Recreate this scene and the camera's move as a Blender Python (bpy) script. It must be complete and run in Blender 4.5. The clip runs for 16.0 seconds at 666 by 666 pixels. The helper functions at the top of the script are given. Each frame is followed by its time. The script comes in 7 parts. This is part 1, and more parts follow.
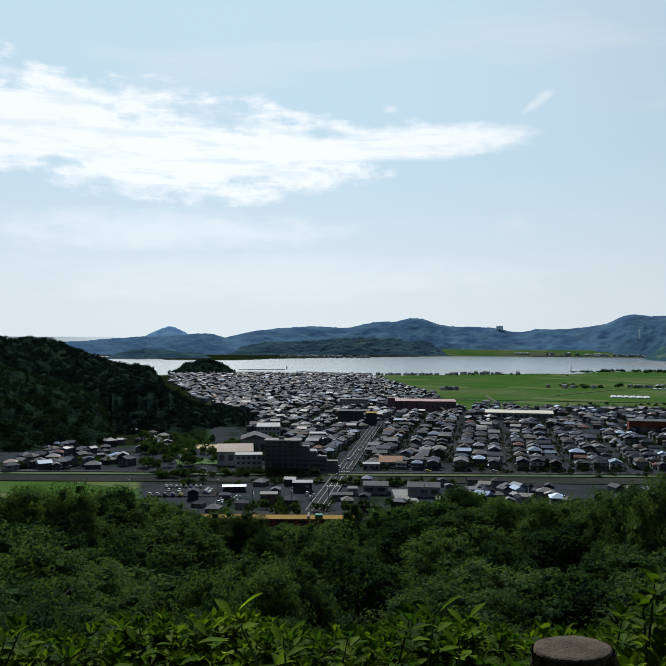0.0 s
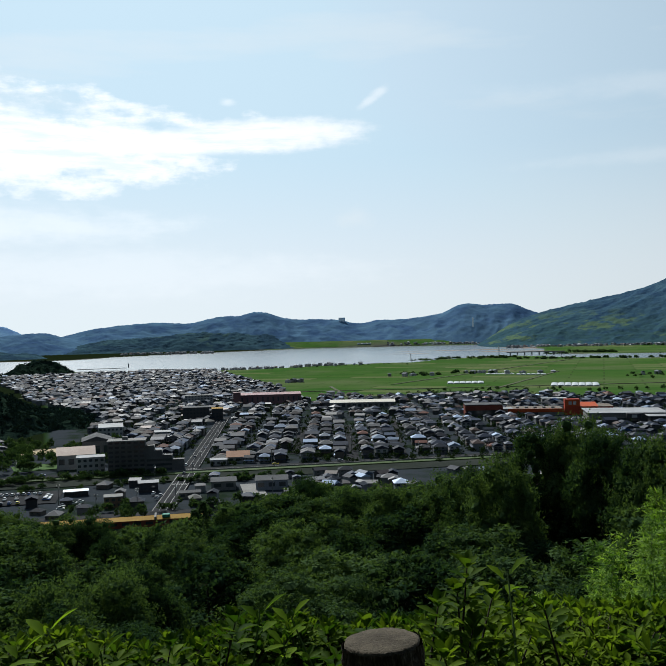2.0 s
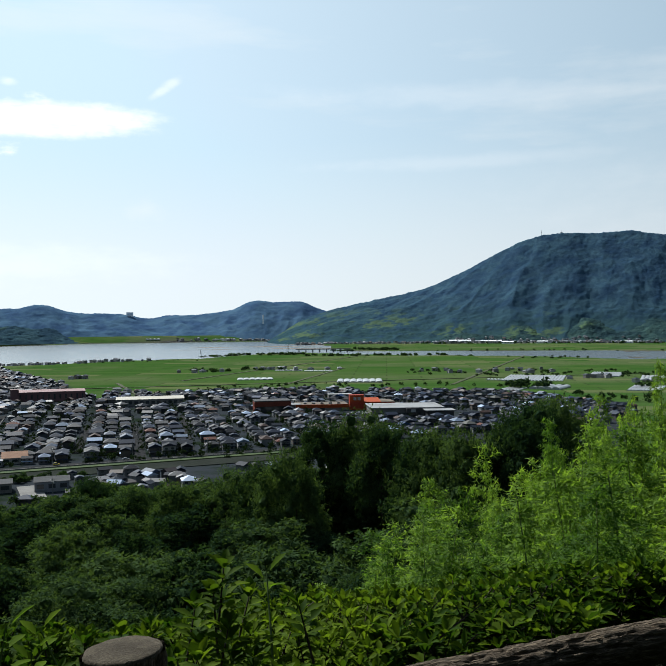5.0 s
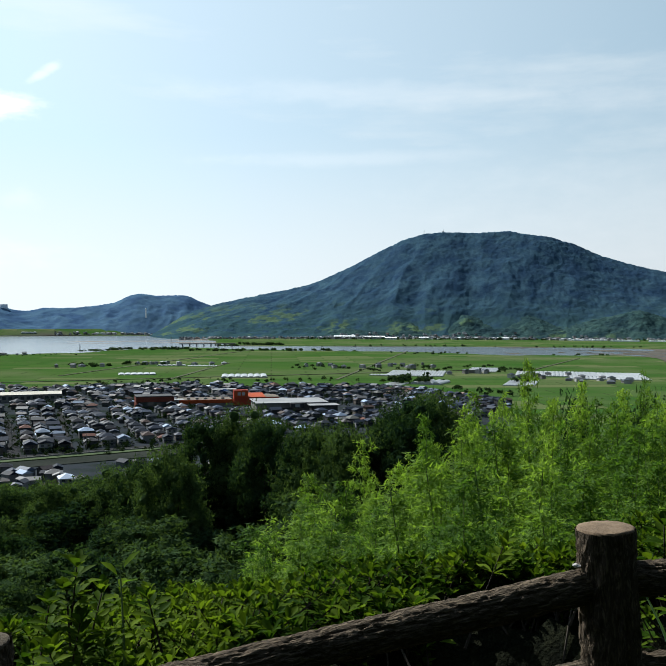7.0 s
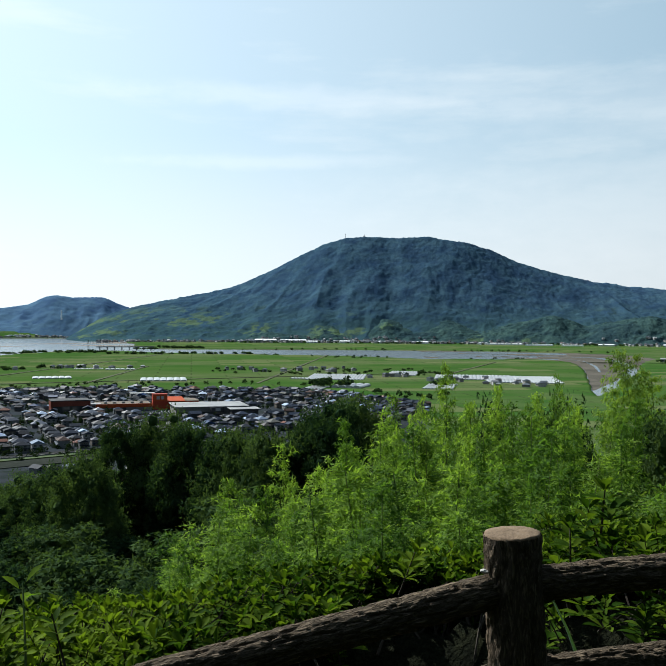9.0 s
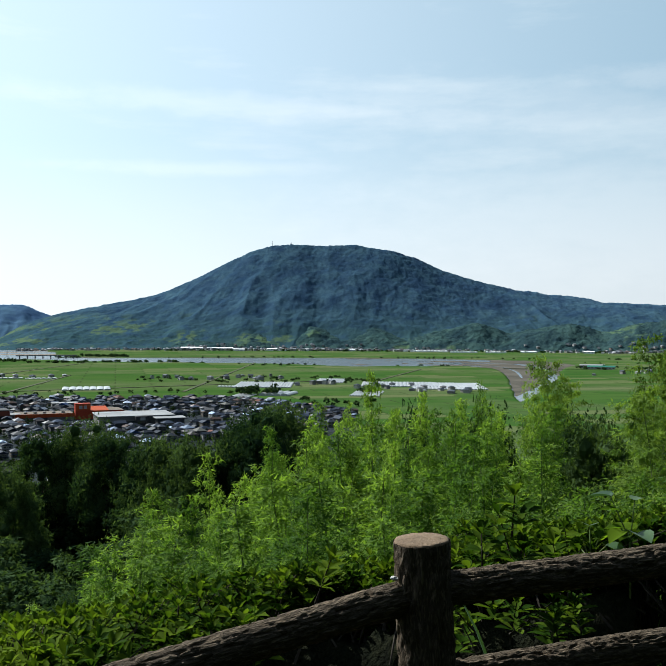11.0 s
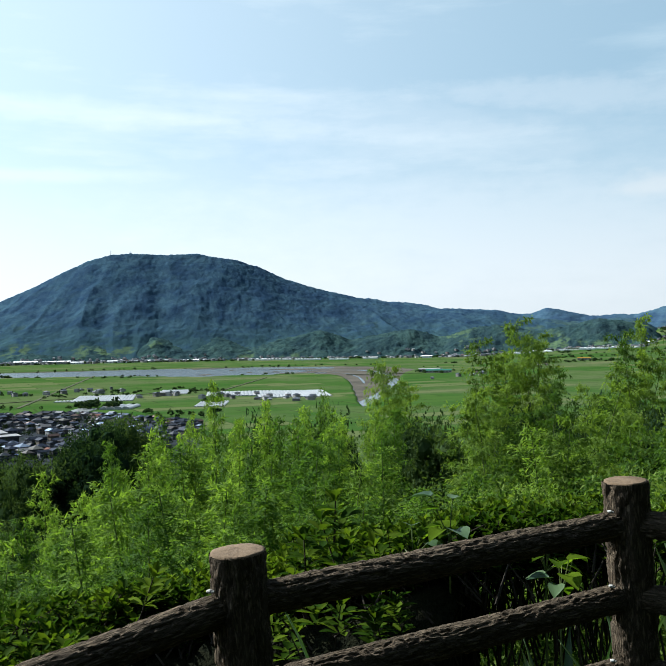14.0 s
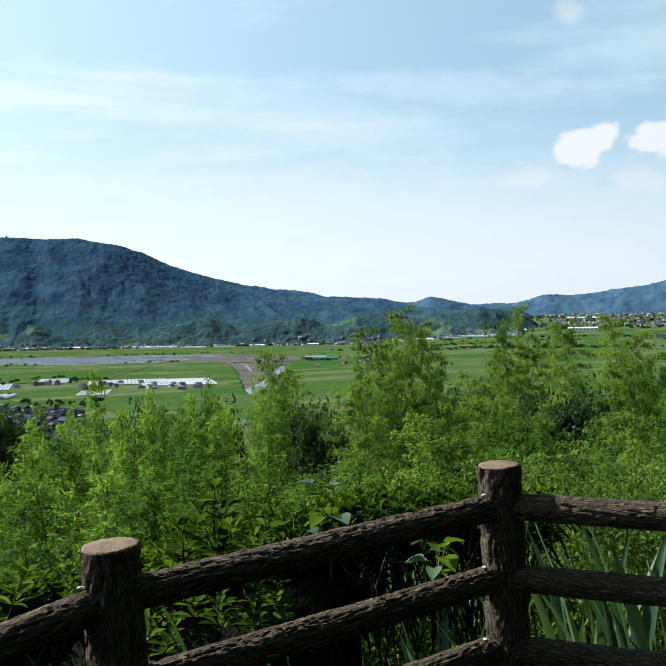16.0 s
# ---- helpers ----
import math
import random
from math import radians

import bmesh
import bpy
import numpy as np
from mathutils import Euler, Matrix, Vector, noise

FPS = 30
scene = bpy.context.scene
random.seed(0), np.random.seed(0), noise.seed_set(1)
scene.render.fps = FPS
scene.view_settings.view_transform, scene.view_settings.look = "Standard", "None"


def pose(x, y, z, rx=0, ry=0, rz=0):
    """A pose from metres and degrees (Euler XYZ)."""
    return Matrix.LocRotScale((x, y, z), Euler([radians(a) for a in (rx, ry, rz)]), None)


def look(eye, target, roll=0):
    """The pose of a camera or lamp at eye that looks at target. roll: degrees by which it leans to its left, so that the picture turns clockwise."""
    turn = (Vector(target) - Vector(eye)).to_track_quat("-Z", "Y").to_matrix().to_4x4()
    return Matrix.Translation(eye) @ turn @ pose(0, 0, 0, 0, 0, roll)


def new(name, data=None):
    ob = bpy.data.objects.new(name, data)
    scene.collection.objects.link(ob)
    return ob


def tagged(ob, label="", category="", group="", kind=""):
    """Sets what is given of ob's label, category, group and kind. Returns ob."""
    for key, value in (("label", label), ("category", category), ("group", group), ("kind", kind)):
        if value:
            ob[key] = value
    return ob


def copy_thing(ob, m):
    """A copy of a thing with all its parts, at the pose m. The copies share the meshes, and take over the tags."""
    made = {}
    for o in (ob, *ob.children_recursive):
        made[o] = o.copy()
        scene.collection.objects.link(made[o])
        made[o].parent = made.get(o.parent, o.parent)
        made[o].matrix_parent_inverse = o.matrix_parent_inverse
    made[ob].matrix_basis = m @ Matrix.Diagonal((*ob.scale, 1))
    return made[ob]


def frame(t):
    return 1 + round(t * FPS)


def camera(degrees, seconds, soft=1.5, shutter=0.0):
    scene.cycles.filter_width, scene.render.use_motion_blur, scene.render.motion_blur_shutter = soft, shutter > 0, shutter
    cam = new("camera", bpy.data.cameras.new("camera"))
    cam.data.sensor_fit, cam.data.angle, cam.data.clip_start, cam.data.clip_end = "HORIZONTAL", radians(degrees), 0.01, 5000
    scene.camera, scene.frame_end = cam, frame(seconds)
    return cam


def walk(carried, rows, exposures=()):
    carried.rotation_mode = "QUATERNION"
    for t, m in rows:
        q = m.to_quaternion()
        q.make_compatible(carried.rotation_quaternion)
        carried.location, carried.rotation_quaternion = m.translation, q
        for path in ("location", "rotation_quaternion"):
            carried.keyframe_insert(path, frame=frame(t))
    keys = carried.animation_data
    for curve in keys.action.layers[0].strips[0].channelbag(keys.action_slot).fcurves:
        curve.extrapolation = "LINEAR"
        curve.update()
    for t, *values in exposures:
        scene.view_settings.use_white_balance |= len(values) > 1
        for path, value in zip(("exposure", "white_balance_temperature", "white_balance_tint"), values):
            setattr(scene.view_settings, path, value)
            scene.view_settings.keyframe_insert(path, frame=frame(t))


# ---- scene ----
import itertools
from mathutils.bvhtree import BVHTree

cam = camera(42.63, 16.0, soft=0.85)
PATH = [
    (0.0, look((-0.000, 0.000, 90.000), (-0.000, 99.999, 90.514), 0.23)),
    (0.5, look((0.008, -0.003, 90.010), (2.570, 99.964, 90.162), 0.07)),
    (1.0, look((0.041, 0.026, 90.006), (8.548, 99.664, 90.083), -0.24)),
    (1.5, look((0.058, 0.029, 90.007), (13.044, 99.182, 89.878), -0.61)),
    (2.0, look((0.087, 0.032, 90.011), (18.199, 98.377, 89.632), -1.39)),
    (2.5, look((0.098, 0.025, 90.015), (22.053, 97.584, 89.554), -1.39)),
    (3.0, look((0.118, 0.032, 90.013), (26.286, 96.546, 89.515), -0.88)),
    (3.5, look((0.136, 0.029, 90.008), (31.205, 95.078, 89.406), -0.32)),
    (4.0, look((0.147, 0.028, 90.011), (34.239, 94.034, 89.281), -0.63)),
    (4.5, look((0.153, 0.035, 90.010), (37.333, 92.861, 89.010), -0.18)),
    (5.0, look((0.172, 0.022, 90.018), (41.517, 91.067, 88.818), -0.52)),
    (7.5, look((0.170, -0.259, 90.087), (55.704, 82.886, 88.368), 0.26)),
    (8.0, look((0.182, -0.256, 90.088), (58.013, 81.311, 88.532), 0.30)),
    (8.5, look((0.199, -0.235, 90.085), (59.635, 80.170, 88.557), 0.60)),
    (9.0, look((0.203, -0.232, 90.088), (60.943, 79.196, 88.716), 0.40)),
    (11.5, look((0.234, -0.275, 90.094), (69.247, 72.093, 89.984), 0.39)),
    (12.0, look((0.235, -0.288, 90.095), (70.911, 70.457, 90.295), 0.36)),
    (12.5, look((0.247, -0.294, 90.097), (72.609, 68.726, 90.430), 0.11)),
    (13.0, look((0.254, -0.301, 90.096), (74.610, 66.564, 90.505), -0.08)),
    (13.5, look((0.266, -0.306, 90.101), (76.709, 64.162, 90.688), -0.28)),
    (14.0, look((0.274, -0.329, 90.101), (79.842, 60.241, 90.594), -0.91)),
    (14.5, look((0.296, -0.335, 90.099), (83.061, 55.789, 90.309), -0.94)),
    (15.0, look((0.309, -0.335, 90.101), (84.810, 53.140, 89.874), -0.78)),
    (15.5, look((0.306, -0.333, 90.103), (86.084, 51.063, 89.364), -1.32)),
    (16.0, look((0.306, -0.332, 90.100), (87.160, 49.216, 88.965), -0.78)),
]
walk(cam, PATH, [(0.0, 0.32, 6000, 8), (2.0, 0.44, 6010, 8), (5.0, 0.61, 6040, 8), (9.0, 0.84, 6040, 7), (12.5, 0.95, 5960, 7), (16.0, 1.11, 5930, 7)])

# ---------------------------------------------------------------- world, sun
SUN_AZ, SUN_EL = -8.0, 40.0


def add(nt, kind, **inputs):
    n = nt.nodes.new(kind)
    for key, value in inputs.items():
        n.inputs[key].default_value = value
    return n


def calc(nt, op, a, b=None, c=None):
    n = nt.nodes.new("ShaderNodeMath")
    n.operation = op
    for i, v in enumerate((a, b, c)):
        if v is None:
            continue
        if isinstance(v, (int, float)):
            n.inputs[i].default_value = v
        else:
            nt.links.new(v, n.inputs[i])
    return n.outputs[0]


def blend(nt, fac, a, b, how="MIX"):
    n = nt.nodes.new("ShaderNodeMix")
    n.data_type, n.blend_type = "RGBA", how
    for slot, v in ((0, fac), (6, a), (7, b)):
        if isinstance(v, (int, float)):
            n.inputs[slot].default_value = v
        elif isinstance(v, tuple):
            n.inputs[slot].default_value = (*v, 1)
        else:
            nt.links.new(v, n.inputs[slot])
    return n.outputs[2]


def soft_range(nt, v, lo, hi):
    n = nt.nodes.new("ShaderNodeMapRange")
    n.interpolation_type = "SMOOTHSTEP"
    nt.links.new(v, n.inputs[0])
    n.inputs[1].default_value, n.inputs[2].default_value = lo, hi
    return n.outputs[0]


def make_world():
    world = bpy.data.worlds.new("sky")
    scene.world = world
    world.use_nodes = True
    nt = world.node_tree
    nt.nodes.clear()
    sky = nt.nodes.new("ShaderNodeTexSky")
    sky.sky_type, sky.sun_disc = "NISHITA", False
    sky.sun_elevation, sky.sun_rotation = radians(SUN_EL), radians(SUN_AZ)
    sky.air_density, sky.dust_density, sky.ozone_density = 1.0, 1.2, 1.6
    co = nt.nodes.new("ShaderNodeTexCoord").outputs["Generated"]
    sep = nt.nodes.new("ShaderNodeSeparateXYZ")
    nt.links.new(co, sep.inputs[0])
    az = calc(nt, "DEGREES", calc(nt, "ARCTAN2", sep.outputs[0], sep.outputs[1]))
    el = calc(nt, "DEGREES", calc(nt, "ARCSINE", sep.outputs[2]))

    def puff(sx, sy, seed, detail=6.0, rough=0.55):
        v = nt.nodes.new("ShaderNodeCombineXYZ")
        nt.links.new(calc(nt, "MULTIPLY", az, sx), v.inputs[0])
        nt.links.new(calc(nt, "MULTIPLY", el, sy), v.inputs[1])
        v.inputs[2].default_value = seed
        n = add(nt, "ShaderNodeTexNoise", Scale=1.0, Detail=detail, Roughness=rough)
        nt.links.new(v.outputs[0], n.inputs["Vector"])
        return n.outputs["Fac"]

    streak = puff(0.16, 0.62, 3.0, 7.0, 0.6)
    fine = puff(0.35, 0.8, 8.0)
    edge = puff(0.9, 1.3, 5.0, 7.0, 0.6)
    wisp = puff(0.16, 1.1, 14.0, 8.0, 0.62)

    def bank(a, e, ra, re, tilt=0.0, ragged=0.9, gain=1.0):
        firm = gain > 0.45
        da = calc(nt, "DIVIDE", calc(nt, "SUBTRACT", az, a), ra)
        lift = calc(nt, "MULTIPLY", calc(nt, "SUBTRACT", az, a), tilt)
        de = calc(nt, "DIVIDE", calc(nt, "SUBTRACT", calc(nt, "SUBTRACT", el, e), lift), re)
        d = calc(nt, "SQRT", calc(nt, "ADD", calc(nt, "MULTIPLY", da, da), calc(nt, "MULTIPLY", de, de)))
        d = calc(nt, "ADD", d, calc(nt, "MULTIPLY", calc(nt, "SUBTRACT", 0.5, streak), ragged * 1.9))
        d = calc(nt, "ADD", d, calc(nt, "MULTIPLY", calc(nt, "SUBTRACT", 0.5, fine), ragged * 1.5))
        d = calc(nt, "ADD", d, calc(nt, "MULTIPLY", calc(nt, "SUBTRACT", 0.5, edge), ragged * 0.7))
        thin = calc(nt, "ADD", 0.62, calc(nt, "MULTIPLY", soft_range(nt, wisp, 0.38, 0.52), 0.38))
        if not firm:
            thin = 1.0
        return calc(nt, "MULTIPLY", calc(nt, "MULTIPLY", soft_range(nt, d, 1.22 if firm else 1.4, 0.62 if firm else 0.2), thin), gain)

    lump = puff(0.55, 0.75, 21.0, 2.5, 0.45)

    def heap(a, e, ra, re, gain=1.0):
        da = calc(nt, "DIVIDE", calc(nt, "SUBTRACT", az, a), ra)
        de = calc(nt, "DIVIDE", calc(nt, "SUBTRACT", el, e), re)
        d = calc(nt, "SQRT", calc(nt, "ADD", calc(nt, "MULTIPLY", da, da), calc(nt, "MULTIPLY", de, de)))
        d = calc(nt, "ADD", d, calc(nt, "MULTIPLY", calc(nt, "SUBTRACT", 0.5, lump), 1.8))
        d = calc(nt, "ADD", d, calc(nt, "MULTIPLY", calc(nt, "SUBTRACT", 0.5, edge), 0.35))
        return calc(nt, "MULTIPLY", soft_range(nt, d, 1.15 if gain > 0.5 else 1.3, 0.7 if gain > 0.5 else 0.0), gain)

    clouds = None
    for m in (bank(-21, 13.6, 14, 3.0, -0.03), bank(-8, 11.9, 12, 2.6, 0.03), bank(4, 12.7, 9, 1.1, 0.05, 0.5), bank(-12, 7.0, 11, 1.3, 0.0, 0.8, 0.45), bank(-4, 4.0, 16, 1.6, 0.0, 0.8, 0.25), bank(36, 14.5, 13, 0.8, -0.03, 0.7, 0.2), bank(34, 10.5, 9, 0.5, 0.02, 0.7, 0.18), bank(56, 13.5, 14, 1.0, -0.04, 0.9, 0.22), bank(70, 15, 12, 1.2, -0.06, 0.9, 0.2), bank(3.8, 15.0, 0.6, 0.34, 0.1, 1.0, 0.44), bank(66, 6.5, 24, 5.0, -0.05, 0.6, 0.22), bank(58, 13.5, 16, 2.4, -0.1, 0.7, 0.15), bank(13.2, 14.9, 0.75, 0.30, 0.5, 1.0, 0.44), bank(13.9, 15.45, 0.6, 0.34, 0.4, 1.0, 0.44)):
        clouds = m if clouds is None else calc(nt, "MAXIMUM", clouds, m)
    heaps = None
    for m in (heap(12.0, 7.4, 1.4, 0.7, 0.3), heap(76.4, 10.9, 1.5, 1.25), heap(77.6, 11.5, 1.3, 1.0), heap(81.4, 11.2, 2.0, 1.15), heap(73.4, 9.2, 2.6, 1.0, 0.45), heap(80.3, 8.8, 2.2, 1.0, 0.45), heap(76.0, 19.0, 1.2, 0.9, 0.45)):
        heaps = m if heaps is None else calc(nt, "MAXIMUM", heaps, m)
    cirrus = calc(nt, "MULTIPLY", soft_range(nt, puff(0.035, 0.20, 11.0, 8.0, 0.58), 0.42, 0.72), 0.8)
    cirrus = calc(nt, "MULTIPLY", cirrus, soft_range(nt, el, 2.0, 9.0))
    haze = calc(nt, "MULTIPLY", soft_range(nt, el, 18.0, 2.0), HAZE)
    off_sun = soft_range(nt, calc(nt, "COSINE", calc(nt, "RADIANS", calc(nt, "SUBTRACT", az, SUN_AZ))), -0.75, -0.1)
    veil = calc(nt, "MULTIPLY", calc(nt, "MULTIPLY", soft_range(nt, el, 45.0, 20.0), VEIL), off_sun)
    # the sun side of the sky is milkier
    side = nt.nodes.new("ShaderNodeVectorMath")
    side.operation = "DOT_PRODUCT"
    nt.links.new(co, side.inputs[0])
    side.inputs[1].default_value = (math.sin(radians(SUN_AZ)) * 0.77, math.cos(radians(SUN_AZ)) * 0.77, 0.64)
    milk = calc(nt, "MULTIPLY", soft_range(nt, side.outputs["Value"], 0.2, 1.0), 0.35)
    pale = calc(nt, "MAXIMUM", haze, calc(nt, "MAXIMUM", cirrus, milk))
    col = blend(nt, 1.0, sky.outputs[0], (0.1, 0.1, 0.1), "MULTIPLY")
    col = blend(nt, 1.0, col, SKY_TINT, "MULTIPLY")
    col = blend(nt, 1.0, col, (0.55, 0.82, 1.0), "DARKEN")
    aside = soft_range(nt, calc(nt, "COSINE", calc(nt, "RADIANS", calc(nt, "SUBTRACT", az, SUN_AZ))), 0.75, 0.05)
    col = blend(nt, veil, col, blend(nt, aside, VEIL_BLUE, (0.645, 0.877, 1.0)))
    col = blend(nt, pale, col, blend(nt, soft_range(nt, el, 13.0, 1.0), blend(nt, aside, PALE, (0.765, 0.915, 0.99)), PALE_LOW))
    col = blend(nt, clouds, col, CLOUD)
    col = blend(nt, heaps, col, HEAP)
    toward = calc(nt, "COSINE", calc(nt, "RADIANS", calc(nt, "SUBTRACT", az, SUN_AZ)))
    glow = nt.nodes.new("ShaderNodeCombineXYZ")
    for k in range(3):
        nt.links.new(calc(nt, "MULTIPLY", calc(nt, "ADD", 0.72, calc(nt, "MULTIPLY", soft_range(nt, toward, -0.9, -0.05), 0.28)), calc(nt, "SQRT", calc(nt, "ADD", 0.80, calc(nt, "MULTIPLY", calc(nt, "POWER", calc(nt, "MAXIMUM", calc(nt, "ADD", 0.75, calc(nt, "MULTIPLY", toward, 0.72)), 0.3), 5.0), 0.195)))), glow.inputs[k])
    col = blend(nt, 1.0, col, glow.outputs[0], "MULTIPLY")
    bg = nt.nodes.new("ShaderNodeBackground")
    nt.links.new(col, bg.inputs[0])
    bg.inputs[1].default_value = SKY_LEVEL
    out = nt.nodes.new("ShaderNodeOutputWorld")
    nt.links.new(bg.outputs[0], out.inputs[0])


SKY_LEVEL = 0.45
HAZE = 0.85
VEIL = 0.62
VEIL_BLUE = (0.755, 0.925, 1.0)
SKY_TINT = (0.95, 1.08, 1.08)
PALE = (0.85, 0.94, 0.98)
PALE_LOW = (0.985, 1.0, 0.995)
CLOUD = (1.22, 1.21, 1.18)
HEAP = (1.03, 1.03, 1.0)
make_world()
sun = new("sun", bpy.data.lights.new("sun", "SUN"))
sun.data.energy, sun.data.angle, sun.data.color = 4.6, radians(0.5), (1.0, 0.95, 0.86)
way = (math.sin(radians(SUN_AZ)) * math.cos(radians(SUN_EL)), math.cos(radians(SUN_AZ)) * math.cos(radians(SUN_EL)), math.sin(radians(SUN_EL)))
sun.matrix_world = look(way, (0, 0, 0)) @ Matrix.Identity(4)

# ---------------------------------------------------------------- materials


def material(name, rough=0.7, metal=0.0, spec=0.5):
    mat = bpy.data.materials.new(name)
    mat.use_nodes = True
    nt = mat.node_tree
    b = nt.nodes["Principled BSDF"]
    b.inputs["Roughness"].default_value = rough
    b.inputs["Metallic"].default_value = metal
    b.inputs["Specular IOR Level"].default_value = spec
    return mat, nt, b


def noise_tex(nt, scale, detail=4.0, rough=0.6, vec=None):
    n = add(nt, "ShaderNodeTexNoise", Scale=scale, Detail=detail, Roughness=rough)
    nt.links.new(vec if vec else nt.nodes.new("ShaderNodeNewGeometry").outputs["Position"], n.inputs["Vector"])
    return n.outputs["Fac"]


def bumped(nt, b, height, strength, distance):
    n = add(nt, "ShaderNodeBump", Strength=strength, Distance=distance)
    nt.links.new(height, n.inputs["Height"])
    nt.links.new(n.outputs[0], b.inputs["Normal"])


def two_tone(name, a, c, scale, fine, rough=0.8, bump=0.0, dist=0.02, spec=0.05, metal=0.0):
    """A surface of two colours mixed at two scales, in metres."""
    mat, nt, b = material(name, rough, metal, spec)
    big, small = noise_tex(nt, scale), noise_tex(nt, fine)
    f = soft_range(nt, calc(nt, "ADD", calc(nt, "MULTIPLY", big, 0.6), calc(nt, "MULTIPLY", small, 0.4)), 0.36, 0.64)
    nt.links.new(blend(nt, f, a, c), b.inputs["Base Color"])
    if bump:
        bumped(nt, b, small, bump, dist)
    return mat


def island_colours(name, stops, rough=0.6, spec=0.5, fine=0.5, whole_object=False, metal=0.0, glints=0.0):
    """Each joined piece takes one of a few colours at random, with a little wear."""
    mat, nt, b = material(name, rough, metal, spec)
    rnd = nt.nodes.new("ShaderNodeObjectInfo").outputs["Random"] if whole_object else nt.nodes.new("ShaderNodeNewGeometry").outputs["Random Per Island"]
    ramp = nt.nodes.new("ShaderNodeValToRGB")
    ramp.color_ramp.interpolation = "CONSTANT"
    while len(ramp.color_ramp.elements) < len(stops):
        ramp.color_ramp.elements.new(0.5)
    for e, (at, col) in zip(ramp.color_ramp.elements, stops):
        e.position, e.color = at, (*col, 1)
    nt.links.new(rnd, ramp.inputs[0])
    if glints:
        other = calc(nt, "FRACT", calc(nt, "MULTIPLY", rnd, 37.7))
        nt.links.new(calc(nt, "ADD", spec, calc(nt, "MULTIPLY", calc(nt, "POWER", other, 8.0), glints)), b.inputs["Specular IOR Level"])
    wear = noise_tex(nt, fine)
    col = blend(nt, 1.0, ramp.outputs[0], blend(nt, wear, (0.7, 0.7, 0.7), (1.2, 1.2, 1.2)), "MULTIPLY")
    nt.links.new(col, b.inputs["Base Color"])
    return mat


def leaf_material(name, dark, light, rough=0.45, glow_share=0.35, scale=0.3, spec=0.4, own_leaf=0.40, own_thing=0.75):
    mat = bpy.data.materials.new(name)
    mat.use_nodes = True
    nt = mat.node_tree
    b = nt.nodes["Principled BSDF"]
    b.inputs["Roughness"].default_value = rough
    b.inputs["Specular IOR Level"].default_value = spec
    geo = nt.nodes.new("ShaderNodeNewGeometry")
    big = noise_tex(nt, scale)
    own = nt.nodes.new("ShaderNodeObjectInfo").outputs["Random"]
    f = calc(nt, "ADD", calc(nt, "MULTIPLY", geo.outputs["Random Per Island"], own_leaf), calc(nt, "MULTIPLY", calc(nt, "SUBTRACT", soft_range(nt, big, 0.3, 0.7), 0.08), 0.80 - own_leaf))
    f = calc(nt, "ADD", f, calc(nt, "MULTIPLY", calc(nt, "SUBTRACT", own, 0.36), own_thing))
    col = blend(nt, soft_range(nt, f, 0.15, 0.85), dark, light)
    nt.links.new(col, b.inputs["Base Color"])
    tr = nt.nodes.new("ShaderNodeBsdfTranslucent")
    warm = blend(nt, 1.0, col, (1.25, 1.3, 0.5), "MULTIPLY")
    nt.links.new(warm, tr.inputs[0])
    mix = nt.nodes.new("ShaderNodeMixShader")
    mix.inputs[0].default_value = glow_share
    nt.links.new(b.outputs[0], mix.inputs[1])
    nt.links.new(tr.outputs[0], mix.inputs[2])
    nt.links.new(mix.outputs[0], nt.nodes["Material Output"].inputs[0])
    return mat


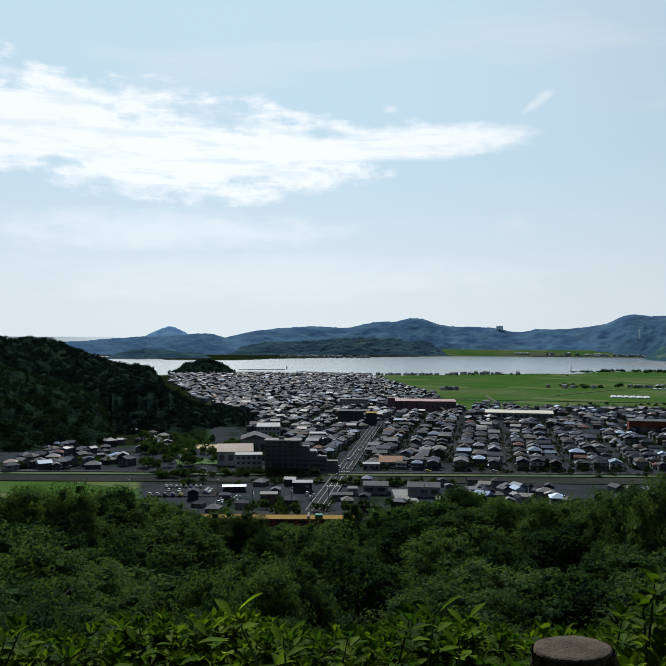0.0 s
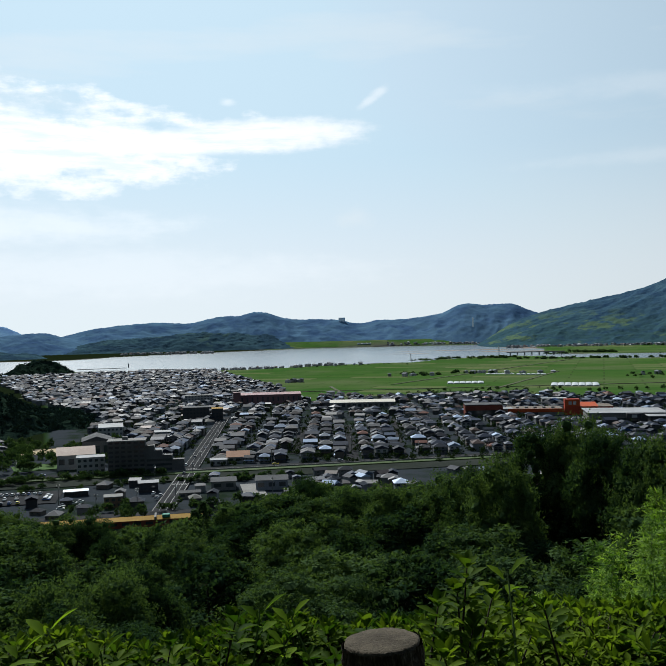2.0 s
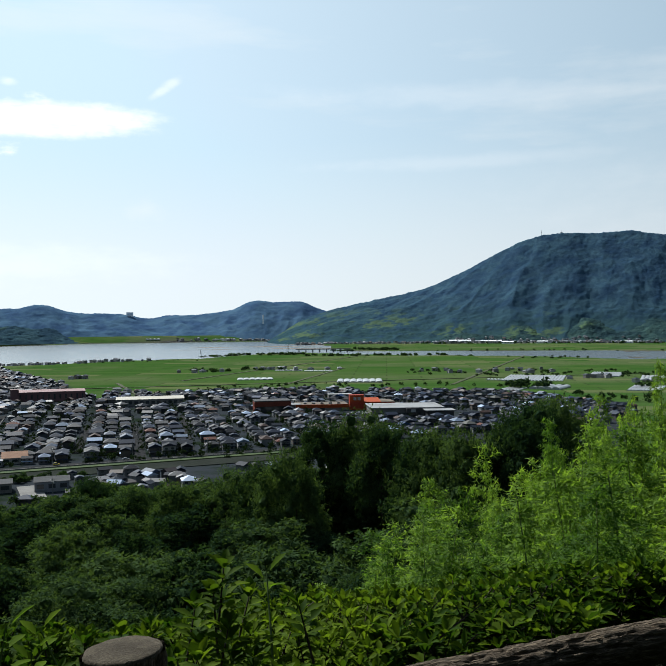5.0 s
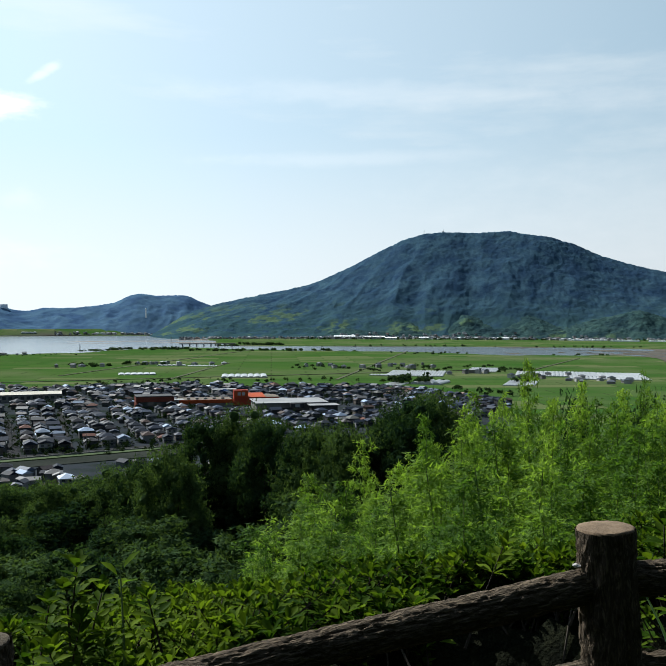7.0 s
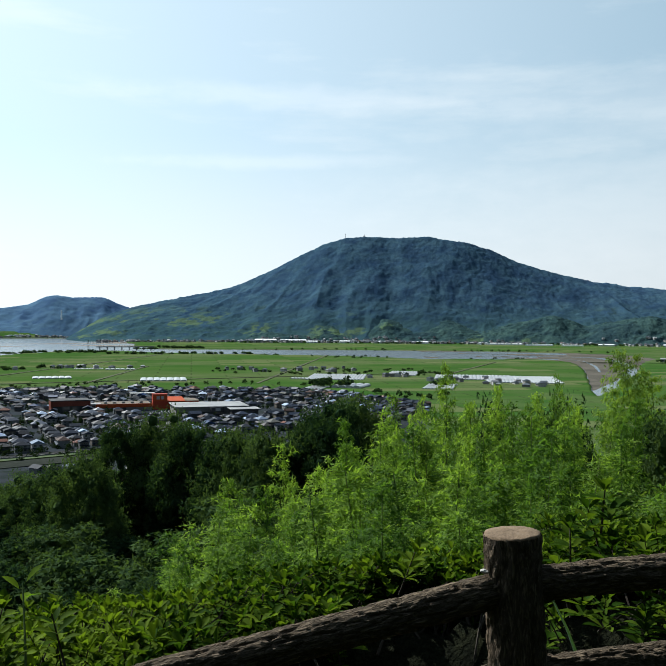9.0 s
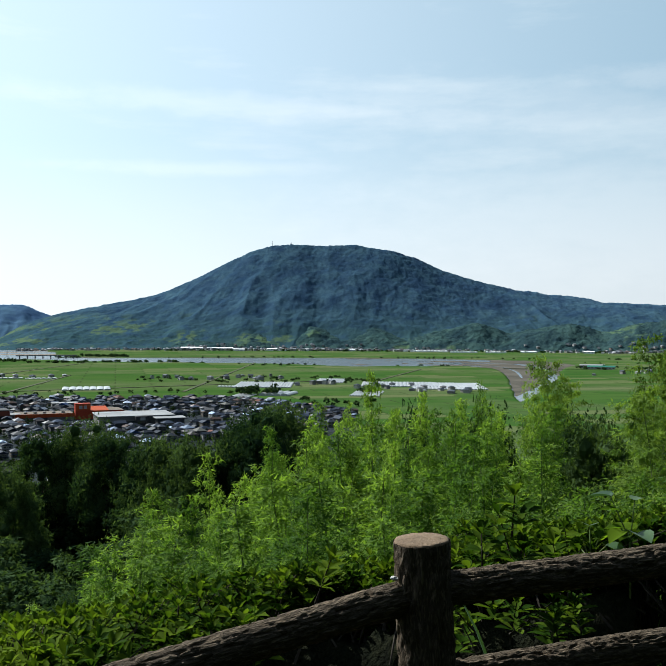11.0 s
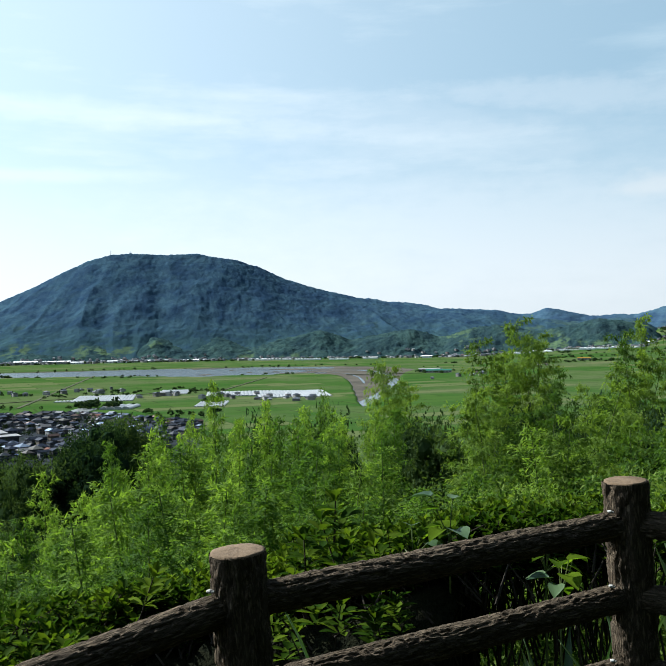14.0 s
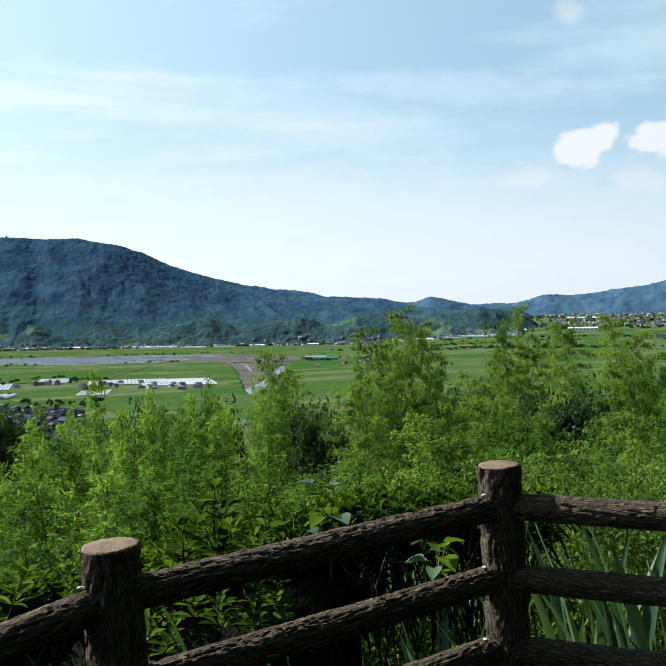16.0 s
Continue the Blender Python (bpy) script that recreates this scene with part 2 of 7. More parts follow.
def ground_material():
    mat, nt, b = material("ground", 1.0, 0.0, 0.0)
    pos = nt.nodes.new("ShaderNodeNewGeometry").outputs["Position"]

    def mask(name):
        n = nt.nodes.new("ShaderNodeAttribute")
        n.attribute_name = name
        return n.outputs["Fac"]
    turn = nt.nodes.new("ShaderNodeMapping")
    turn.inputs["Rotation"].default_value = (0, 0, radians(28))
    nt.links.new(pos, turn.inputs[0])
    cells = nt.nodes.new("ShaderNodeTexBrick")
    cells.offset, cells.squash = 0.5, 1.0
    for key, v in (("Scale", 1.0), ("Mortar Size", 1.6), ("Brick Width", 110.0), ("Row Height", 42.0), ("Mortar Smooth", 0.4), ("Bias", 0.0)):
        cells.inputs[key].default_value = v
    cells.inputs["Color1"].default_value, cells.inputs["Color2"].default_value = (0, 0, 0, 1), (1, 1, 1, 1)
    cells.inputs["Mortar"].default_value = (0.5, 0.5, 0.5, 1)
    nt.links.new(turn.outputs[0], cells.inputs["Vector"])
    big, mid, small = noise_tex(nt, 0.004, 3.0), noise_tex(nt, 0.03, 4.0), noise_tex(nt, 0.6, 4.0)
    tone = nt.nodes.new("ShaderNodeRGBToBW")
    nt.links.new(cells.outputs["Color"], tone.inputs[0])
    paddy = blend(nt, calc(nt, "MULTIPLY", tone.outputs[0], 0.75), (0.0288, 0.0740, 0.0150), (0.056, 0.098, 0.024))
    paddy = blend(nt, soft_range(nt, big, 0.42, 0.66), paddy, (0.070, 0.098, 0.038))
    paddy = blend(nt, calc(nt, "MULTIPLY", soft_range(nt, mid, 0.55, 0.8), 0.6), paddy, (0.060, 0.078, 0.036))
    paddy = blend(nt, calc(nt, "MULTIPLY", soft_range(nt, tone.outputs[0], 0.82, 0.84), 0.6), paddy, (0.105, 0.118, 0.055))
    paddy = blend(nt, calc(nt, "MULTIPLY", cells.outputs["Fac"], 0.7), paddy, (0.0298, 0.0422, 0.0174))
    # town ground leans blue, haze painted into its colour
    town = blend(nt, soft_range(nt, mid, 0.46, 0.66), (0.0310, 0.0365, 0.0430), (0.0125, 0.0205, 0.0120))
    town = blend(nt, soft_range(nt, small, 0.55, 0.8), town, (0.0450, 0.0432, 0.0396))
    # wood floor near black: the shade between the trees is put into its colour
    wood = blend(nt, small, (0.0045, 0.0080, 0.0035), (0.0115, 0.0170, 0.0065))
    mud = blend(nt, mid, (0.0540, 0.0530, 0.0460), (0.0840, 0.0800, 0.0660))
    col = blend(nt, mask("town"), paddy, town)
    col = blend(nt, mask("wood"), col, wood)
    col = blend(nt, mask("shore"), col, mud)
    nt.links.new(col, b.inputs["Base Color"])
    bumped(nt, b, small, 0.5, 0.3)
    return mat


def water_material():
    mat, nt, b = material("water", 0.22, 0.0, 0.5)
    pos = nt.nodes.new("ShaderNodeNewGeometry").outputs["Position"]
    swell = noise_tex(nt, 0.006, 4.0)
    b.inputs["IOR"].default_value = 1.33
    nt.links.new(blend(nt, swell, (0.10, 0.13, 0.15), (0.16, 0.18, 0.19)), b.inputs["Base Color"])
    return mat


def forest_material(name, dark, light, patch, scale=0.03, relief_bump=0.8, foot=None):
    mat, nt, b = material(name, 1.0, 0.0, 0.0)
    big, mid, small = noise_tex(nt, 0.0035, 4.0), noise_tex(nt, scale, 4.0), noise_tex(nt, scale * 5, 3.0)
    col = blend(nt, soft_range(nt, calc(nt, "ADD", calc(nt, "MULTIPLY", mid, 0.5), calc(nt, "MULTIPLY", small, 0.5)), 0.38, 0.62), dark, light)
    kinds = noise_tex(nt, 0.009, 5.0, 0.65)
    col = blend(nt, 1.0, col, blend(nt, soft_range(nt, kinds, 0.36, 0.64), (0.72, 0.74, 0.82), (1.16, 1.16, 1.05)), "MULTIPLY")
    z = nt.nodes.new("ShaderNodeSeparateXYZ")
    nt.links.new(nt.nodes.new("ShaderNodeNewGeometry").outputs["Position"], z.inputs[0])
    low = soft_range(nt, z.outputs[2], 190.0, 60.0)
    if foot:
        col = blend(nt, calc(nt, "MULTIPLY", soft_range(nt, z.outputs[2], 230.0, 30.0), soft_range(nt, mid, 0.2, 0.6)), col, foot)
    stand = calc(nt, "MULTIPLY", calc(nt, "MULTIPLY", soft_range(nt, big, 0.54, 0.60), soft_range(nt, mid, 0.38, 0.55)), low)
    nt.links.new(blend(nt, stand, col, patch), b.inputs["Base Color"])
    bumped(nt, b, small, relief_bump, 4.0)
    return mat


def glass_material():
    mat, nt, b = material("dark_window_glass", 0.08, 0.0, 0.6)
    nt.links.new(blend(nt, noise_tex(nt, 0.3), (0.015, 0.02, 0.025), (0.05, 0.06, 0.065)), b.inputs["Base Color"])
    return mat


def bark_concrete():
    mat, nt, b = material("bark_textured_concrete", 0.95, 0.0, 0.1)
    log = nt.nodes.new("ShaderNodeAttribute")
    log.attribute_name = "log"
    co = log.outputs["Vector"]
    stretch = nt.nodes.new("ShaderNodeMapping")
    stretch.inputs["Scale"].default_value = (1, 1, 0.6)
    nt.links.new(co, stretch.inputs[0])
    grain, speck, blot = noise_tex(nt, 120.0, 5.0, 0.55, stretch.outputs[0]), noise_tex(nt, 260.0, 3.0, 0.6, co), noise_tex(nt, 9.0, 4.0, 0.6, co)
    ridge = calc(nt, "ABSOLUTE", calc(nt, "SUBTRACT", grain, 0.5))
    grain = soft_range(nt, ridge, 0.0, 0.17)
    col = blend(nt, grain, (0.052, 0.041, 0.029), (0.148, 0.116, 0.081))
    col = blend(nt, calc(nt, "MULTIPLY", soft_range(nt, blot, 0.6, 0.8), 0.25), col, (0.065, 0.060, 0.050))
    col = blend(nt, calc(nt, "MULTIPLY", soft_range(nt, speck, 0.62, 0.78), 0.25), col, (0.080, 0.072, 0.062))
    nt.links.new(col, b.inputs["Base Color"])
    bumped(nt, b, calc(nt, "ADD", grain, calc(nt, "MULTIPLY", speck, 0.35)), 0.8, 0.006)
    return mat


M_GROUND = ground_material()
M_WATER = water_material()
M_CANAL = two_tone("murky_canal_water", (0.022, 0.026, 0.022), (0.036, 0.040, 0.035), 0.02, 0.4, 0.7, 0.0, 0.02, 0.0)
# Mountain, foothills and far hills: air haze painted into the forest colour as blue
M_MOUNT = forest_material("hazy_mountain_forest", (0.030, 0.062, 0.106), (0.045, 0.084, 0.124), (0.074, 0.116, 0.070), 0.02, 0.5, (0.031, 0.064, 0.072))
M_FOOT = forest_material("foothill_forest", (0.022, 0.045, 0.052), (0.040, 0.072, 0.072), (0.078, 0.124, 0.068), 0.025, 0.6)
M_FAR = forest_material("hazy_ridge_forest", (0.060, 0.112, 0.190), (0.066, 0.120, 0.200), (0.072, 0.13, 0.195), 0.02, 0.1)
M_MID = forest_material("hazy_low_hill_forest", (0.026, 0.052, 0.075), (0.040, 0.074, 0.096), (0.046, 0.082, 0.080), 0.02, 0.4)
M_SEAHILL = forest_material("hazy_island_forest", (0.11, 0.20, 0.33), (0.13, 0.22, 0.36), (0.13, 0.23, 0.35), 0.02)
M_EAST = forest_material("hazy_east_ridge_forest", (0.042, 0.082, 0.130), (0.054, 0.098, 0.148), (0.06, 0.105, 0.12), 0.02, 0.3)
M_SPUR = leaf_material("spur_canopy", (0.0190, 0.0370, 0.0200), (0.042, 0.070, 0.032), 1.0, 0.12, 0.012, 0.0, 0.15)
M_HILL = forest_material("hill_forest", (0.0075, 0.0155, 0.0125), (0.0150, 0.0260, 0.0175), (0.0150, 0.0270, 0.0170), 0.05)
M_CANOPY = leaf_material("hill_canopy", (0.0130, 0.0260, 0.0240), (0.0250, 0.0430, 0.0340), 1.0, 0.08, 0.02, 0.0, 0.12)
M_BROAD = leaf_material("broadleaf_foliage", (0.020, 0.041, 0.020), (0.060, 0.097, 0.038), 0.7, 0.34, 0.25, 0.0, 0.30)
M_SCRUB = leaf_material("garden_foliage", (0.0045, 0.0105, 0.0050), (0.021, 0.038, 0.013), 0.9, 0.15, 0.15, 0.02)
M_BAMBOO = leaf_material("bamboo_foliage", (0.062, 0.125, 0.022), (0.190, 0.295, 0.050), 0.6, 0.50, 0.15, 0.03, 0.25)
M_PLUME = leaf_material("plume_bamboo_foliage", (0.048, 0.098, 0.017), (0.155, 0.235, 0.042), 0.6, 0.48, 0.12, 0.04, 0.2)
M_BUSH = leaf_material("bush_foliage", (0.042, 0.086, 0.016), (0.150, 0.220, 0.045), 0.6, 0.42, 0.5, 0.03, 0.3)
M_HEDGE = leaf_material("hedge_leaf", (0.020, 0.048, 0.005), (0.118, 0.176, 0.015), 0.6, 0.40, 2.0, 0.01, 0.45, 0.2)
M_SPRIG = leaf_material("young_broad_leaf", (0.060, 0.115, 0.008), (0.150, 0.235, 0.018), 0.6, 0.62, 3.0, 0.01)
M_HEDGE_SHADE = two_tone("hedge_shade_sheet", (0.006, 0.008, 0.004), (0.022, 0.024, 0.012), 6.0, 60.0, 1.0, 1.0, 0.05)
M_BLADE = leaf_material("sword_leaf", (0.0310, 0.0680, 0.0310), (0.0880, 0.1430, 0.0640), 0.5, 0.30, 3.0, 0.25)
M_DRY = leaf_material("dry_leaf", (0.1540, 0.0840, 0.0210), (0.2940, 0.1890, 0.0630), 0.7, 0.3, 5.0, 0.2)
M_TRUNK = two_tone("tree_bark", (0.0180, 0.0144, 0.0108), (0.0510, 0.0420, 0.0330), 1.5, 14.0, 0.95, 0.6, 0.02, 0.2)
M_CULM = two_tone("bamboo_culm", (0.06, 0.10, 0.03), (0.13, 0.16, 0.06), 1.0, 9.0, 0.5)
M_BARK = bark_concrete()
M_CUT = two_tone("sawn_concrete_face", (0.090, 0.060, 0.034), (0.185, 0.130, 0.080), 14.0, 170.0, 0.9, 0.7, 0.004, 0.3)
M_CUTMOSS = two_tone("mossy_sawn_concrete_face", (0.034, 0.028, 0.019), (0.082, 0.068, 0.048), 14.0, 170.0, 0.95, 0.9, 0.005, 0.1)
M_LICHEN = two_tone("pale_lichen", (0.28, 0.28, 0.26), (0.45, 0.45, 0.43), 30.0, 200.0, 0.95, 0.5, 0.004)
ROOF_TONES = ((0.0, (0.010, 0.012, 0.015)), (0.22, (0.018, 0.020, 0.025)), (0.42, (0.007, 0.008, 0.010)), (0.56, (0.028, 0.031, 0.037)), (0.64, (0.030, 0.022, 0.018)), (0.70, (0.050, 0.053, 0.060)), (0.78, (0.075, 0.062, 0.050)),
         (0.85, (0.045, 0.026, 0.018)), (0.895, (0.090, 0.034, 0.020)), (0.915, (0.016, 0.026, 0.048)), (0.93, (0.12, 0.125, 0.13)), (0.955, (0.085, 0.070, 0.050)), (0.972, (0.24, 0.245, 0.25)))
WALLS = ((0.0, (0.100, 0.106, 0.112)), (0.22, (0.055, 0.056, 0.056)), (0.40, (0.17, 0.175, 0.18)), (0.60, (0.040, 0.041, 0.043)), (0.74, (0.110, 0.095, 0.078)), (0.88, (0.060, 0.070, 0.080)), (0.94, (0.30, 0.30, 0.30)))
# roof tones shifted to blue, painting in the haze over the town
HAZED_ROOFS = tuple((at, tuple(1.7 * c * w for c, w in zip(col, (0.80, 0.97, 1.26)))) for at, col in ROOF_TONES)
M_ROOF = island_colours("glazed_roof_tiles", HAZED_ROOFS, 0.62, 0.03, 0.7, glints=0.45)
M_ROOF_ONE = island_colours("glazed_roof_tiles_single", HAZED_ROOFS, 0.62, 0.03, 0.7, True, glints=0.16)
M_WALL = island_colours("plaster_house_walls", WALLS, 0.85, 0.3, 0.3)
M_WALL_ONE = island_colours("plaster_house_walls_single", WALLS, 0.85, 0.3, 0.3, True)
M_GLASS = glass_material()
M_CONCRETE = two_tone("weathered_concrete", (0.1320, 0.1290, 0.1230), (0.1980, 0.1950, 0.1860), 0.08, 1.2, 0.85, 0.2, 0.02)
M_DARKWALL = two_tone("dark_clad_wall", (0.035, 0.036, 0.038), (0.06, 0.06, 0.062), 0.1, 1.5, 0.6)
M_WHITE = two_tone("white_painted_wall", (0.26, 0.26, 0.25), (0.35, 0.35, 0.34), 0.05, 0.9, 0.7)
M_METAL = two_tone("white_metal_roof", (0.20, 0.205, 0.21), (0.29, 0.295, 0.30), 0.06, 0.8, 0.7, 0.0, 0.02, 0.05)
M_GREYROOF = two_tone("grey_sheet_roof", (0.046, 0.048, 0.051), (0.078, 0.081, 0.085), 0.07, 0.9, 0.8)
M_ORANGE = two_tone("orange_cladding", (0.3200, 0.0560, 0.0180), (0.3900, 0.0760, 0.0240), 0.08, 1.0, 0.55)
M_BRICKRED = two_tone("red_brown_cladding", (0.1380, 0.0390, 0.0270), (0.1800, 0.0570, 0.0390), 0.08, 1.0, 0.6)
M_PINK = two_tone("faded_rose_cladding", (0.1260, 0.0690, 0.0750), (0.1680, 0.0960, 0.0990), 0.06, 1.0, 0.6)
M_OCHRE = two_tone("ochre_sheet_roof", (0.20, 0.115, 0.018), (0.27, 0.165, 0.030), 0.1, 1.2, 0.8)
M_VINYL = two_tone("white_vinyl_film", (0.270, 0.280, 0.290), (0.370, 0.376, 0.382), 0.05, 0.6, 0.3, 0.0, 0.02, 0.6)
M_ASPHALT = two_tone("asphalt", (0.0275, 0.0285, 0.0305), (0.0445, 0.0455, 0.0470), 0.1, 2.5, 1.0, 0.0, 0.02, 0.0)
M_PAINT = two_tone("worn_road_paint", (0.17, 0.17, 0.165), (0.26, 0.26, 0.25), 0.5, 4.0, 0.7)
M_BRIGHT = two_tone("white_paint_and_lit_film", (0.75, 0.76, 0.77), (0.82, 0.83, 0.84), 0.05, 0.6, 0.8)
M_SAND = two_tone("wet_sand", (0.1190, 0.0875, 0.0595), (0.1820, 0.1365, 0.0945), 0.02, 0.3, 0.8)
M_STEEL = two_tone("galvanised_steel", (0.18, 0.185, 0.19), (0.30, 0.305, 0.31), 0.5, 5.0, 0.5, 0.0, 0.01, 0.5, 0.6)
M_STONE = two_tone("dark_sea_wall_stone", (0.075, 0.078, 0.080), (0.13, 0.132, 0.132), 0.05, 0.6, 0.9)

# ---------------------------------------------------------------- building helpers


def mesh_of(name, verts, faces, mat=None, smooth=False):
    me = bpy.data.meshes.new(name)
    verts = np.asarray(verts, dtype=np.float32).reshape(-1, 3)
    if isinstance(faces, np.ndarray):
        n, k = faces.shape
        me.vertices.add(len(verts))
        me.vertices.foreach_set("co", verts.ravel())
        me.loops.add(n * k)
        me.loops.foreach_set("vertex_index", faces.astype(np.int32).ravel())
        me.polygons.add(n)
        me.polygons.foreach_set("loop_start", np.arange(0, n * k, k, dtype=np.int32))
        me.update(calc_edges=True)
    else:
        me.from_pydata(verts.tolist(), [], faces)
    me.polygons.foreach_set("use_smooth", np.full(len(me.polygons), smooth))
    if mat:
        me.materials.append(mat)
    me.update()
    return me


def thing(name, label, category, group="", at=None, kind=""):
    ob = new(name)
    ob.empty_display_size = 0.2
    if at is not None:
        ob.matrix_basis = at
    return tagged(ob, label, category, group, kind)


def part(name, data, mat, parent, label=""):
    """One mesh object under a thing or a part; data is a bmesh or a mesh."""
    if isinstance(data, bmesh.types.BMesh):
        me = bpy.data.meshes.new(name)
        data.to_mesh(me)
        data.free()
    else:
        me = data
    if mat and not me.materials:
        me.materials.append(mat)
    ob = new(name, me)
    ob.parent = parent
    return tagged(ob, label)


def solid(name, data, mat, label, category, kind="", at=None, group=""):
    ob = part(name, data, mat, None)
    if at is not None:
        ob.matrix_basis = at
    return tagged(ob, label, category, group, kind)


def box(bm, x0, y0, z0, x1, y1, z1):
    vs = [bm.verts.new(p) for p in ((x0, y0, z0), (x1, y0, z0), (x1, y1, z0), (x0, y1, z0), (x0, y0, z1), (x1, y0, z1), (x1, y1, z1), (x0, y1, z1))]
    for f in ((3, 2, 1, 0), (4, 5, 6, 7), (0, 1, 5, 4), (1, 2, 6, 5), (2, 3, 7, 6), (3, 0, 4, 7)):
        bm.faces.new([vs[i] for i in f])
    return vs


def boxes(*args):
    bm = bmesh.new()
    for a in args:
        box(bm, *a)
    return bm


def bevelled(bm, w):
    bmesh.ops.bevel(bm, geom=bm.edges[:], offset=w, segments=1, affect="EDGES")
    return bm


def tube(bm, a, b, ra, rb, n=8, caps=True):
    a, b = Vector(a), Vector(b)
    q = (b - a).to_track_quat("Z", "Y")
    rings = []
    for p, r in ((a, ra), (b, rb)):
        rings.append([bm.verts.new(p + q @ Vector((r * math.cos(i * math.tau / n), r * math.sin(i * math.tau / n), 0))) for i in range(n)])
    for i in range(n):
        bm.faces.new((rings[0][i], rings[0][(i + 1) % n], rings[1][(i + 1) % n], rings[1][i]))
    if caps:
        bm.faces.new(rings[0][::-1])
        bm.faces.new(rings[1])
    return bm


def value_noise(x, y, seed=0):
    """Smooth noise in -1..1 over the plane."""
    x, y = np.asarray(x, dtype=float), np.asarray(y, dtype=float)
    xi, yi = np.floor(x).astype(np.int64), np.floor(y).astype(np.int64)
    u, v = x - xi, y - yi
    u, v = u * u * (3 - 2 * u), v * v * (3 - 2 * v)

    def lattice(i, j):
        h = (i * 374761393 + j * 668265263 + seed * 2246822519) & 0xFFFFFFFF
        h = ((h ^ (h >> 13)) * 1274126177) & 0xFFFFFFFF
        return ((h ^ (h >> 16)) & 0xFFFF) / 32767.5 - 1
    a, b = lattice(xi, yi), lattice(xi + 1, yi)
    c, d = lattice(xi, yi + 1), lattice(xi + 1, yi + 1)
    return (a * (1 - u) + b * u) * (1 - v) + (c * (1 - u) + d * u) * v


def fractal(x, y, octaves=4, seed=0):
    total, amp = 0.0, 1.0
    for o in range(octaves):
        total = total + amp * value_noise(x * 2 ** o, y * 2 ** o, seed + o)
        amp *= 0.5
    return total


def ease(v, lo, hi):
    t = np.clip((v - lo) / (hi - lo), 0, 1)
    return t * t * (3 - 2 * t)


def polar(az, r):
    a = np.radians(az)
    return r * np.sin(a), r * np.cos(a)


EYE = 90.0

# ---------------------------------------------------------------- land
# bearings in degrees from the y axis, clockwise; distances in metres from the viewpoint
SHORE_NEAR = ((-60, -30, -11.2, -6.3, -2.4, 1.6, 5, 8, 11.7, 15.5, 17.2, 19.4, 21.5, 23.5, 25.1, 29.4, 37.8, 43.5, 49.1, 51.3, 52.88, 53.5, 53.9, 54.1, 54.4, 54.7, 55.5, 56.4, 57.05, 57.2, 57.5, 58.2),
              (2600, 2400, 2010, 2190, 2050, 2025, 1995, 2080, 2160, 2210, 2340, 2470, 2540, 2500, 2400, 2290, 2200, 2050, 2100, 2110, 2009, 1850, 1640, 1400, 1150, 1085, 1164, 1380, 1640, 1900, 2100, 2300))
SHORE_FAR = ((-60, -18, -14, -10.8, -6.4, -4, -0.7, 3.3, 6, 9, 14, 21, 23, 24.5, 26, 29.4, 35, 43.5, 48.4, 52.9, 56.4, 58.2),
             (4700, 4700, 3900, 3340, 3300, 3530, 3700, 3915, 4060, 4260, 4280, 4230, 4100, 2950, 2690, 2650, 2640, 2660, 2650, 2615, 2502, 2290))
CANOPY = ((-60, -21.3, -16, -13.5, -11.2, -8, -3.8, -1, 1.2, 2.2, 3.3, 6.1, 8.7, 11.7, 14.3, 18, 21, 23.8, 26, 28, 30.5, 34.5, 36.5, 38.6, 41, 43, 45.8, 48, 52, 54.8, 57, 60, 63, 65, 67.2, 69, 72.5, 75, 79, 83, 110),
          (-8.6, -9.0, -8.8, -9.3, -10.8, -11.9, -12.3, -12.2, -11.6, -11.9, -11.2, -10.6, -9.6, -10.3, -10.0, -9.4, -8.0, -6.4, -5.9, -6.3, -6.8, -6.5, -5.8, -4.7, -4.6, -4.2, -3.6, -3.6, -3.4, -2.9, -2.9, -2.6, -2.2, -1.8, -0.9, -2.0, -1.0, -1.6, -1.3, -0.9, 0.0))


def water_gap(az, r):
    """How deep inside the open water a place lies, in metres."""
    return np.minimum(r - np.interp(az, *SHORE_NEAR), np.interp(az, *SHORE_FAR) - r)


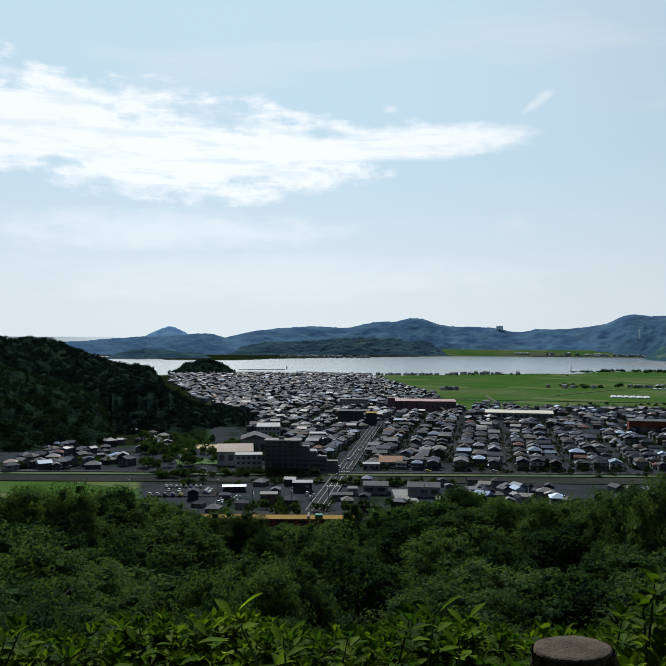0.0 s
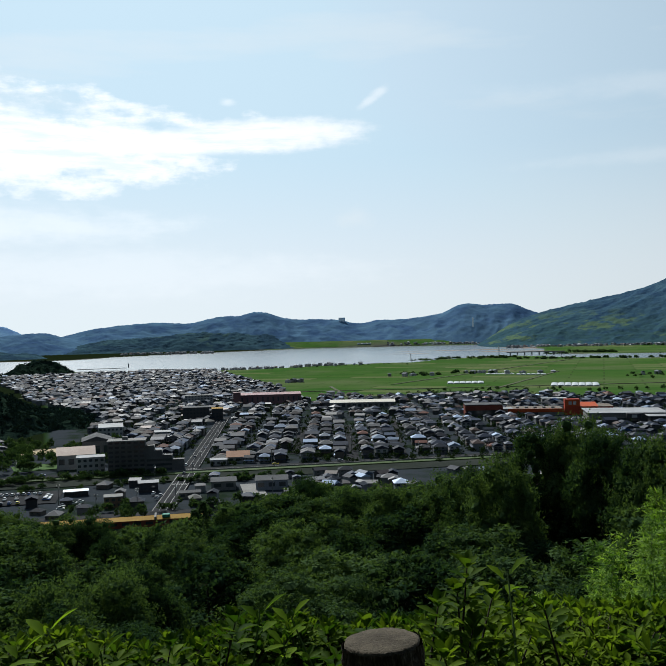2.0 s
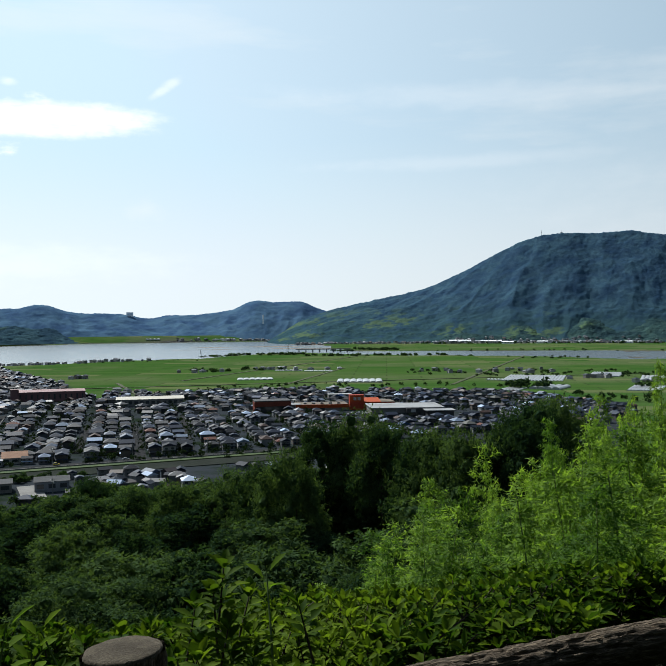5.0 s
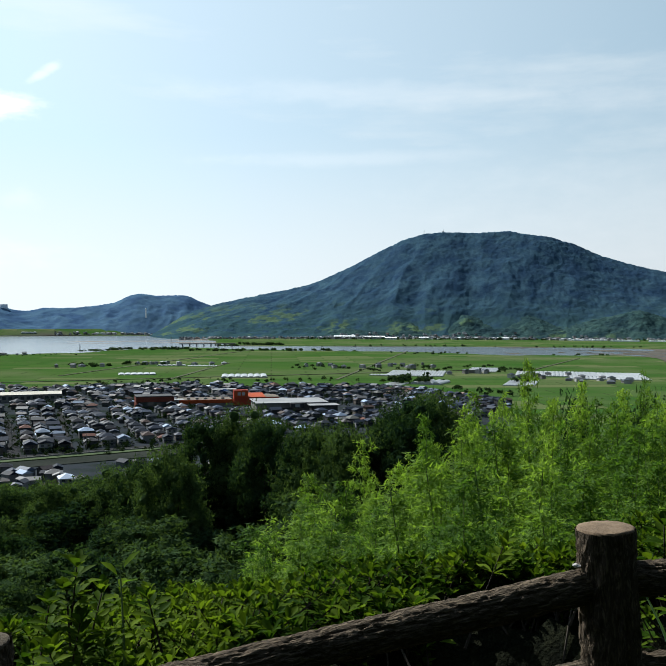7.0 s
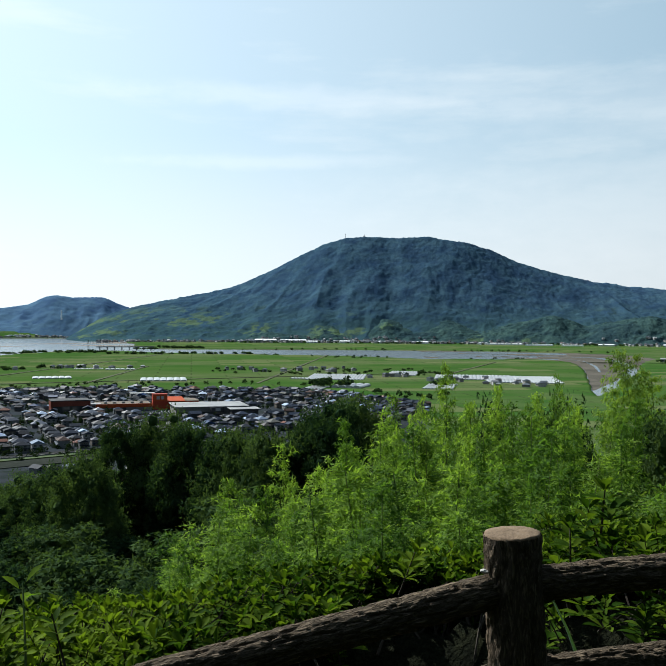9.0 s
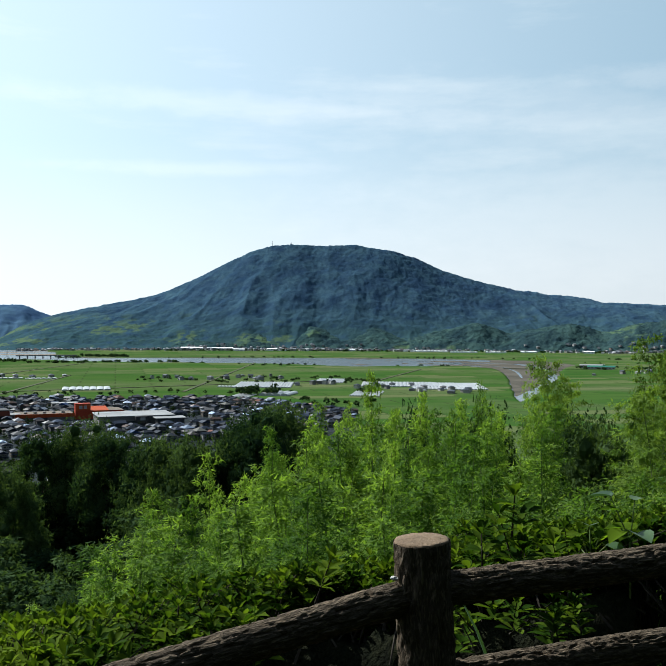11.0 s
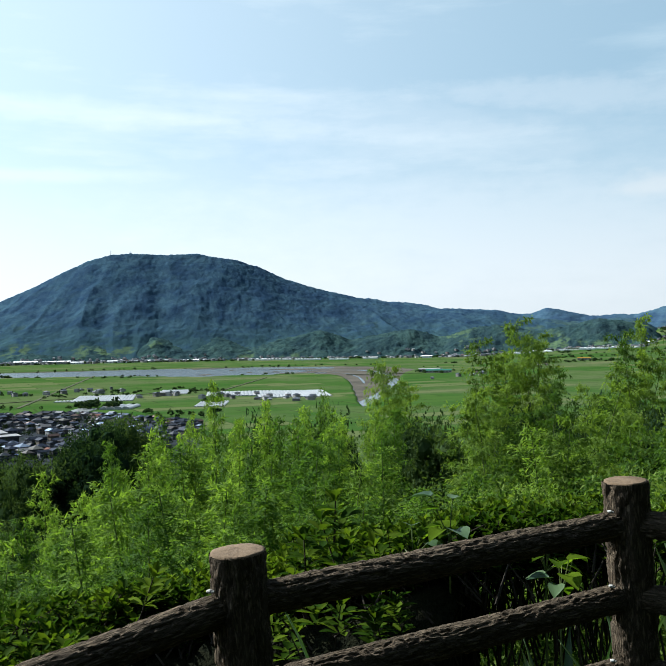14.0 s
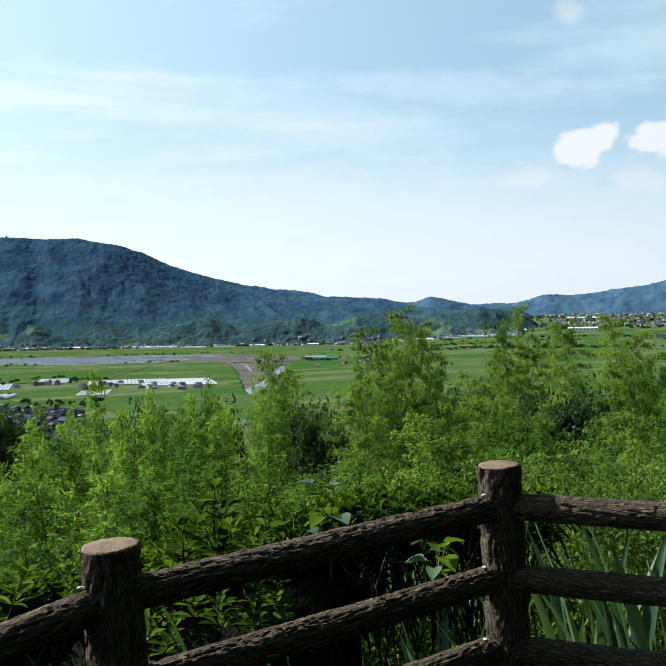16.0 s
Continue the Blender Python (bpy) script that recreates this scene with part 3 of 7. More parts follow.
def ground_height(x, y):
    x, y = np.asarray(x, dtype=float), np.asarray(y, dtype=float)
    r, az = np.hypot(x, y), np.degrees(np.arctan2(x, y))
    knoll = np.interp(r, (0, 2.6, 3.2, 6, 15, 30, 60, 100, 150, 220, 300, 350, 395), (88.62, 88.62, 88.4, 85.5, 79, 70, 62, 56, 50, 38, 22, 10, 2.5))
    cap = EYE + r * np.tan(np.radians(np.interp(az, *CANOPY))) - np.interp(r, (0, 10, 40, 380), (2.0, 4.0, 9.0, 9.0))
    slope = np.where(r > 8, np.minimum(knoll, np.maximum(cap, 2.5)), knoll)
    slope = slope + ease(az, 48, 62) * np.interp(r, (10, 40, 110, 330), (0, 6, 8, 0))
    # unseen hillside added behind the viewpoint to block sky light
    back = ease(np.abs((az - 28 + 180) % 360 - 180), 85, 120)
    slope = slope * (1 - back) + back * np.interp(r, (0, 2.6, 8, 40, 130, 500, 1500, 3000), (88.62, 88.62, 93, 128, 185, 200, 90, 2.5))
    flat = 2.5 + 0.25 * value_noise(x / 60, y / 60, 3)
    flat = flat + ease(az, 60, 72) * np.interp(r, (1600, 4300), (0, 44)) + ease(az, 72, 74) * np.interp(r, (3300, 4480), (0, 72))
    flat = flat + ease(az, 4.5, 6.5) * (1 - ease(az, 17, 21)) * np.interp(r, (4268, 4345), (0, 29))
    z = np.where(r < 395, np.maximum(slope, flat), np.where(back > 0, np.maximum(flat, slope), flat))
    return z - ease(water_gap(az, r), -8, 14) * 6.0 * (r > 700)


def in_town(az, r):
    edge = np.interp(az, (-12, -10.5, -8.6, 0, 2, 3.5, 5, 6.7, 8.4, 11.5, 14.3, 17, 19.5, 22.3, 25, 29.4, 33.6, 37.3, 40.8, 45),
                     (1990, 1990, 2080, 2000, 1990, 1760, 1480, 1330, 1050, 1085, 1120, 1160, 1170, 1130, 1095, 1085, 1070, 1040, 960, 880))
    left = np.interp(r, (400, 560, 620, 800, 930, 1180, 1760, 2100), (-9, -7, -5.5, -5.5, -5.0, -9.0, -11.2, -11.6))
    return (r > 400) & (r < edge) & (az > left) & (az < 44)


def build_ground():
    az = np.concatenate([np.arange(-32, 49, 0.5), np.arange(49, 60, 0.15), np.arange(60, 92, 0.5), np.arange(92, 328.1, 4.0)])
    r = np.concatenate([[0.0, 1.2, 2.0], 2.7 * 1.018 ** np.arange(0, 422)])
    r = np.append(r[r < 4930], 4930)
    A, R = np.meshgrid(az, r, indexing="ij")
    x, y = polar(A, R)
    z = ground_height(x, y)
    n, m = A.shape
    i, j = np.meshgrid(np.arange(n), np.arange(m - 1), indexing="ij")
    k = (i + 1) % n
    faces = np.stack([i * m + j, i * m + j + 1, k * m + j + 1, k * m + j], -1).reshape(-1, 4)[:, ::-1]
    me = mesh_of("ground", np.stack([x, y, z], -1), faces, M_GROUND, True)
    wrap = (A + 180) % 360 - 180
    gap = water_gap(wrap, R)
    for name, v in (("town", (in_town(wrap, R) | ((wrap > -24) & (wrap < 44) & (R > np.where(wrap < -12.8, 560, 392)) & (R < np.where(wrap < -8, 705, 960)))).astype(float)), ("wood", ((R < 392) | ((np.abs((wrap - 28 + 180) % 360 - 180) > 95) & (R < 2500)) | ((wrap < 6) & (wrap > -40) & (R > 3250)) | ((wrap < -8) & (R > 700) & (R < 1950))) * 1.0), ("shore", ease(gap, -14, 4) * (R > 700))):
        me.attributes.new(name, "FLOAT", "POINT").data.foreach_set("value", v.astype(np.float32).ravel())
    tagged(new("ground", me), "green paddy plain, town ground and wooded slope", "ground", kind="structure")


build_ground()
_w = [polar(a, 4930) for a in np.arange(0, 360, 6.0)]
tagged(new("water", mesh_of("water", [(x, y, 0.0) for x, y in _w], [list(range(len(_w)))[::-1]], M_WATER)), "calm silver bay and tidal river", "water", kind="structure")


def relief(name, label, category, bearings, crest_el, crest_r, foot, behind, mat, step=0.1, rows=70, rough=6.0, gully=0.0, trees=5.0, seed=1, kind="structure", shape=1.0, summit=None):
    """A wooded hill as a skyline: crest elevations over bearings at a distance, with a near foot and a back."""
    a0, a1 = bearings[0], bearings[-1]
    az = np.arange(a0, a1 + step / 2, step)
    top = EYE + crest_r * np.tan(np.radians(np.interp(az, bearings, crest_el)))
    top = np.convolve(np.pad(top, 4, mode="edge"), np.ones(9) / 9, "valid")
    s = np.linspace(0, 1, rows)
    A, S = np.meshgrid(az, s, indexing="ij")
    near = S < 0.8
    t = np.where(near, S / 0.8, (1 - S) / 0.2)
    R = np.where(near, crest_r - foot * (1 - t), crest_r + behind * (1 - t))
    R = R + 0.012 * foot * value_noise(A * 0.8, S * 3, seed + 7)
    rise = np.where(near, t ** shape * (1.15 - 0.15 * t ** 2), t ** 0.7)
    x, y = polar(A, R)
    base = -3.0
    z = base + (top[:, None] - base) * np.clip(rise, 0, 1.0)
    slope = np.clip(t * (1 - t) * 4, 0, 1)
    if gully:
        # spurs and ravines run down from the summit, spreading and forking towards the foot
        if summit:
            fan = (A - summit) * radians(1) * crest_r / (crest_r - R + 650)
        else:
            fan = A * 0.16
        fan = fan + 0.10 * value_noise(A * 0.35, t * 2.0, seed + 8) + 0.035 * value_noise(A * 1.2, t * 6.0, seed + 9)
        spur = 1 - 2 * np.abs(value_noise(fan * 4.6 + 3, t * 1.7, seed))
        fork = 1 - 2 * np.abs(value_noise(fan * 9.5 + 7, t * 5.0, seed + 3))
        z = z + gully * slope ** 0.6 * np.clip(top[:, None] / 140, 0, 1) * (0.7 * spur + 0.38 * fork * (1.2 - 0.7 * t) + 0.22 * fractal(x / 70, y / 70, 2, seed + 4))
    z = z + rough * fractal(x / 160, y / 160, 3, seed + 2) * slope
    z = z + trees * np.clip(t * 4, 0, 1) * (value_noise(x / 7, y / 7, seed + 5) * 0.5 + value_noise(x / 17, y / 17, seed + 6) * 0.7)
    n, m = A.shape
    i, j = np.meshgrid(np.arange(n - 1), np.arange(m - 1), indexing="ij")
    faces = np.stack([i * m + j, i * m + j + 1, (i + 1) * m + j + 1, (i + 1) * m + j], -1).reshape(-1, 4)[:, ::-1]
    ob = new(name, mesh_of(name, np.stack([x, y, z], -1), faces, mat, True))
    return tagged(ob, label, category, kind=kind)


relief("mountain", "broad wooded mountain with forest slopes tinted blue by haze", "mountain",
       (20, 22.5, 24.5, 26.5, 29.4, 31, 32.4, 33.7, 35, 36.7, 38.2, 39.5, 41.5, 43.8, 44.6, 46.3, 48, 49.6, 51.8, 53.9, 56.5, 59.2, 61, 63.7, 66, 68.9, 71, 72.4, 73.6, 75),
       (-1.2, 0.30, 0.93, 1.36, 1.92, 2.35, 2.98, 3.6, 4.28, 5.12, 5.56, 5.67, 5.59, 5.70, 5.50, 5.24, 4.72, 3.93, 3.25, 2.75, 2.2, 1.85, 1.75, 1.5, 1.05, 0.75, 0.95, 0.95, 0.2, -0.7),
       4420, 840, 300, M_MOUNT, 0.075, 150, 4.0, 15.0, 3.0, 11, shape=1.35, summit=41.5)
relief("foothills", "green wooded foothills with pale bamboo stands", "hill",
       (30, 33, 35, 37, 39, 41, 43, 45, 47, 50, 52, 54, 56, 58, 60, 62, 64, 66, 68, 70, 71.5, 72.8, 73.6, 74.2),
       (-1.4, -0.5, -0.7, -0.1, -0.5, 0.25, -0.4, 0.2, -0.5, 0.1, 0.5, -0.2, 0.2, 0.5, -0.1, 0.5, 0.7, 0.2, 0.5, 0.95, 0.8, 0.45, 0.0, -0.8),
       3800, 250, 300, M_FOOT, 0.07, 70, 9.0, 9.0, 4.0, 17, shape=1.1)
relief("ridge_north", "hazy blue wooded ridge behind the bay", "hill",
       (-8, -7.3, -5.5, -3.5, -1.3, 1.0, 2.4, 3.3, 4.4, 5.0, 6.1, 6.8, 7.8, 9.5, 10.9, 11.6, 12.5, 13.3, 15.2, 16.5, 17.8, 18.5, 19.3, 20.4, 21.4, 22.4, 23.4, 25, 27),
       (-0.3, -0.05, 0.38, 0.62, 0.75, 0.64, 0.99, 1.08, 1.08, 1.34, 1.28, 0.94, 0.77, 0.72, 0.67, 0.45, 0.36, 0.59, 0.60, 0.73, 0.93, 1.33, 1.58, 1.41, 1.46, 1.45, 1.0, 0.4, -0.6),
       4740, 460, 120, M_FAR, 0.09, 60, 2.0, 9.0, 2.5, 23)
relief("headland", "low headland across the water, tinted blue by haze", "hill",
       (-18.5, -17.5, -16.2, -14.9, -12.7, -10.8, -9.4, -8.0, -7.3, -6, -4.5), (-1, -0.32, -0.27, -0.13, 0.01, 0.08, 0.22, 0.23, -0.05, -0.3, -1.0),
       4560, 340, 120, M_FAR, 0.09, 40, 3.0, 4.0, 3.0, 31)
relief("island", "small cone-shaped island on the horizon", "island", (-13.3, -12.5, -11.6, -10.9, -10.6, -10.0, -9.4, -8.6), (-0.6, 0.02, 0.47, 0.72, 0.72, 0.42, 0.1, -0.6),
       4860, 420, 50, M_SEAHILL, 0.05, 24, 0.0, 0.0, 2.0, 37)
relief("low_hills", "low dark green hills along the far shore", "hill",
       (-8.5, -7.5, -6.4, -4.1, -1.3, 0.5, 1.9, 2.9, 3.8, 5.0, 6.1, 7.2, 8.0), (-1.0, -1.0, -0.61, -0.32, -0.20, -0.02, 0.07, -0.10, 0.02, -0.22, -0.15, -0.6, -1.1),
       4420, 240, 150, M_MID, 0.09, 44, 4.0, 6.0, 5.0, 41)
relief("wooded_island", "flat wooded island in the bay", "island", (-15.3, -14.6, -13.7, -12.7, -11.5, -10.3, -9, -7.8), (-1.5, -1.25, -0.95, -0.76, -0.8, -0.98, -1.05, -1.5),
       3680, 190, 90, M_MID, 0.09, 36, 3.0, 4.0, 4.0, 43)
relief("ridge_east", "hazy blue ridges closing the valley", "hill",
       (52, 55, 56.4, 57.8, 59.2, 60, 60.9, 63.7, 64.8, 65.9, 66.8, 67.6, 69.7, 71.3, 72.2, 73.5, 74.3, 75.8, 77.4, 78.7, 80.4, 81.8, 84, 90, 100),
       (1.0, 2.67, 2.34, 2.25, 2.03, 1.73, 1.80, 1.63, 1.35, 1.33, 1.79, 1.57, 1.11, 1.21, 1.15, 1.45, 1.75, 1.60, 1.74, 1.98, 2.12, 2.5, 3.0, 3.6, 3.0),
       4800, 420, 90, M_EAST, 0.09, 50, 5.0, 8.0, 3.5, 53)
_v, _f = [], []
for _k, _a in enumerate(np.arange(-26, -5.9, 1.0)):
    for _r, _z in ((4560, 20.0), (4900, 88.0)):
        _v.append((*polar(_a, _r), _z))
    if _k:
        _f.append((2 * _k - 2, 2 * _k, 2 * _k + 1, 2 * _k - 1))
tagged(new("backdrop_sea", mesh_of("backdrop_sea", _v, _f, M_WATER)), "pale open sea on the horizon", "sea", kind="structure")
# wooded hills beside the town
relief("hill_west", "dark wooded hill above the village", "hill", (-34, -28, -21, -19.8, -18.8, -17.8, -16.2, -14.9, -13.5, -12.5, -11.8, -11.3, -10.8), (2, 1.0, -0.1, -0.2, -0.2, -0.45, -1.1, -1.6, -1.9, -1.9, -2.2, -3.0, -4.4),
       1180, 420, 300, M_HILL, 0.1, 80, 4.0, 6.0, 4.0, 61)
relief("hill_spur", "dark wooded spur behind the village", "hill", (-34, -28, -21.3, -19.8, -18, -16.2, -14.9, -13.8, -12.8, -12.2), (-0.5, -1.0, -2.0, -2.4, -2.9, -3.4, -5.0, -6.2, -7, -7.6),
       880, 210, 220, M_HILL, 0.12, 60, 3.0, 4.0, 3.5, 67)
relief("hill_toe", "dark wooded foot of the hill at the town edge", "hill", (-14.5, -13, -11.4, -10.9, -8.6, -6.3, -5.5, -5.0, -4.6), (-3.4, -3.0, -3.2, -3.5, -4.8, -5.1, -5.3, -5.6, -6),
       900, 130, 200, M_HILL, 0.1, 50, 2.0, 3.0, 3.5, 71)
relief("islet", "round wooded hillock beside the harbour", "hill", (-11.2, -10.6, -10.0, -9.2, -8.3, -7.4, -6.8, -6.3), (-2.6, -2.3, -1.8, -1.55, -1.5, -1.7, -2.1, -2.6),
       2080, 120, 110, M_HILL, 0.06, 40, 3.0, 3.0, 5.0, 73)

# ---------------------------------------------------------------- roads and canal
ROAD_A, ROAD_B = Vector((-9.0, 425.0)), Vector((47.0, 880.0))


def strip(name, a, b, width, z, mat, label, category, kind="structure", pieces=24):
    """A level strip from a to b."""
    a, b = Vector(a), Vector(b)
    d = (b - a).normalized()
    s = Vector((d.y, -d.x)) * width / 2
    vs, fs = [], []
    for i in range(pieces + 1):
        c = a + (b - a) * i / pieces
        vs += [(c.x - s.x, c.y - s.y, z), (c.x + s.x, c.y + s.y, z), (c.x - s.x, c.y - s.y, z - 1.2), (c.x + s.x, c.y + s.y, z - 1.2)]
        if i:
            k = 4 * i
            fs += [(k - 4, k - 3, k + 1, k), (k - 2, k - 4, k, k + 2), (k - 3, k - 1, k + 3, k + 1)]
    return solid(name, mesh_of(name, vs, fs), mat, label, category, kind)


strip("road_main", ROAD_A, ROAD_B, 11.0, 3.15, M_ASPHALT, "grey asphalt main road into the town", "road")
strip("road_canal", (-330, 556), (300, 553), 7.0, 3.0, M_ASPHALT, "asphalt road along the canal", "road")
strip("road_station", (-120, 424), (110, 424), 9.0, 3.0, M_ASPHALT, "asphalt road at the foot of the hill", "road")
strip("road_side", (113, 546), (150, 760), 8.0, 2.95, M_ASPHALT, "straight residential street", "road")
strip("road_side", (80, 600), (112, 760), 6.0, 2.95, M_ASPHALT, "straight residential street", "road")
strip("road_side", (150, 560), (205, 800), 5.0, 2.95, M_ASPHALT, "straight residential street", "road")
strip("canal", (-300, 528), (300, 521), 22.0, 2.95, M_CANAL, "still green canal water", "water")
strip("canal_bank", (-300, 543), (300, 537), 7.0, 3.4, two_tone("bank_grass", (0.03, 0.055, 0.018), (0.06, 0.085, 0.03), 0.05, 0.9, 0.95, 0.4, 0.2, 0.1), "grassy canal bank", "bank")
strip("canal_wall", (-300, 546.8), (300, 541), 0.6, 4.1, M_CONCRETE, "low concrete canal wall", "wall")
strip("car_park", (-100, 484), (-64, 484), 36.0, 3.0, M_ASPHALT, "asphalt car park", "car park")
strip("yard", (34, 470), (46, 470), 40.0, 2.95, M_CONCRETE, "concrete works yard", "yard")
strip("sports_ground", (-116, 676), (-88, 676), 30.0, 3.0, two_tone("bare_sand", (0.30, 0.24, 0.15), (0.38, 0.31, 0.20), 0.05, 0.7, 0.95), "sandy school sports ground", "sports ground")
strip("lawn", (-108, 592), (-78, 600), 26.0, 3.0, two_tone("lawn_grass", (0.035, 0.075, 0.018), (0.06, 0.11, 0.03), 0.1, 1.5, 0.95), "green lawn", "lawn")
for a, b in (((-330, 1290), (1060, 1060)), ((430, 1120), (700, 1490)), ((214, 1040), (232, 1290)), ((640, 1010), (1330, 1760)), ((330, 1290), (1020, 2040)), ((1010, 1010), (1420, 1270)), ((1760, 1000), (1600, 1180))):
    strip("farm_lane", a, b, 5.0, 3.2, two_tone("grassy_gravel", (0.045, 0.055, 0.028), (0.085, 0.09, 0.055), 0.1, 1.0, 0.95), "pale lane between paddy fields", "lane")


def road_paint():
    d = (ROAD_B - ROAD_A).normalized()
    s = Vector((d.y, -d.x))
    bm = bmesh.new()

    def mark(along, across, length, width):
        c = ROAD_A + d * along + s * across
        q = [c - s * width / 2, c + s * width / 2, c + s * width / 2 + d * length, c - s * width / 2 + d * length]
        bm.faces.new([bm.verts.new((p.x, p.y, 3.17)) for p in q])
    for off in (-4.9, -1.7, 1.7, 4.9):
        mark(4, off, 120, 0.35)
        mark(140, off, 300, 0.25)
    for k in range(9):
        mark(74, -4 + k, 3.5, 0.5)
        mark(128, -4 + k, 3.5, 0.5)
    solid("road_marking", bm, M_PAINT, "worn white road lines and crossing stripes", "road marking", "structure")


road_paint()

# ---------------------------------------------------------------- houses


def hip_roof(w, d, h, pitch, eave=0.6, ridge=None, thick=0.22):
    """A hipped roof over a w by d house whose walls end at h; ridge runs along the longer side. Triangles."""
    x, y = w / 2 + eave, d / 2 + eave
    along_y = d >= w
    run = min(x, y) if ridge is None else ridge
    top = h + min(x, y) * pitch
    a = (0, -(y - run), top) if along_y else (-(x - run), 0, top)
    b = (0, y - run, top) if along_y else (x - run, 0, top)
    vs = [(-x, -y, h), (x, -y, h), (x, y, h), (-x, y, h), (-x, -y, h - thick), (x, -y, h - thick), (x, y, h - thick), (-x, y, h - thick), a, b]
    if along_y:
        fs = [(0, 1, 8), (2, 3, 9), (1, 2, 9), (1, 9, 8), (3, 0, 8), (3, 8, 9)]
    else:
        fs = [(3, 0, 8), (1, 2, 9), (0, 1, 9), (0, 9, 8), (2, 3, 8), (2, 8, 9)]
    for i in range(4):
        j = (i + 1) % 4
        fs += [(4 + i, 4 + j, j), (4 + i, j, i)]
    return vs, fs + [(4, 6, 5), (4, 7, 6)]


def wall_box(w, d, h, x=0.0, y=0.0):
    vs = [(x + sx * w / 2, y + sy * d / 2, z) for z in (-0.8, h) for sx, sy in ((-1, -1), (1, -1), (1, 1), (-1, 1))]
    fs = []
    for i in range(4):
        j = (i + 1) % 4
        fs += [(i, j, 4 + j), (i, 4 + j, 4 + i)]
    return vs, fs + [(4, 5, 6), (4, 6, 7)]


HOUSES = [dict(w=8.0, d=9.5, h=5.4, pitch=0.48, ridge=None), dict(w=7.5, d=9.0, h=5.6, pitch=0.45, ridge=0.01), dict(w=9.5, d=7.5, h=5.2, pitch=0.5, ridge=None),
          dict(w=9.0, d=7.0, h=5.4, pitch=0.42, ridge=0.01), dict(w=10.5, d=8.5, h=3.2, pitch=0.5, ridge=None), dict(w=8.0, d=8.2, h=5.8, pitch=0.3, ridge=1.6)]
BIG_SITES = ((-33, 557, 22), (-8, 560, 12), (-56, 566, 16), (-64, 590, 18), (-55, 740, 18), (110, 1034, 44), (70, 1030, 12), (160, 920, 20), (199, 926, 40), (240, 935, 24), (25, 1062, 22), (24, 860, 24), (291, 800, 26), (345, 788, 28),
             (375, 772, 20), (392, 775, 22), (383, 705, 40), (430, 690, 30), (411, 892, 18), (350, 740, 26), (-100, 590, 22), (-102, 676, 24))


def house_sites():
    """Places and turns of the houses: straight rows near the canal, looser blocks beyond."""
    rng = np.random.default_rng(21)
    sites = []
    t = radians(10.5)
    for iu in range(0, 46):
        for iv in range(-60, 62):
            street, lane = divmod(iv, 3)
            v = 11 + street * 40 + (9.5, 20.5, 31.0)[lane]
            u = 560 + iu * 11.6
            far = u > 800
            block = value_noise(u / 130 + 9, v / 130, 5)
            v += rng.uniform(-1, 1) + (6 * block + rng.uniform(-3, 3) if far else 0)
            u += rng.uniform(-1, 1) + (rng.uniform(-3, 3) if far else 0)
            if rng.random() < (0.19 if not far else 0.28):
                continue
            turn = t + rng.uniform(-0.04, 0.04) + (block * 0.9 if far else 0) + (0 if rng.random() < 0.75 else math.pi / 2)
            sites.append((u * math.sin(t) + v * math.cos(t), u * math.cos(t) - v * math.sin(t), turn))
    for r in np.arange(1080, 2000, 12.5):
        for a in np.arange(-10.6, 7.0, math.degrees(11.0 / r)):
            if rng.random() < 0.26:
                continue
            x, y = polar(a + rng.uniform(-0.2, 0.2), r + rng.uniform(-5, 5))
            sites.append((x, y, rng.uniform(0, 6.3) if rng.random() < 0.3 else 0.4 + value_noise(x / 200, y / 200, 8)))
    keep = []
    d = (ROAD_B - ROAD_A).normalized()
    for x, y, turn in sites:
        r, az = math.hypot(x, y), math.degrees(math.atan2(x, y))
        if not in_town(az, r) or y < 565:
            continue
        side = abs((x - ROAD_A.x) * d.y - (y - ROAD_A.y) * d.x)
        if side < 11 and r < 900:
            continue
        if any((x - bx) ** 2 + (y - by) ** 2 < br * br for bx, by, br in BIG_SITES):
            continue
        if (x < -20 and y < 640) or (az < -3.5 and y < 820 and rng.random() < 0.5):
            continue
        keep.append((x, y, turn))
    return keep


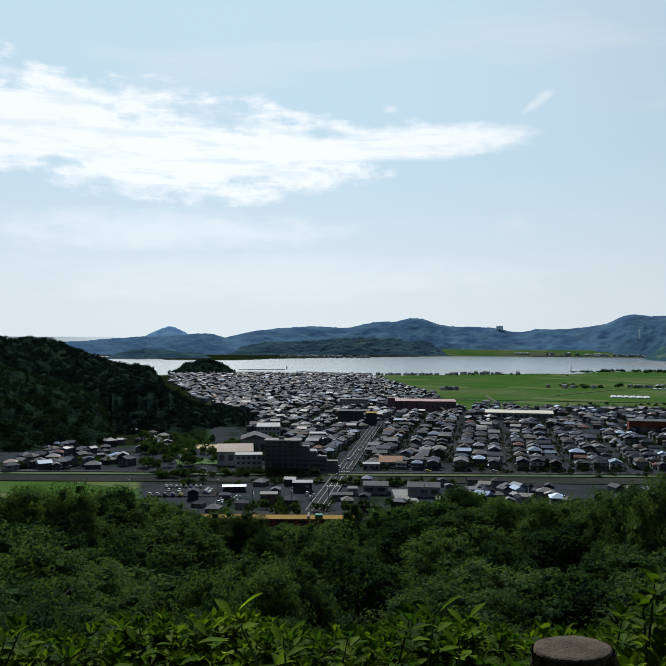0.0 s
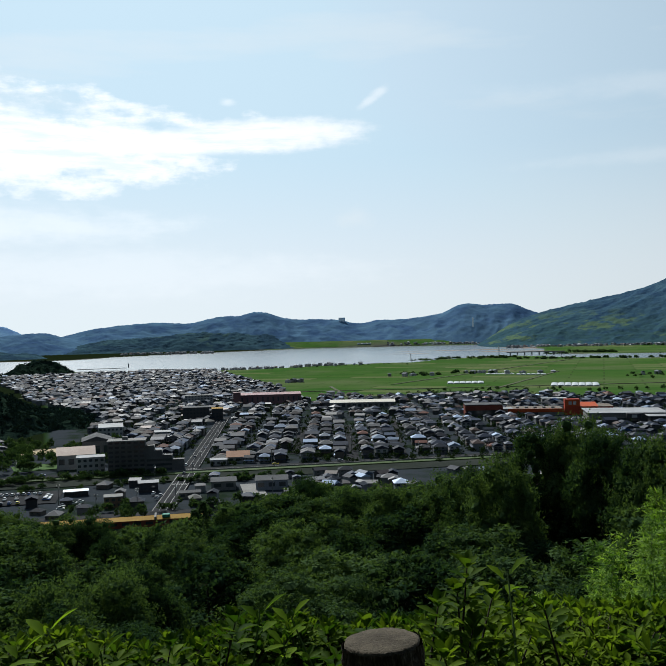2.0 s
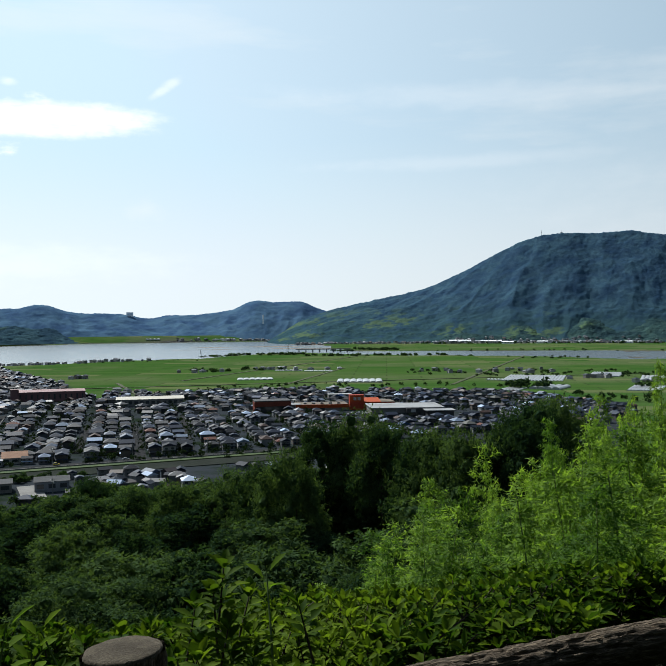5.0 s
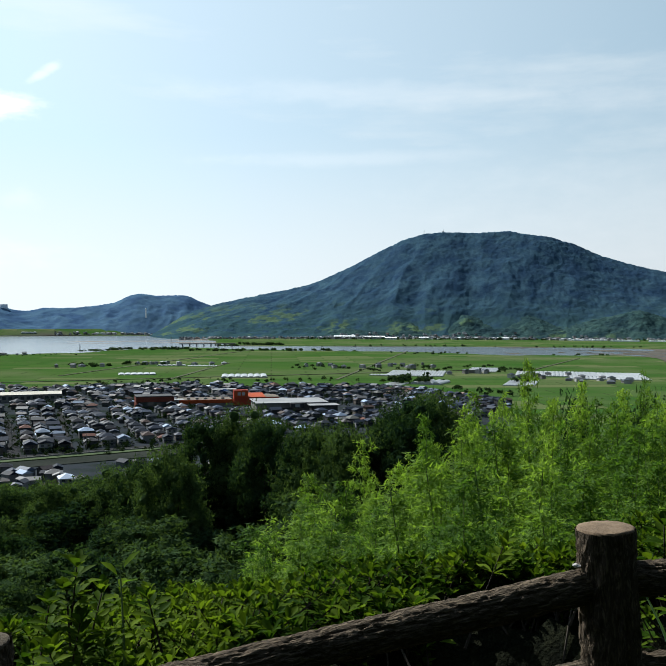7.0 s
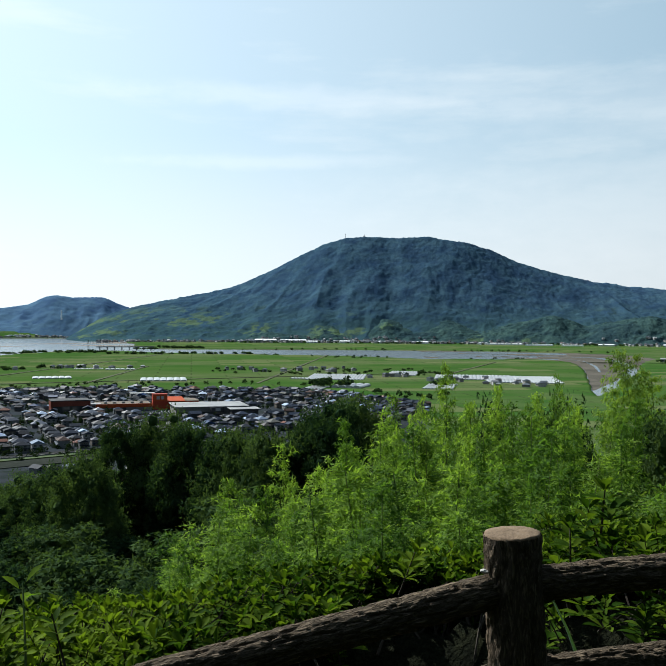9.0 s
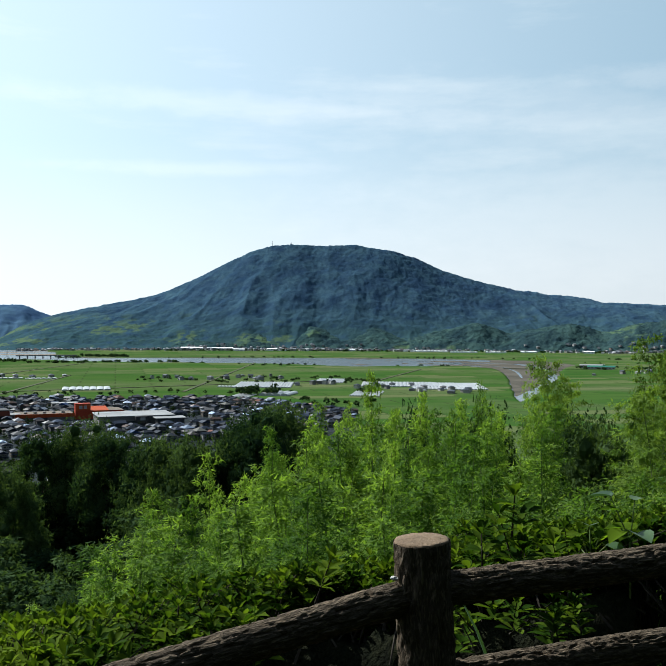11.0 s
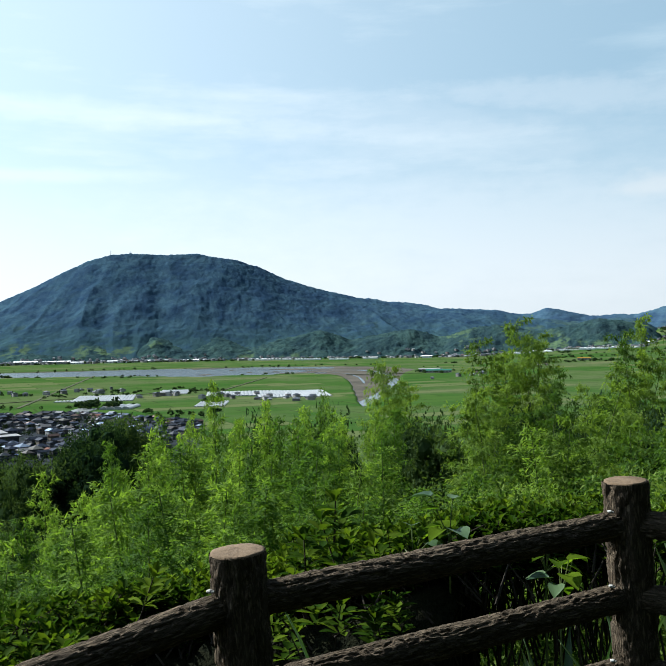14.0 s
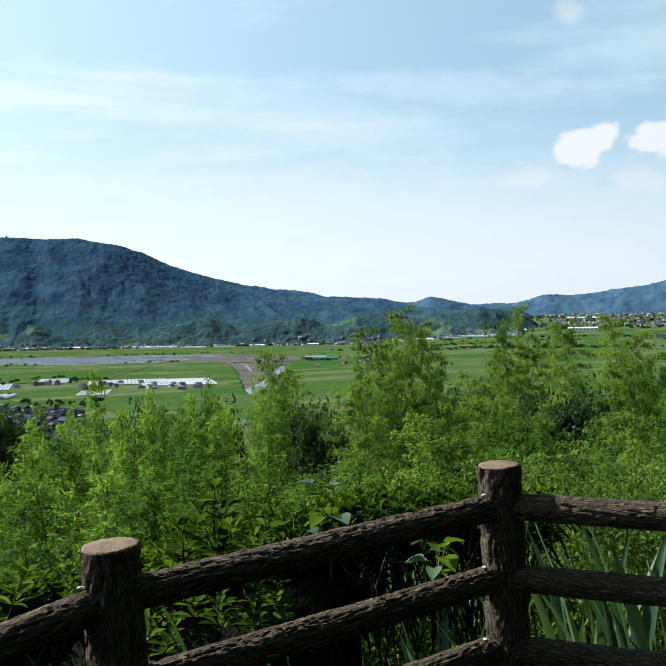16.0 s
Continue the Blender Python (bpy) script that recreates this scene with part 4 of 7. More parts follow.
def build_house_kind(k):
    """A two-storey house with its own wall, roof and windows."""
    s = HOUSES[k]
    w, d, h = s["w"], s["d"], s["h"]
    house = thing("house", "two-storey plaster house with a tiled roof", "house", "houses of the town")
    part("wall", mesh_of("wall", *wall_box(w, d, h)), M_WALL_ONE, house)
    part("roof", mesh_of("roof", *hip_roof(w, d, h, s["pitch"], 0.6, s["ridge"])), M_ROOF_ONE, house)
    # lean-to roof between the storeys, along the front
    if h > 5:
        bm = bmesh.new()
        q = [(-w / 2 - 0.4, -d / 2 - 1.1, 2.45), (w / 2 + 0.4, -d / 2 - 1.1, 2.45), (w / 2 + 0.4, -d / 2 + 0.02, 2.95), (-w / 2 - 0.4, -d / 2 + 0.02, 2.95)]
        lo = [(x, y, z - 0.14) for x, y, z in q]
        vs = [bm.verts.new(p) for p in q + lo]
        for f in ((0, 1, 2, 3), (7, 6, 5, 4), (0, 4, 5, 1), (1, 5, 6, 2), (3, 7, 4, 0)):
            bm.faces.new([vs[i] for i in f])
        part("porch_roof", bm, M_ROOF_ONE, house)
    rows = ((0.9, 1.3), (3.5, 1.2)) if h > 5 else ((0.9, 1.3),)
    for z, tall in rows:
        for x in (-w * 0.24, w * 0.22):
            part("window", boxes((x - 0.85, -d / 2 - 0.05, z, x + 0.85, -d / 2 + 0.05, z + tall)), M_GLASS, house)
    part("window", boxes((-w / 2 - 0.05, -1.0, 1.0, -w / 2 + 0.05, 0.6, 2.1)), M_GLASS, house)
    return house


def joined(sites, build):
    """Arrays of one build(kind) placed at many sites, joined."""
    V, F, n = [], [], 0
    for x, y, z, turn, k, size in sites:
        vs, fs = build(k)
        vs = np.asarray(vs) * size
        c, s = math.cos(-turn), math.sin(-turn)
        V.append(np.stack([vs[:, 0] * c - vs[:, 1] * s + x, vs[:, 0] * s + vs[:, 1] * c + y, vs[:, 2] + z], 1))
        F.append(np.asarray(fs) + n)
        n += len(vs)
    return np.concatenate(V), np.concatenate(F)


def build_town():
    rng = np.random.default_rng(4)
    sites = house_sites()
    sites.sort(key=lambda s: math.hypot(s[0], s[1]))
    kinds = [build_house_kind(k) for k in range(len(HOUSES))]
    used = set()
    far, valley = [], []
    for i, (x, y, turn) in enumerate(sites):
        k = int(rng.integers(len(HOUSES)))
        z = float(ground_height(x, y))
        size = float(rng.uniform(0.64, 1.08))
        if i < 290:
            m = pose(x, y, z, 0, 0, -math.degrees(turn)) @ Matrix.Diagonal((size, size, size, 1))
            if k in used:
                copy_thing(kinds[k], m @ Matrix.Diagonal([1 / v for v in kinds[k].scale] + [1]))
            else:
                kinds[k].matrix_basis = m
                used.add(k)
        else:
            (valley if math.hypot(x, y) > 1050 and rng.random() < 0.14 else far).append((x, y, z, turn, k, size))
    # the village under the western hill, farmsteads among the fields, and hamlets along the far shores
    for a0, a1, r0, r1, n in ((8.2, 13.5, 430, 500, 20), (13.5, 30, 420, 520, 44), (-21.5, -13.2, 585, 640, 46), (-18.5, -12.8, 640, 720, 24), (-13.2, -10.0, 640, 800, 14)):
        for _ in range(n):
            x, y = polar(rng.uniform(a0, a1), rng.uniform(r0, r1))
            far.append((x, y, float(ground_height(x, y)), rng.uniform(0, 6.3), int(rng.integers(6)), rng.uniform(0.62, 0.95)))
    lane = (ROAD_B - ROAD_A).normalized()
    taken = [polar(b_, q) for b_, q in ((2.9, 485), (6.1, 480), (-2.0, 489), (-4.25, 451), (0.65, 462), (-6.55, 488), (4.6, 470), (5.4, 470))]
    for _ in range(420):
        x, y = polar(rng.uniform(-9.5, 13), rng.uniform(428, 514))
        if abs((x - ROAD_A.x) * lane.y - (y - ROAD_A.y) * lane.x) < 13 or (-102 < x < -58 and 462 < y < 506) or any(math.hypot(x - p, y - q) < 15 for p, q in taken) or abs(x - 40) < 9 and y > 448:
            continue
        taken.append((x, y))
        far.append((x, y, float(ground_height(x, y)), 0.1 + rng.normal(0, 0.12) + (0 if rng.random() < 0.6 else math.pi / 2), int(rng.integers(6)), rng.uniform(0.55, 0.85)))
    for a, r, n, spread in ((7.2, 1440, 5, 16), (15.9, 1566, 4, 18), (20.4, 1620, 6, 25), (23.4, 1600, 4, 22), (30.3, 1520, 3, 18), (32.6, 1480, 3, 14), (35.5, 1520, 7, 45), (38.0, 1500, 6, 30), (41.5, 1370, 9, 40), (45.7, 1290, 7, 30), (48.5, 1230, 8, 35), (50.5, 1200, 4, 20),
                            (62.0, 1900, 8, 45), (66.0, 2250, 4, 30), (9.6, 1110, 4, 12), (11.0, 1115, 3, 12)):
        for _ in range(n):
            x, y = polar(a, r)
            x, y = x + rng.normal(0, spread), y + rng.normal(0, spread * 0.4)
            valley.append((x, y, float(ground_height(x, y)), rng.uniform(0, 6.3), int(rng.integers(6)), rng.uniform(0.7, 1.05)))
    for a0, a1, r0, r1, n, z in ((2.5, 8.3, 2010, 2060, 46, None), (8.3, 12.5, 2060, 2130, 26, None), (-3.5, 2.5, 3730, 3800, 60, None), (14, 22, 4260, 4300, 60, None), (22, 31, 3480, 3580, 90, None), (31, 50, 3420, 3560, 130, None), (51, 64, 3480, 3600, 60, None), (64, 73, 3500, 3650, 36, None),
                                 (60, 73, 3440, 3560, 70, None), (-12, -8.5, 3990, 4080, 14, None)):
        for _ in range(n):
            a = rng.uniform(a0, a1)
            x, y = polar(a, rng.uniform(r0, r1))
            valley.append((x, y, max(float(ground_height(x, y)), 1.0), rng.uniform(0, 6.3), int(rng.integers(6)), rng.uniform(0.5, 0.95) if r1 < 2500 else rng.uniform(0.9, 1.5)))

    for _ in range(640):
        a, r = rng.uniform(73.2, 86.0), rng.uniform(3650, 4470)
        x, y = polar(a, r)
        if value_noise(x / 150, y / 150, 44) > -0.35:
            valley.append((x, y, float(ground_height(x, y)), rng.uniform(0, 6.3), int(rng.integers(6)), rng.uniform(0.9, 1.5)))

    # the village climbs the lowest slope of the mountain
    slopes = []
    for name in ("mountain", "foothills"):
        me = bpy.data.objects[name].data
        slopes.append(BVHTree.FromPolygons([v.co for v in me.vertices], [p.vertices for p in me.polygons]))
    for a0, a1, n, bright in ((24, 32, 50, 0.9), (31.5, 36.5, 90, 1.2), (36.5, 45.5, 150, 1.0), (46, 51, 24, 1.1), (54, 57, 14, 1.0), (57.5, 63.5, 70, 1.0), (63.5, 72.5, 40, 1.0)):
        for _ in range(n):
            x, y = polar(rng.uniform(a0, a1), 3440 + 190 * rng.random() ** 1.6)
            z = float(ground_height(x, y))
            for tree in slopes:
                hit = tree.ray_cast(Vector((x, y, 500)), Vector((0, 0, -1)))[0]
                z = max(z, hit.z) if hit else z
            valley.append((x, y, z - 0.5, rng.uniform(0, 6.3), int(rng.integers(6)), rng.uniform(0.9, 1.5) * bright))

    def roof(k):
        s = HOUSES[k]
        return hip_roof(s["w"], s["d"], s["h"], s["pitch"], 0.6, s["ridge"])

    def wall(k):
        s = HOUSES[k]
        return wall_box(s["w"], s["d"], s["h"])

    def panes(k):
        s = HOUSES[k]
        vs, fs = [], []
        for z in ((0.9, 3.5) if s["h"] > 5 else (0.9,)):
            for x in (-s["w"] * 0.24, s["w"] * 0.22):
                y, i = -s["d"] / 2 - 0.06, len(vs)
                vs += [(x - 0.9, y, z), (x + 0.9, y, z), (x + 0.9, y, z + 1.3), (x - 0.9, y, z + 1.3)]
                fs += [(i, i + 1, i + 2), (i, i + 2, i + 3)]
        return vs, fs
    town = thing("distant_houses", "crowded tiled-roof houses of the far town", "houses", kind="stuff")
    part("walls", mesh_of("walls", *joined(far, wall)), M_WALL, town)
    part("roofs", mesh_of("roofs", *joined(far, roof)), M_ROOF, town)
    part("windows", mesh_of("windows", *joined([f for f in far if math.hypot(f[0], f[1]) < 1150], panes)), M_GLASS, town)
    # distant houses have paler walls and roofs, with haze mixed into the colours
    hill = thing("outlying_houses", "farmhouses and hillside houses beyond the fields, paled by haze", "houses", kind="stuff")
    part("walls", mesh_of("walls", *joined(valley, wall)), island_colours("hazed_house_walls", ((0.0, (0.30, 0.29, 0.28)), (0.4, (0.20, 0.19, 0.18)), (0.7, (0.38, 0.37, 0.36))), 0.85, 0.1), hill)
    part("roofs", mesh_of("roofs", *joined(valley, roof)), island_colours("hazed_house_roofs", ((0.0, (0.055, 0.066, 0.082)), (0.35, (0.095, 0.11, 0.128)), (0.6, (0.16, 0.17, 0.186)), (0.82, (0.12, 0.090, 0.082)), (0.88, (0.38, 0.39, 0.41))), 0.8, 0.05), hill)
    return sites


build_town()

# ---------------------------------------------------------------- larger buildings


def block(name, label, category, az, r, w, d, h, wall, roof, turn=None, storeys=0, lip=0.5, glaze=0.55, bays=0, z=None, overhang=0.0):
    """A flat-roofed building facing the viewer, its front centre at a bearing and distance: walls, parapet roof, rows of windows."""
    x, y = polar(az, r)
    b = thing(name, label, category, at=pose(x, y, float(ground_height(x, y)) if z is None else z, 0, 0, -(az if turn is None else turn)))
    part("wall", boxes((-w / 2, 0, -2, w / 2, d, h)), wall, b)
    o = overhang
    part("roof", boxes((-w / 2 - 0.3 - o, -0.3 - o, h, w / 2 + 0.3 + o, d + 0.3 + o, h + lip)), roof, b)
    if storeys:
        step = h / storeys
        n = bays or max(2, int(w / 3.6))
        for i in range(storeys):
            for j in range(n):
                cx = -w / 2 + w * (j + 0.5) / n
                part("window", boxes((cx - w / n * glaze / 2, -0.06, i * step + step * 0.3, cx + w / n * glaze / 2, 0.08, i * step + step * 0.78)), M_GLASS, b)
    return b


def gabled(name, label, category, az, r, w, d, h, rise, wall, roof, turn=None, doors=0, along=True):
    """A long shed with a ridged roof; the ridge runs along its front when along is true."""
    x, y = polar(az, r)
    b = thing(name, label, category, at=pose(x, y, float(ground_height(x, y)), 0, 0, -(az if turn is None else turn)))
    part("wall", boxes((-w / 2, 0, -2, w / 2, d, h)), wall, b)
    e = 0.5
    if along:
        vs = [(-w / 2 - e, -e, h), (w / 2 + e, -e, h), (w / 2 + e, d + e, h), (-w / 2 - e, d + e, h), (-w / 2 - e, d / 2, h + rise), (w / 2 + e, d / 2, h + rise)]
        fs = [(0, 1, 5, 4), (2, 3, 4, 5), (3, 0, 4), (1, 2, 5), (3, 2, 1, 0)]
    else:
        vs = [(-w / 2 - e, -e, h), (w / 2 + e, -e, h), (w / 2 + e, d + e, h), (-w / 2 - e, d + e, h), (0, -e, h + rise), (0, d + e, h + rise)]
        fs = [(0, 1, 4), (2, 3, 5), (1, 2, 5, 4), (3, 0, 4, 5), (3, 2, 1, 0)]
    part("roof", mesh_of("roof", vs, fs), roof, b)
    for j in range(doors):
        cx = -w / 2 + w * (j + 0.5) / doors
        part("window", boxes((cx - w / doors * 0.3, -0.06, h * 0.35, cx + w / doors * 0.3, 0.08, h * 0.75)), M_GLASS, b)
    return b


def apartment_block():
    x, y = polar(-3.35, 551)
    b = thing("apartment_block", "dark seven-storey apartment block with stepped terraces", "apartment block", at=pose(x, y, 2.5, 0, 0, -2))
    m = two_tone("brown_grey_tiles", (0.085, 0.085, 0.088), (0.125, 0.122, 0.12), 0.1, 1.2, 0.7)
    part("wall", boxes((-11.5, 0, -2, 11.5, 13, 20.4)), m, b)
    part("roof", boxes((-11.9, -0.4, 20.4, 11.9, 13.4, 21.1)), M_CONCRETE, b)
    for k, (w, h) in enumerate(((5.5, 16.5), (5.0, 13.3), (6.0, 10.2), (7.5, 7.2))):
        x0 = 11.5 + (0, 5.5, 10.5, 16.5)[k]
        part("terrace_wing", boxes((x0, 0.5, -2, x0 + w, 12, h), (x0, 0.3, h, x0 + w, 0.6, h + 0.9)), m, b)
    for s in range(7):
        z = 1.0 + s * 2.85
        part("balcony", boxes((-11.2, -1.3, z, 11.2, 0.0, z + 0.18), (-11.2, -1.35, z, 11.2, -1.2, z + 1.05)), m, b)
        for j in range(6):
            cx = -9.6 + j * 3.85
            part("window", boxes((cx - 1.25, -0.06, z + 0.2, cx + 1.25, 0.05, z + 2.2)), M_GLASS, b)
    for s in range(3):
        part("window", boxes((12.5, 0.44, 1.5 + s * 2.9, 28, 0.55, 2.9 + s * 2.9)), M_GLASS, b)
    part("roof_tank", bevelled(boxes((-3, 5, 21.1, 0.5, 8, 23)), 0.2), M_CONCRETE, b)


apartment_block()
block("annex", "white three-storey office with flat pale roof", "office", -5.6, 561, 17.3, 12, 10.2, M_WHITE, M_METAL, storeys=3, bays=5)
gabled("school_hall", "pale hall with a broad brown hipped roof", "hall", -6.5, 585, 24, 22, 9.5, 4.2, M_WHITE, two_tone("tan_sheet_roof", (0.24, 0.17, 0.13), (0.33, 0.25, 0.20), 0.05, 0.8, 0.6), doors=4)
gabled("gymnasium", "grey gymnasium with a curved metal roof", "gymnasium", -5.2, 625, 20, 26, 13, 3.5, M_CONCRETE, M_GREYROOF, doors=3, along=False)
block("school_building", "white box-like school building", "school", -4.3, 735, 20, 34, 10.5, M_WHITE, M_METAL, storeys=3, bays=6)
block("shop", "low shop with a bright white roof", "shop", -1.0, 719, 13.3, 14, 6.0, M_CONCRETE, M_METAL, storeys=2, bays=3)
block("shop", "low shop with a bright white roof", "shop", -0.4, 690, 10, 12, 5.0, M_WHITE, M_METAL, storeys=1, bays=3)
block("factory", "long rose-coloured factory building", "factory", 6.15, 1029, 74, 40, 11.0, M_PINK, two_tone("rose_roof", (0.20, 0.12, 0.125), (0.27, 0.16, 0.16), 0.05, 0.8, 0.6), storeys=1, bays=12, glaze=0.3)
block("factory_tower", "square rose-coloured stair tower", "tower", 3.92, 1024, 9, 10, 15.0, M_PINK, M_PINK)
gabled("warehouse", "long grey warehouse with a cream metal roof", "warehouse", 12.3, 933, 71, 26, 7.6, 2.2, M_CONCRETE, two_tone("cream_metal_roof", (0.42, 0.39, 0.32), (0.52, 0.49, 0.42), 0.05, 0.8, 0.5), doors=12)
block("apartments", "white four-storey apartment house", "apartment block", 1.4, 1056, 34, 11, 11, M_WHITE, M_CONCRETE, storeys=4, bays=9)
block("office_block", "dark brown four-storey office block", "office", 1.2, 849, 26, 18, 14.0, M_DARKWALL, M_GREYROOF, storeys=4, bays=8)
block("office_block", "brown office wing with an ochre roof", "office", 2.6, 852, 11, 16, 12.0, M_DARKWALL, M_OCHRE, storeys=4, bays=3)
b = block("showroom", "red-brown car showroom with a glass front", "shop", 20.35, 837, 35, 24, 11.0, M_BRICKRED, M_GREYROOF, turn=14, lip=0.8)
part("glass_front", boxes((-16, -0.1, 0, 14, 0.1, 6.2)), M_GLASS, b)
part("fascia", boxes((-18, -0.8, 6.4, 18, 0.2, 10.6)), M_BRICKRED, b)
block("shop", "low white shop with a pale roof", "shop", 21.6, 849, 19, 14, 6.0, M_WHITE, M_METAL, turn=14, storeys=1, bays=4)
M_TANROOF = two_tone("tan_flat_roof", (0.12, 0.098, 0.080), (0.17, 0.145, 0.12), 0.06, 0.8, 0.9)
M_REDCLAD = two_tone("deep_red_cladding", (0.26, 0.036, 0.020), (0.33, 0.052, 0.028), 0.08, 1.0, 0.6)
b = block("home_centre", "long low home-improvement store with an orange fascia", "store", 23.7, 846, 52, 34, 5.4, M_CONCRETE, M_TANROOF, turn=18, lip=0.5)
part("fascia", boxes((-26.6, -0.9, 3.2, 26.6, -0.32, 6.6)), M_ORANGE, b)
part("shutter", boxes((-12, -0.1, 0, 2, 0.1, 3.0)), M_GLASS, b)
for j in range(5):
    part("roof_unit", bevelled(boxes((-18 + j * 8.5, 12, 5.9, -15 + j * 8.5, 15, 7.4)), 0.15), M_CONCRETE, b)
b = block("sign_tower", "tall orange-red sign tower with a white mark", "tower", 26.0, 852, 14.0, 9, 14.5, M_REDCLAD, M_REDCLAD, turn=18)
part("sign_panel", boxes((-6.6, -0.25, 8.6, 6.6, -0.02, 14.2)), M_ORANGE, b)
part("sign_mark", bevelled(boxes((-3.6, -0.45, 9.8, -0.6, -0.28, 13.0)), 0.08), M_WHITE, b)
part("sign_mark", bevelled(boxes((0.6, -0.45, 9.8, 3.6, -0.28, 13.0)), 0.08), M_WHITE, b)
b = block("home_centre_wing", "deep red store hall with a sloping red roof", "store", 27.35, 858, 36, 28, 7.6, M_REDCLAD, M_TANROOF, turn=18, lip=0.3)
part("sloping_roof", mesh_of("sloping_roof", [(-18.6, -0.7, 8.0), (4, -0.7, 8.0), (4, 20, 10.6), (-18.6, 20, 10.6), (-18.6, -0.7, 7.5), (4, -0.7, 7.5), (4, 20, 7.95), (-18.6, 20, 7.95)], [(0, 1, 2, 3), (4, 5, 1, 0), (5, 6, 2, 1), (7, 4, 0, 3), (6, 7, 3, 2)]), M_ORANGE, b)
for x in (-8, -3, 2):
    part("window", boxes((x - 1.6, -0.1, 3.6, x + 1.6, 0.05, 6.2)), M_WHITE, b)
b = block("supermarket", "supermarket with a broad white flat roof", "store", 29.4, 787, 66, 44, 8.6, M_CONCRETE, M_METAL, turn=20, lip=0.5, overhang=1.0)
part("glass_front", boxes((-30, -0.1, 0.4, 8, 0.1, 4.2)), M_GLASS, b)
part("entrance_porch", bevelled(boxes((-2, -6, 4.2, 10, 0, 8.8)), 0.2), M_DARKWALL, b)
part("notice_panel", boxes((2, -6.2, 5.2, 6.5, -5.95, 7.8)), M_WHITE, b)
block("drugstore", "dark shop with a white canopy roof", "shop", 31.6, 775, 24, 16, 7.5, M_DARKWALL, M_METAL, turn=20, storeys=1, bays=5, overhang=1.5)
block("shop", "low shop with a flat white roof", "shop", 24.9, 975, 27, 14, 5.2, M_CONCRETE, M_METAL, turn=18, storeys=1, bays=6)
gabled("works_shed", "grey corrugated works shed", "shed", 2.9, 478, 13.5, 14, 5.0, 1.4, M_CONCRETE, M_GREYROOF, doors=2)
gabled("warehouse", "blue-grey warehouse with a dark roof", "warehouse", 6.1, 472, 17.5, 16, 5.6, 1.5, two_tone("blue_grey_sheet", (0.17, 0.18, 0.20), (0.24, 0.25, 0.27), 0.1, 1.0, 0.6), M_GREYROOF, doors=3)
b = gabled("workshop", "dark workshop with solar panels on its roof", "workshop", -2.0, 484, 10.6, 9, 5.4, 0.8, M_DARKWALL, M_METAL, doors=2)
for j in range(4):
    part("solar_panel", boxes((-3.6 + j * 1.9, 5.2, 6.15, -2.0 + j * 1.9, 7.6, 6.4)), M_GLASS, b)
block("shop", "small brown house with a flat tan roof", "shop", -4.25, 447, 9, 8, 5.2, two_tone("brown_boards", (0.13, 0.085, 0.06), (0.19, 0.13, 0.09), 0.2, 2.0, 0.8), M_CONCRETE, storeys=2, bays=3)
gabled("garage", "low garage with a grey roof", "garage", 0.65, 459, 11, 7, 3.2, 0.8, M_CONCRETE, M_GREYROOF, doors=3)
gabled("shed", "open shed with a blue sheet roof", "shed", -6.55, 485, 12.6, 7, 3.0, 0.7, M_DARKWALL, two_tone("blue_sheet_roof", (0.10, 0.17, 0.24), (0.16, 0.24, 0.32), 0.1, 1.0, 0.4), doors=2)
gabled("house_large", "house with a broad orange-brown roof", "house", 3.9, 575, 15, 13, 4.0, 3.4, M_WHITE, two_tone("orange_brown_tiles", (0.28, 0.14, 0.075), (0.36, 0.19, 0.11), 0.2, 1.5, 0.6), doors=3)
block("clinic", "low building with a bright white roof", "shop", 2.6, 566, 11, 8, 3.4, M_WHITE, M_METAL, storeys=1, bays=3)
b = gabled("station_shelter", "long low building with an ochre roof", "station", -3.9, 398, 74, 8, 3.2, 1.1, M_BRICKRED, M_OCHRE, turn=0, doors=14)
part("roof_stair", boxes((15.5, -1.0, 3.3, 16.4, 8.6, 4.6)), M_CONCRETE, b)
part("awning", bevelled(boxes((19, 0.5, 3.6, 22.5, 4.0, 5.0)), 0.3), two_tone("green_canvas", (0.03, 0.16, 0.11), (0.05, 0.22, 0.15), 0.5, 3.0, 0.6), b)
for az, r, w, h in ((80.0, 3080, 46, 24), (81.4, 3080, 40, 31), (79.0, 3100, 24, 10)):
    block("works_building", "white works building in the valley", "factory", az, r, w, 30, h - 18, M_WHITE, M_METAL, storeys=3, bays=6)
for az, r, w, h in ((32.9, 3480, 87, 14), (34.75, 3490, 105, 12), (36.0, 3400, 47, 9), (38.2, 3430, 40, 10), (40.6, 3440, 36, 9), (43.4, 3430, 44, 9), (55.2, 3400, 60, 7), (76.2, 4100, 80, 13), (77.6, 4120, 60, 10), (59.0, 3420, 40, 9), (66.2, 3430, 120, 7), (72.2, 3720, 34, 14), (76.6, 3520, 115, 15), (73.2, 3560, 40, 12)):
    gabled("factory_hall", "white factory hall under the mountain", "factory", az, r, w, 40, h * 0.75, h * 0.25, M_BRIGHT, M_BRIGHT, doors=8)
gabled("barn", "long barn with a green roof", "barn", 59.75, 2040, 61, 18, 5, 3.0, M_WHITE, two_tone("green_sheet_roof", (0.025, 0.12, 0.085), (0.04, 0.17, 0.12), 0.05, 0.6, 0.5), doors=8)
gabled("barn", "long barn with a pale cream roof", "barn", 65.8, 2190, 46, 16, 6, 2.5, M_WHITE, M_BRIGHT, doors=6)
gabled("barn", "barn with an ochre roof", "barn", 69.1, 2480, 36, 16, 6, 2.5, M_WHITE, M_OCHRE, doors=4)
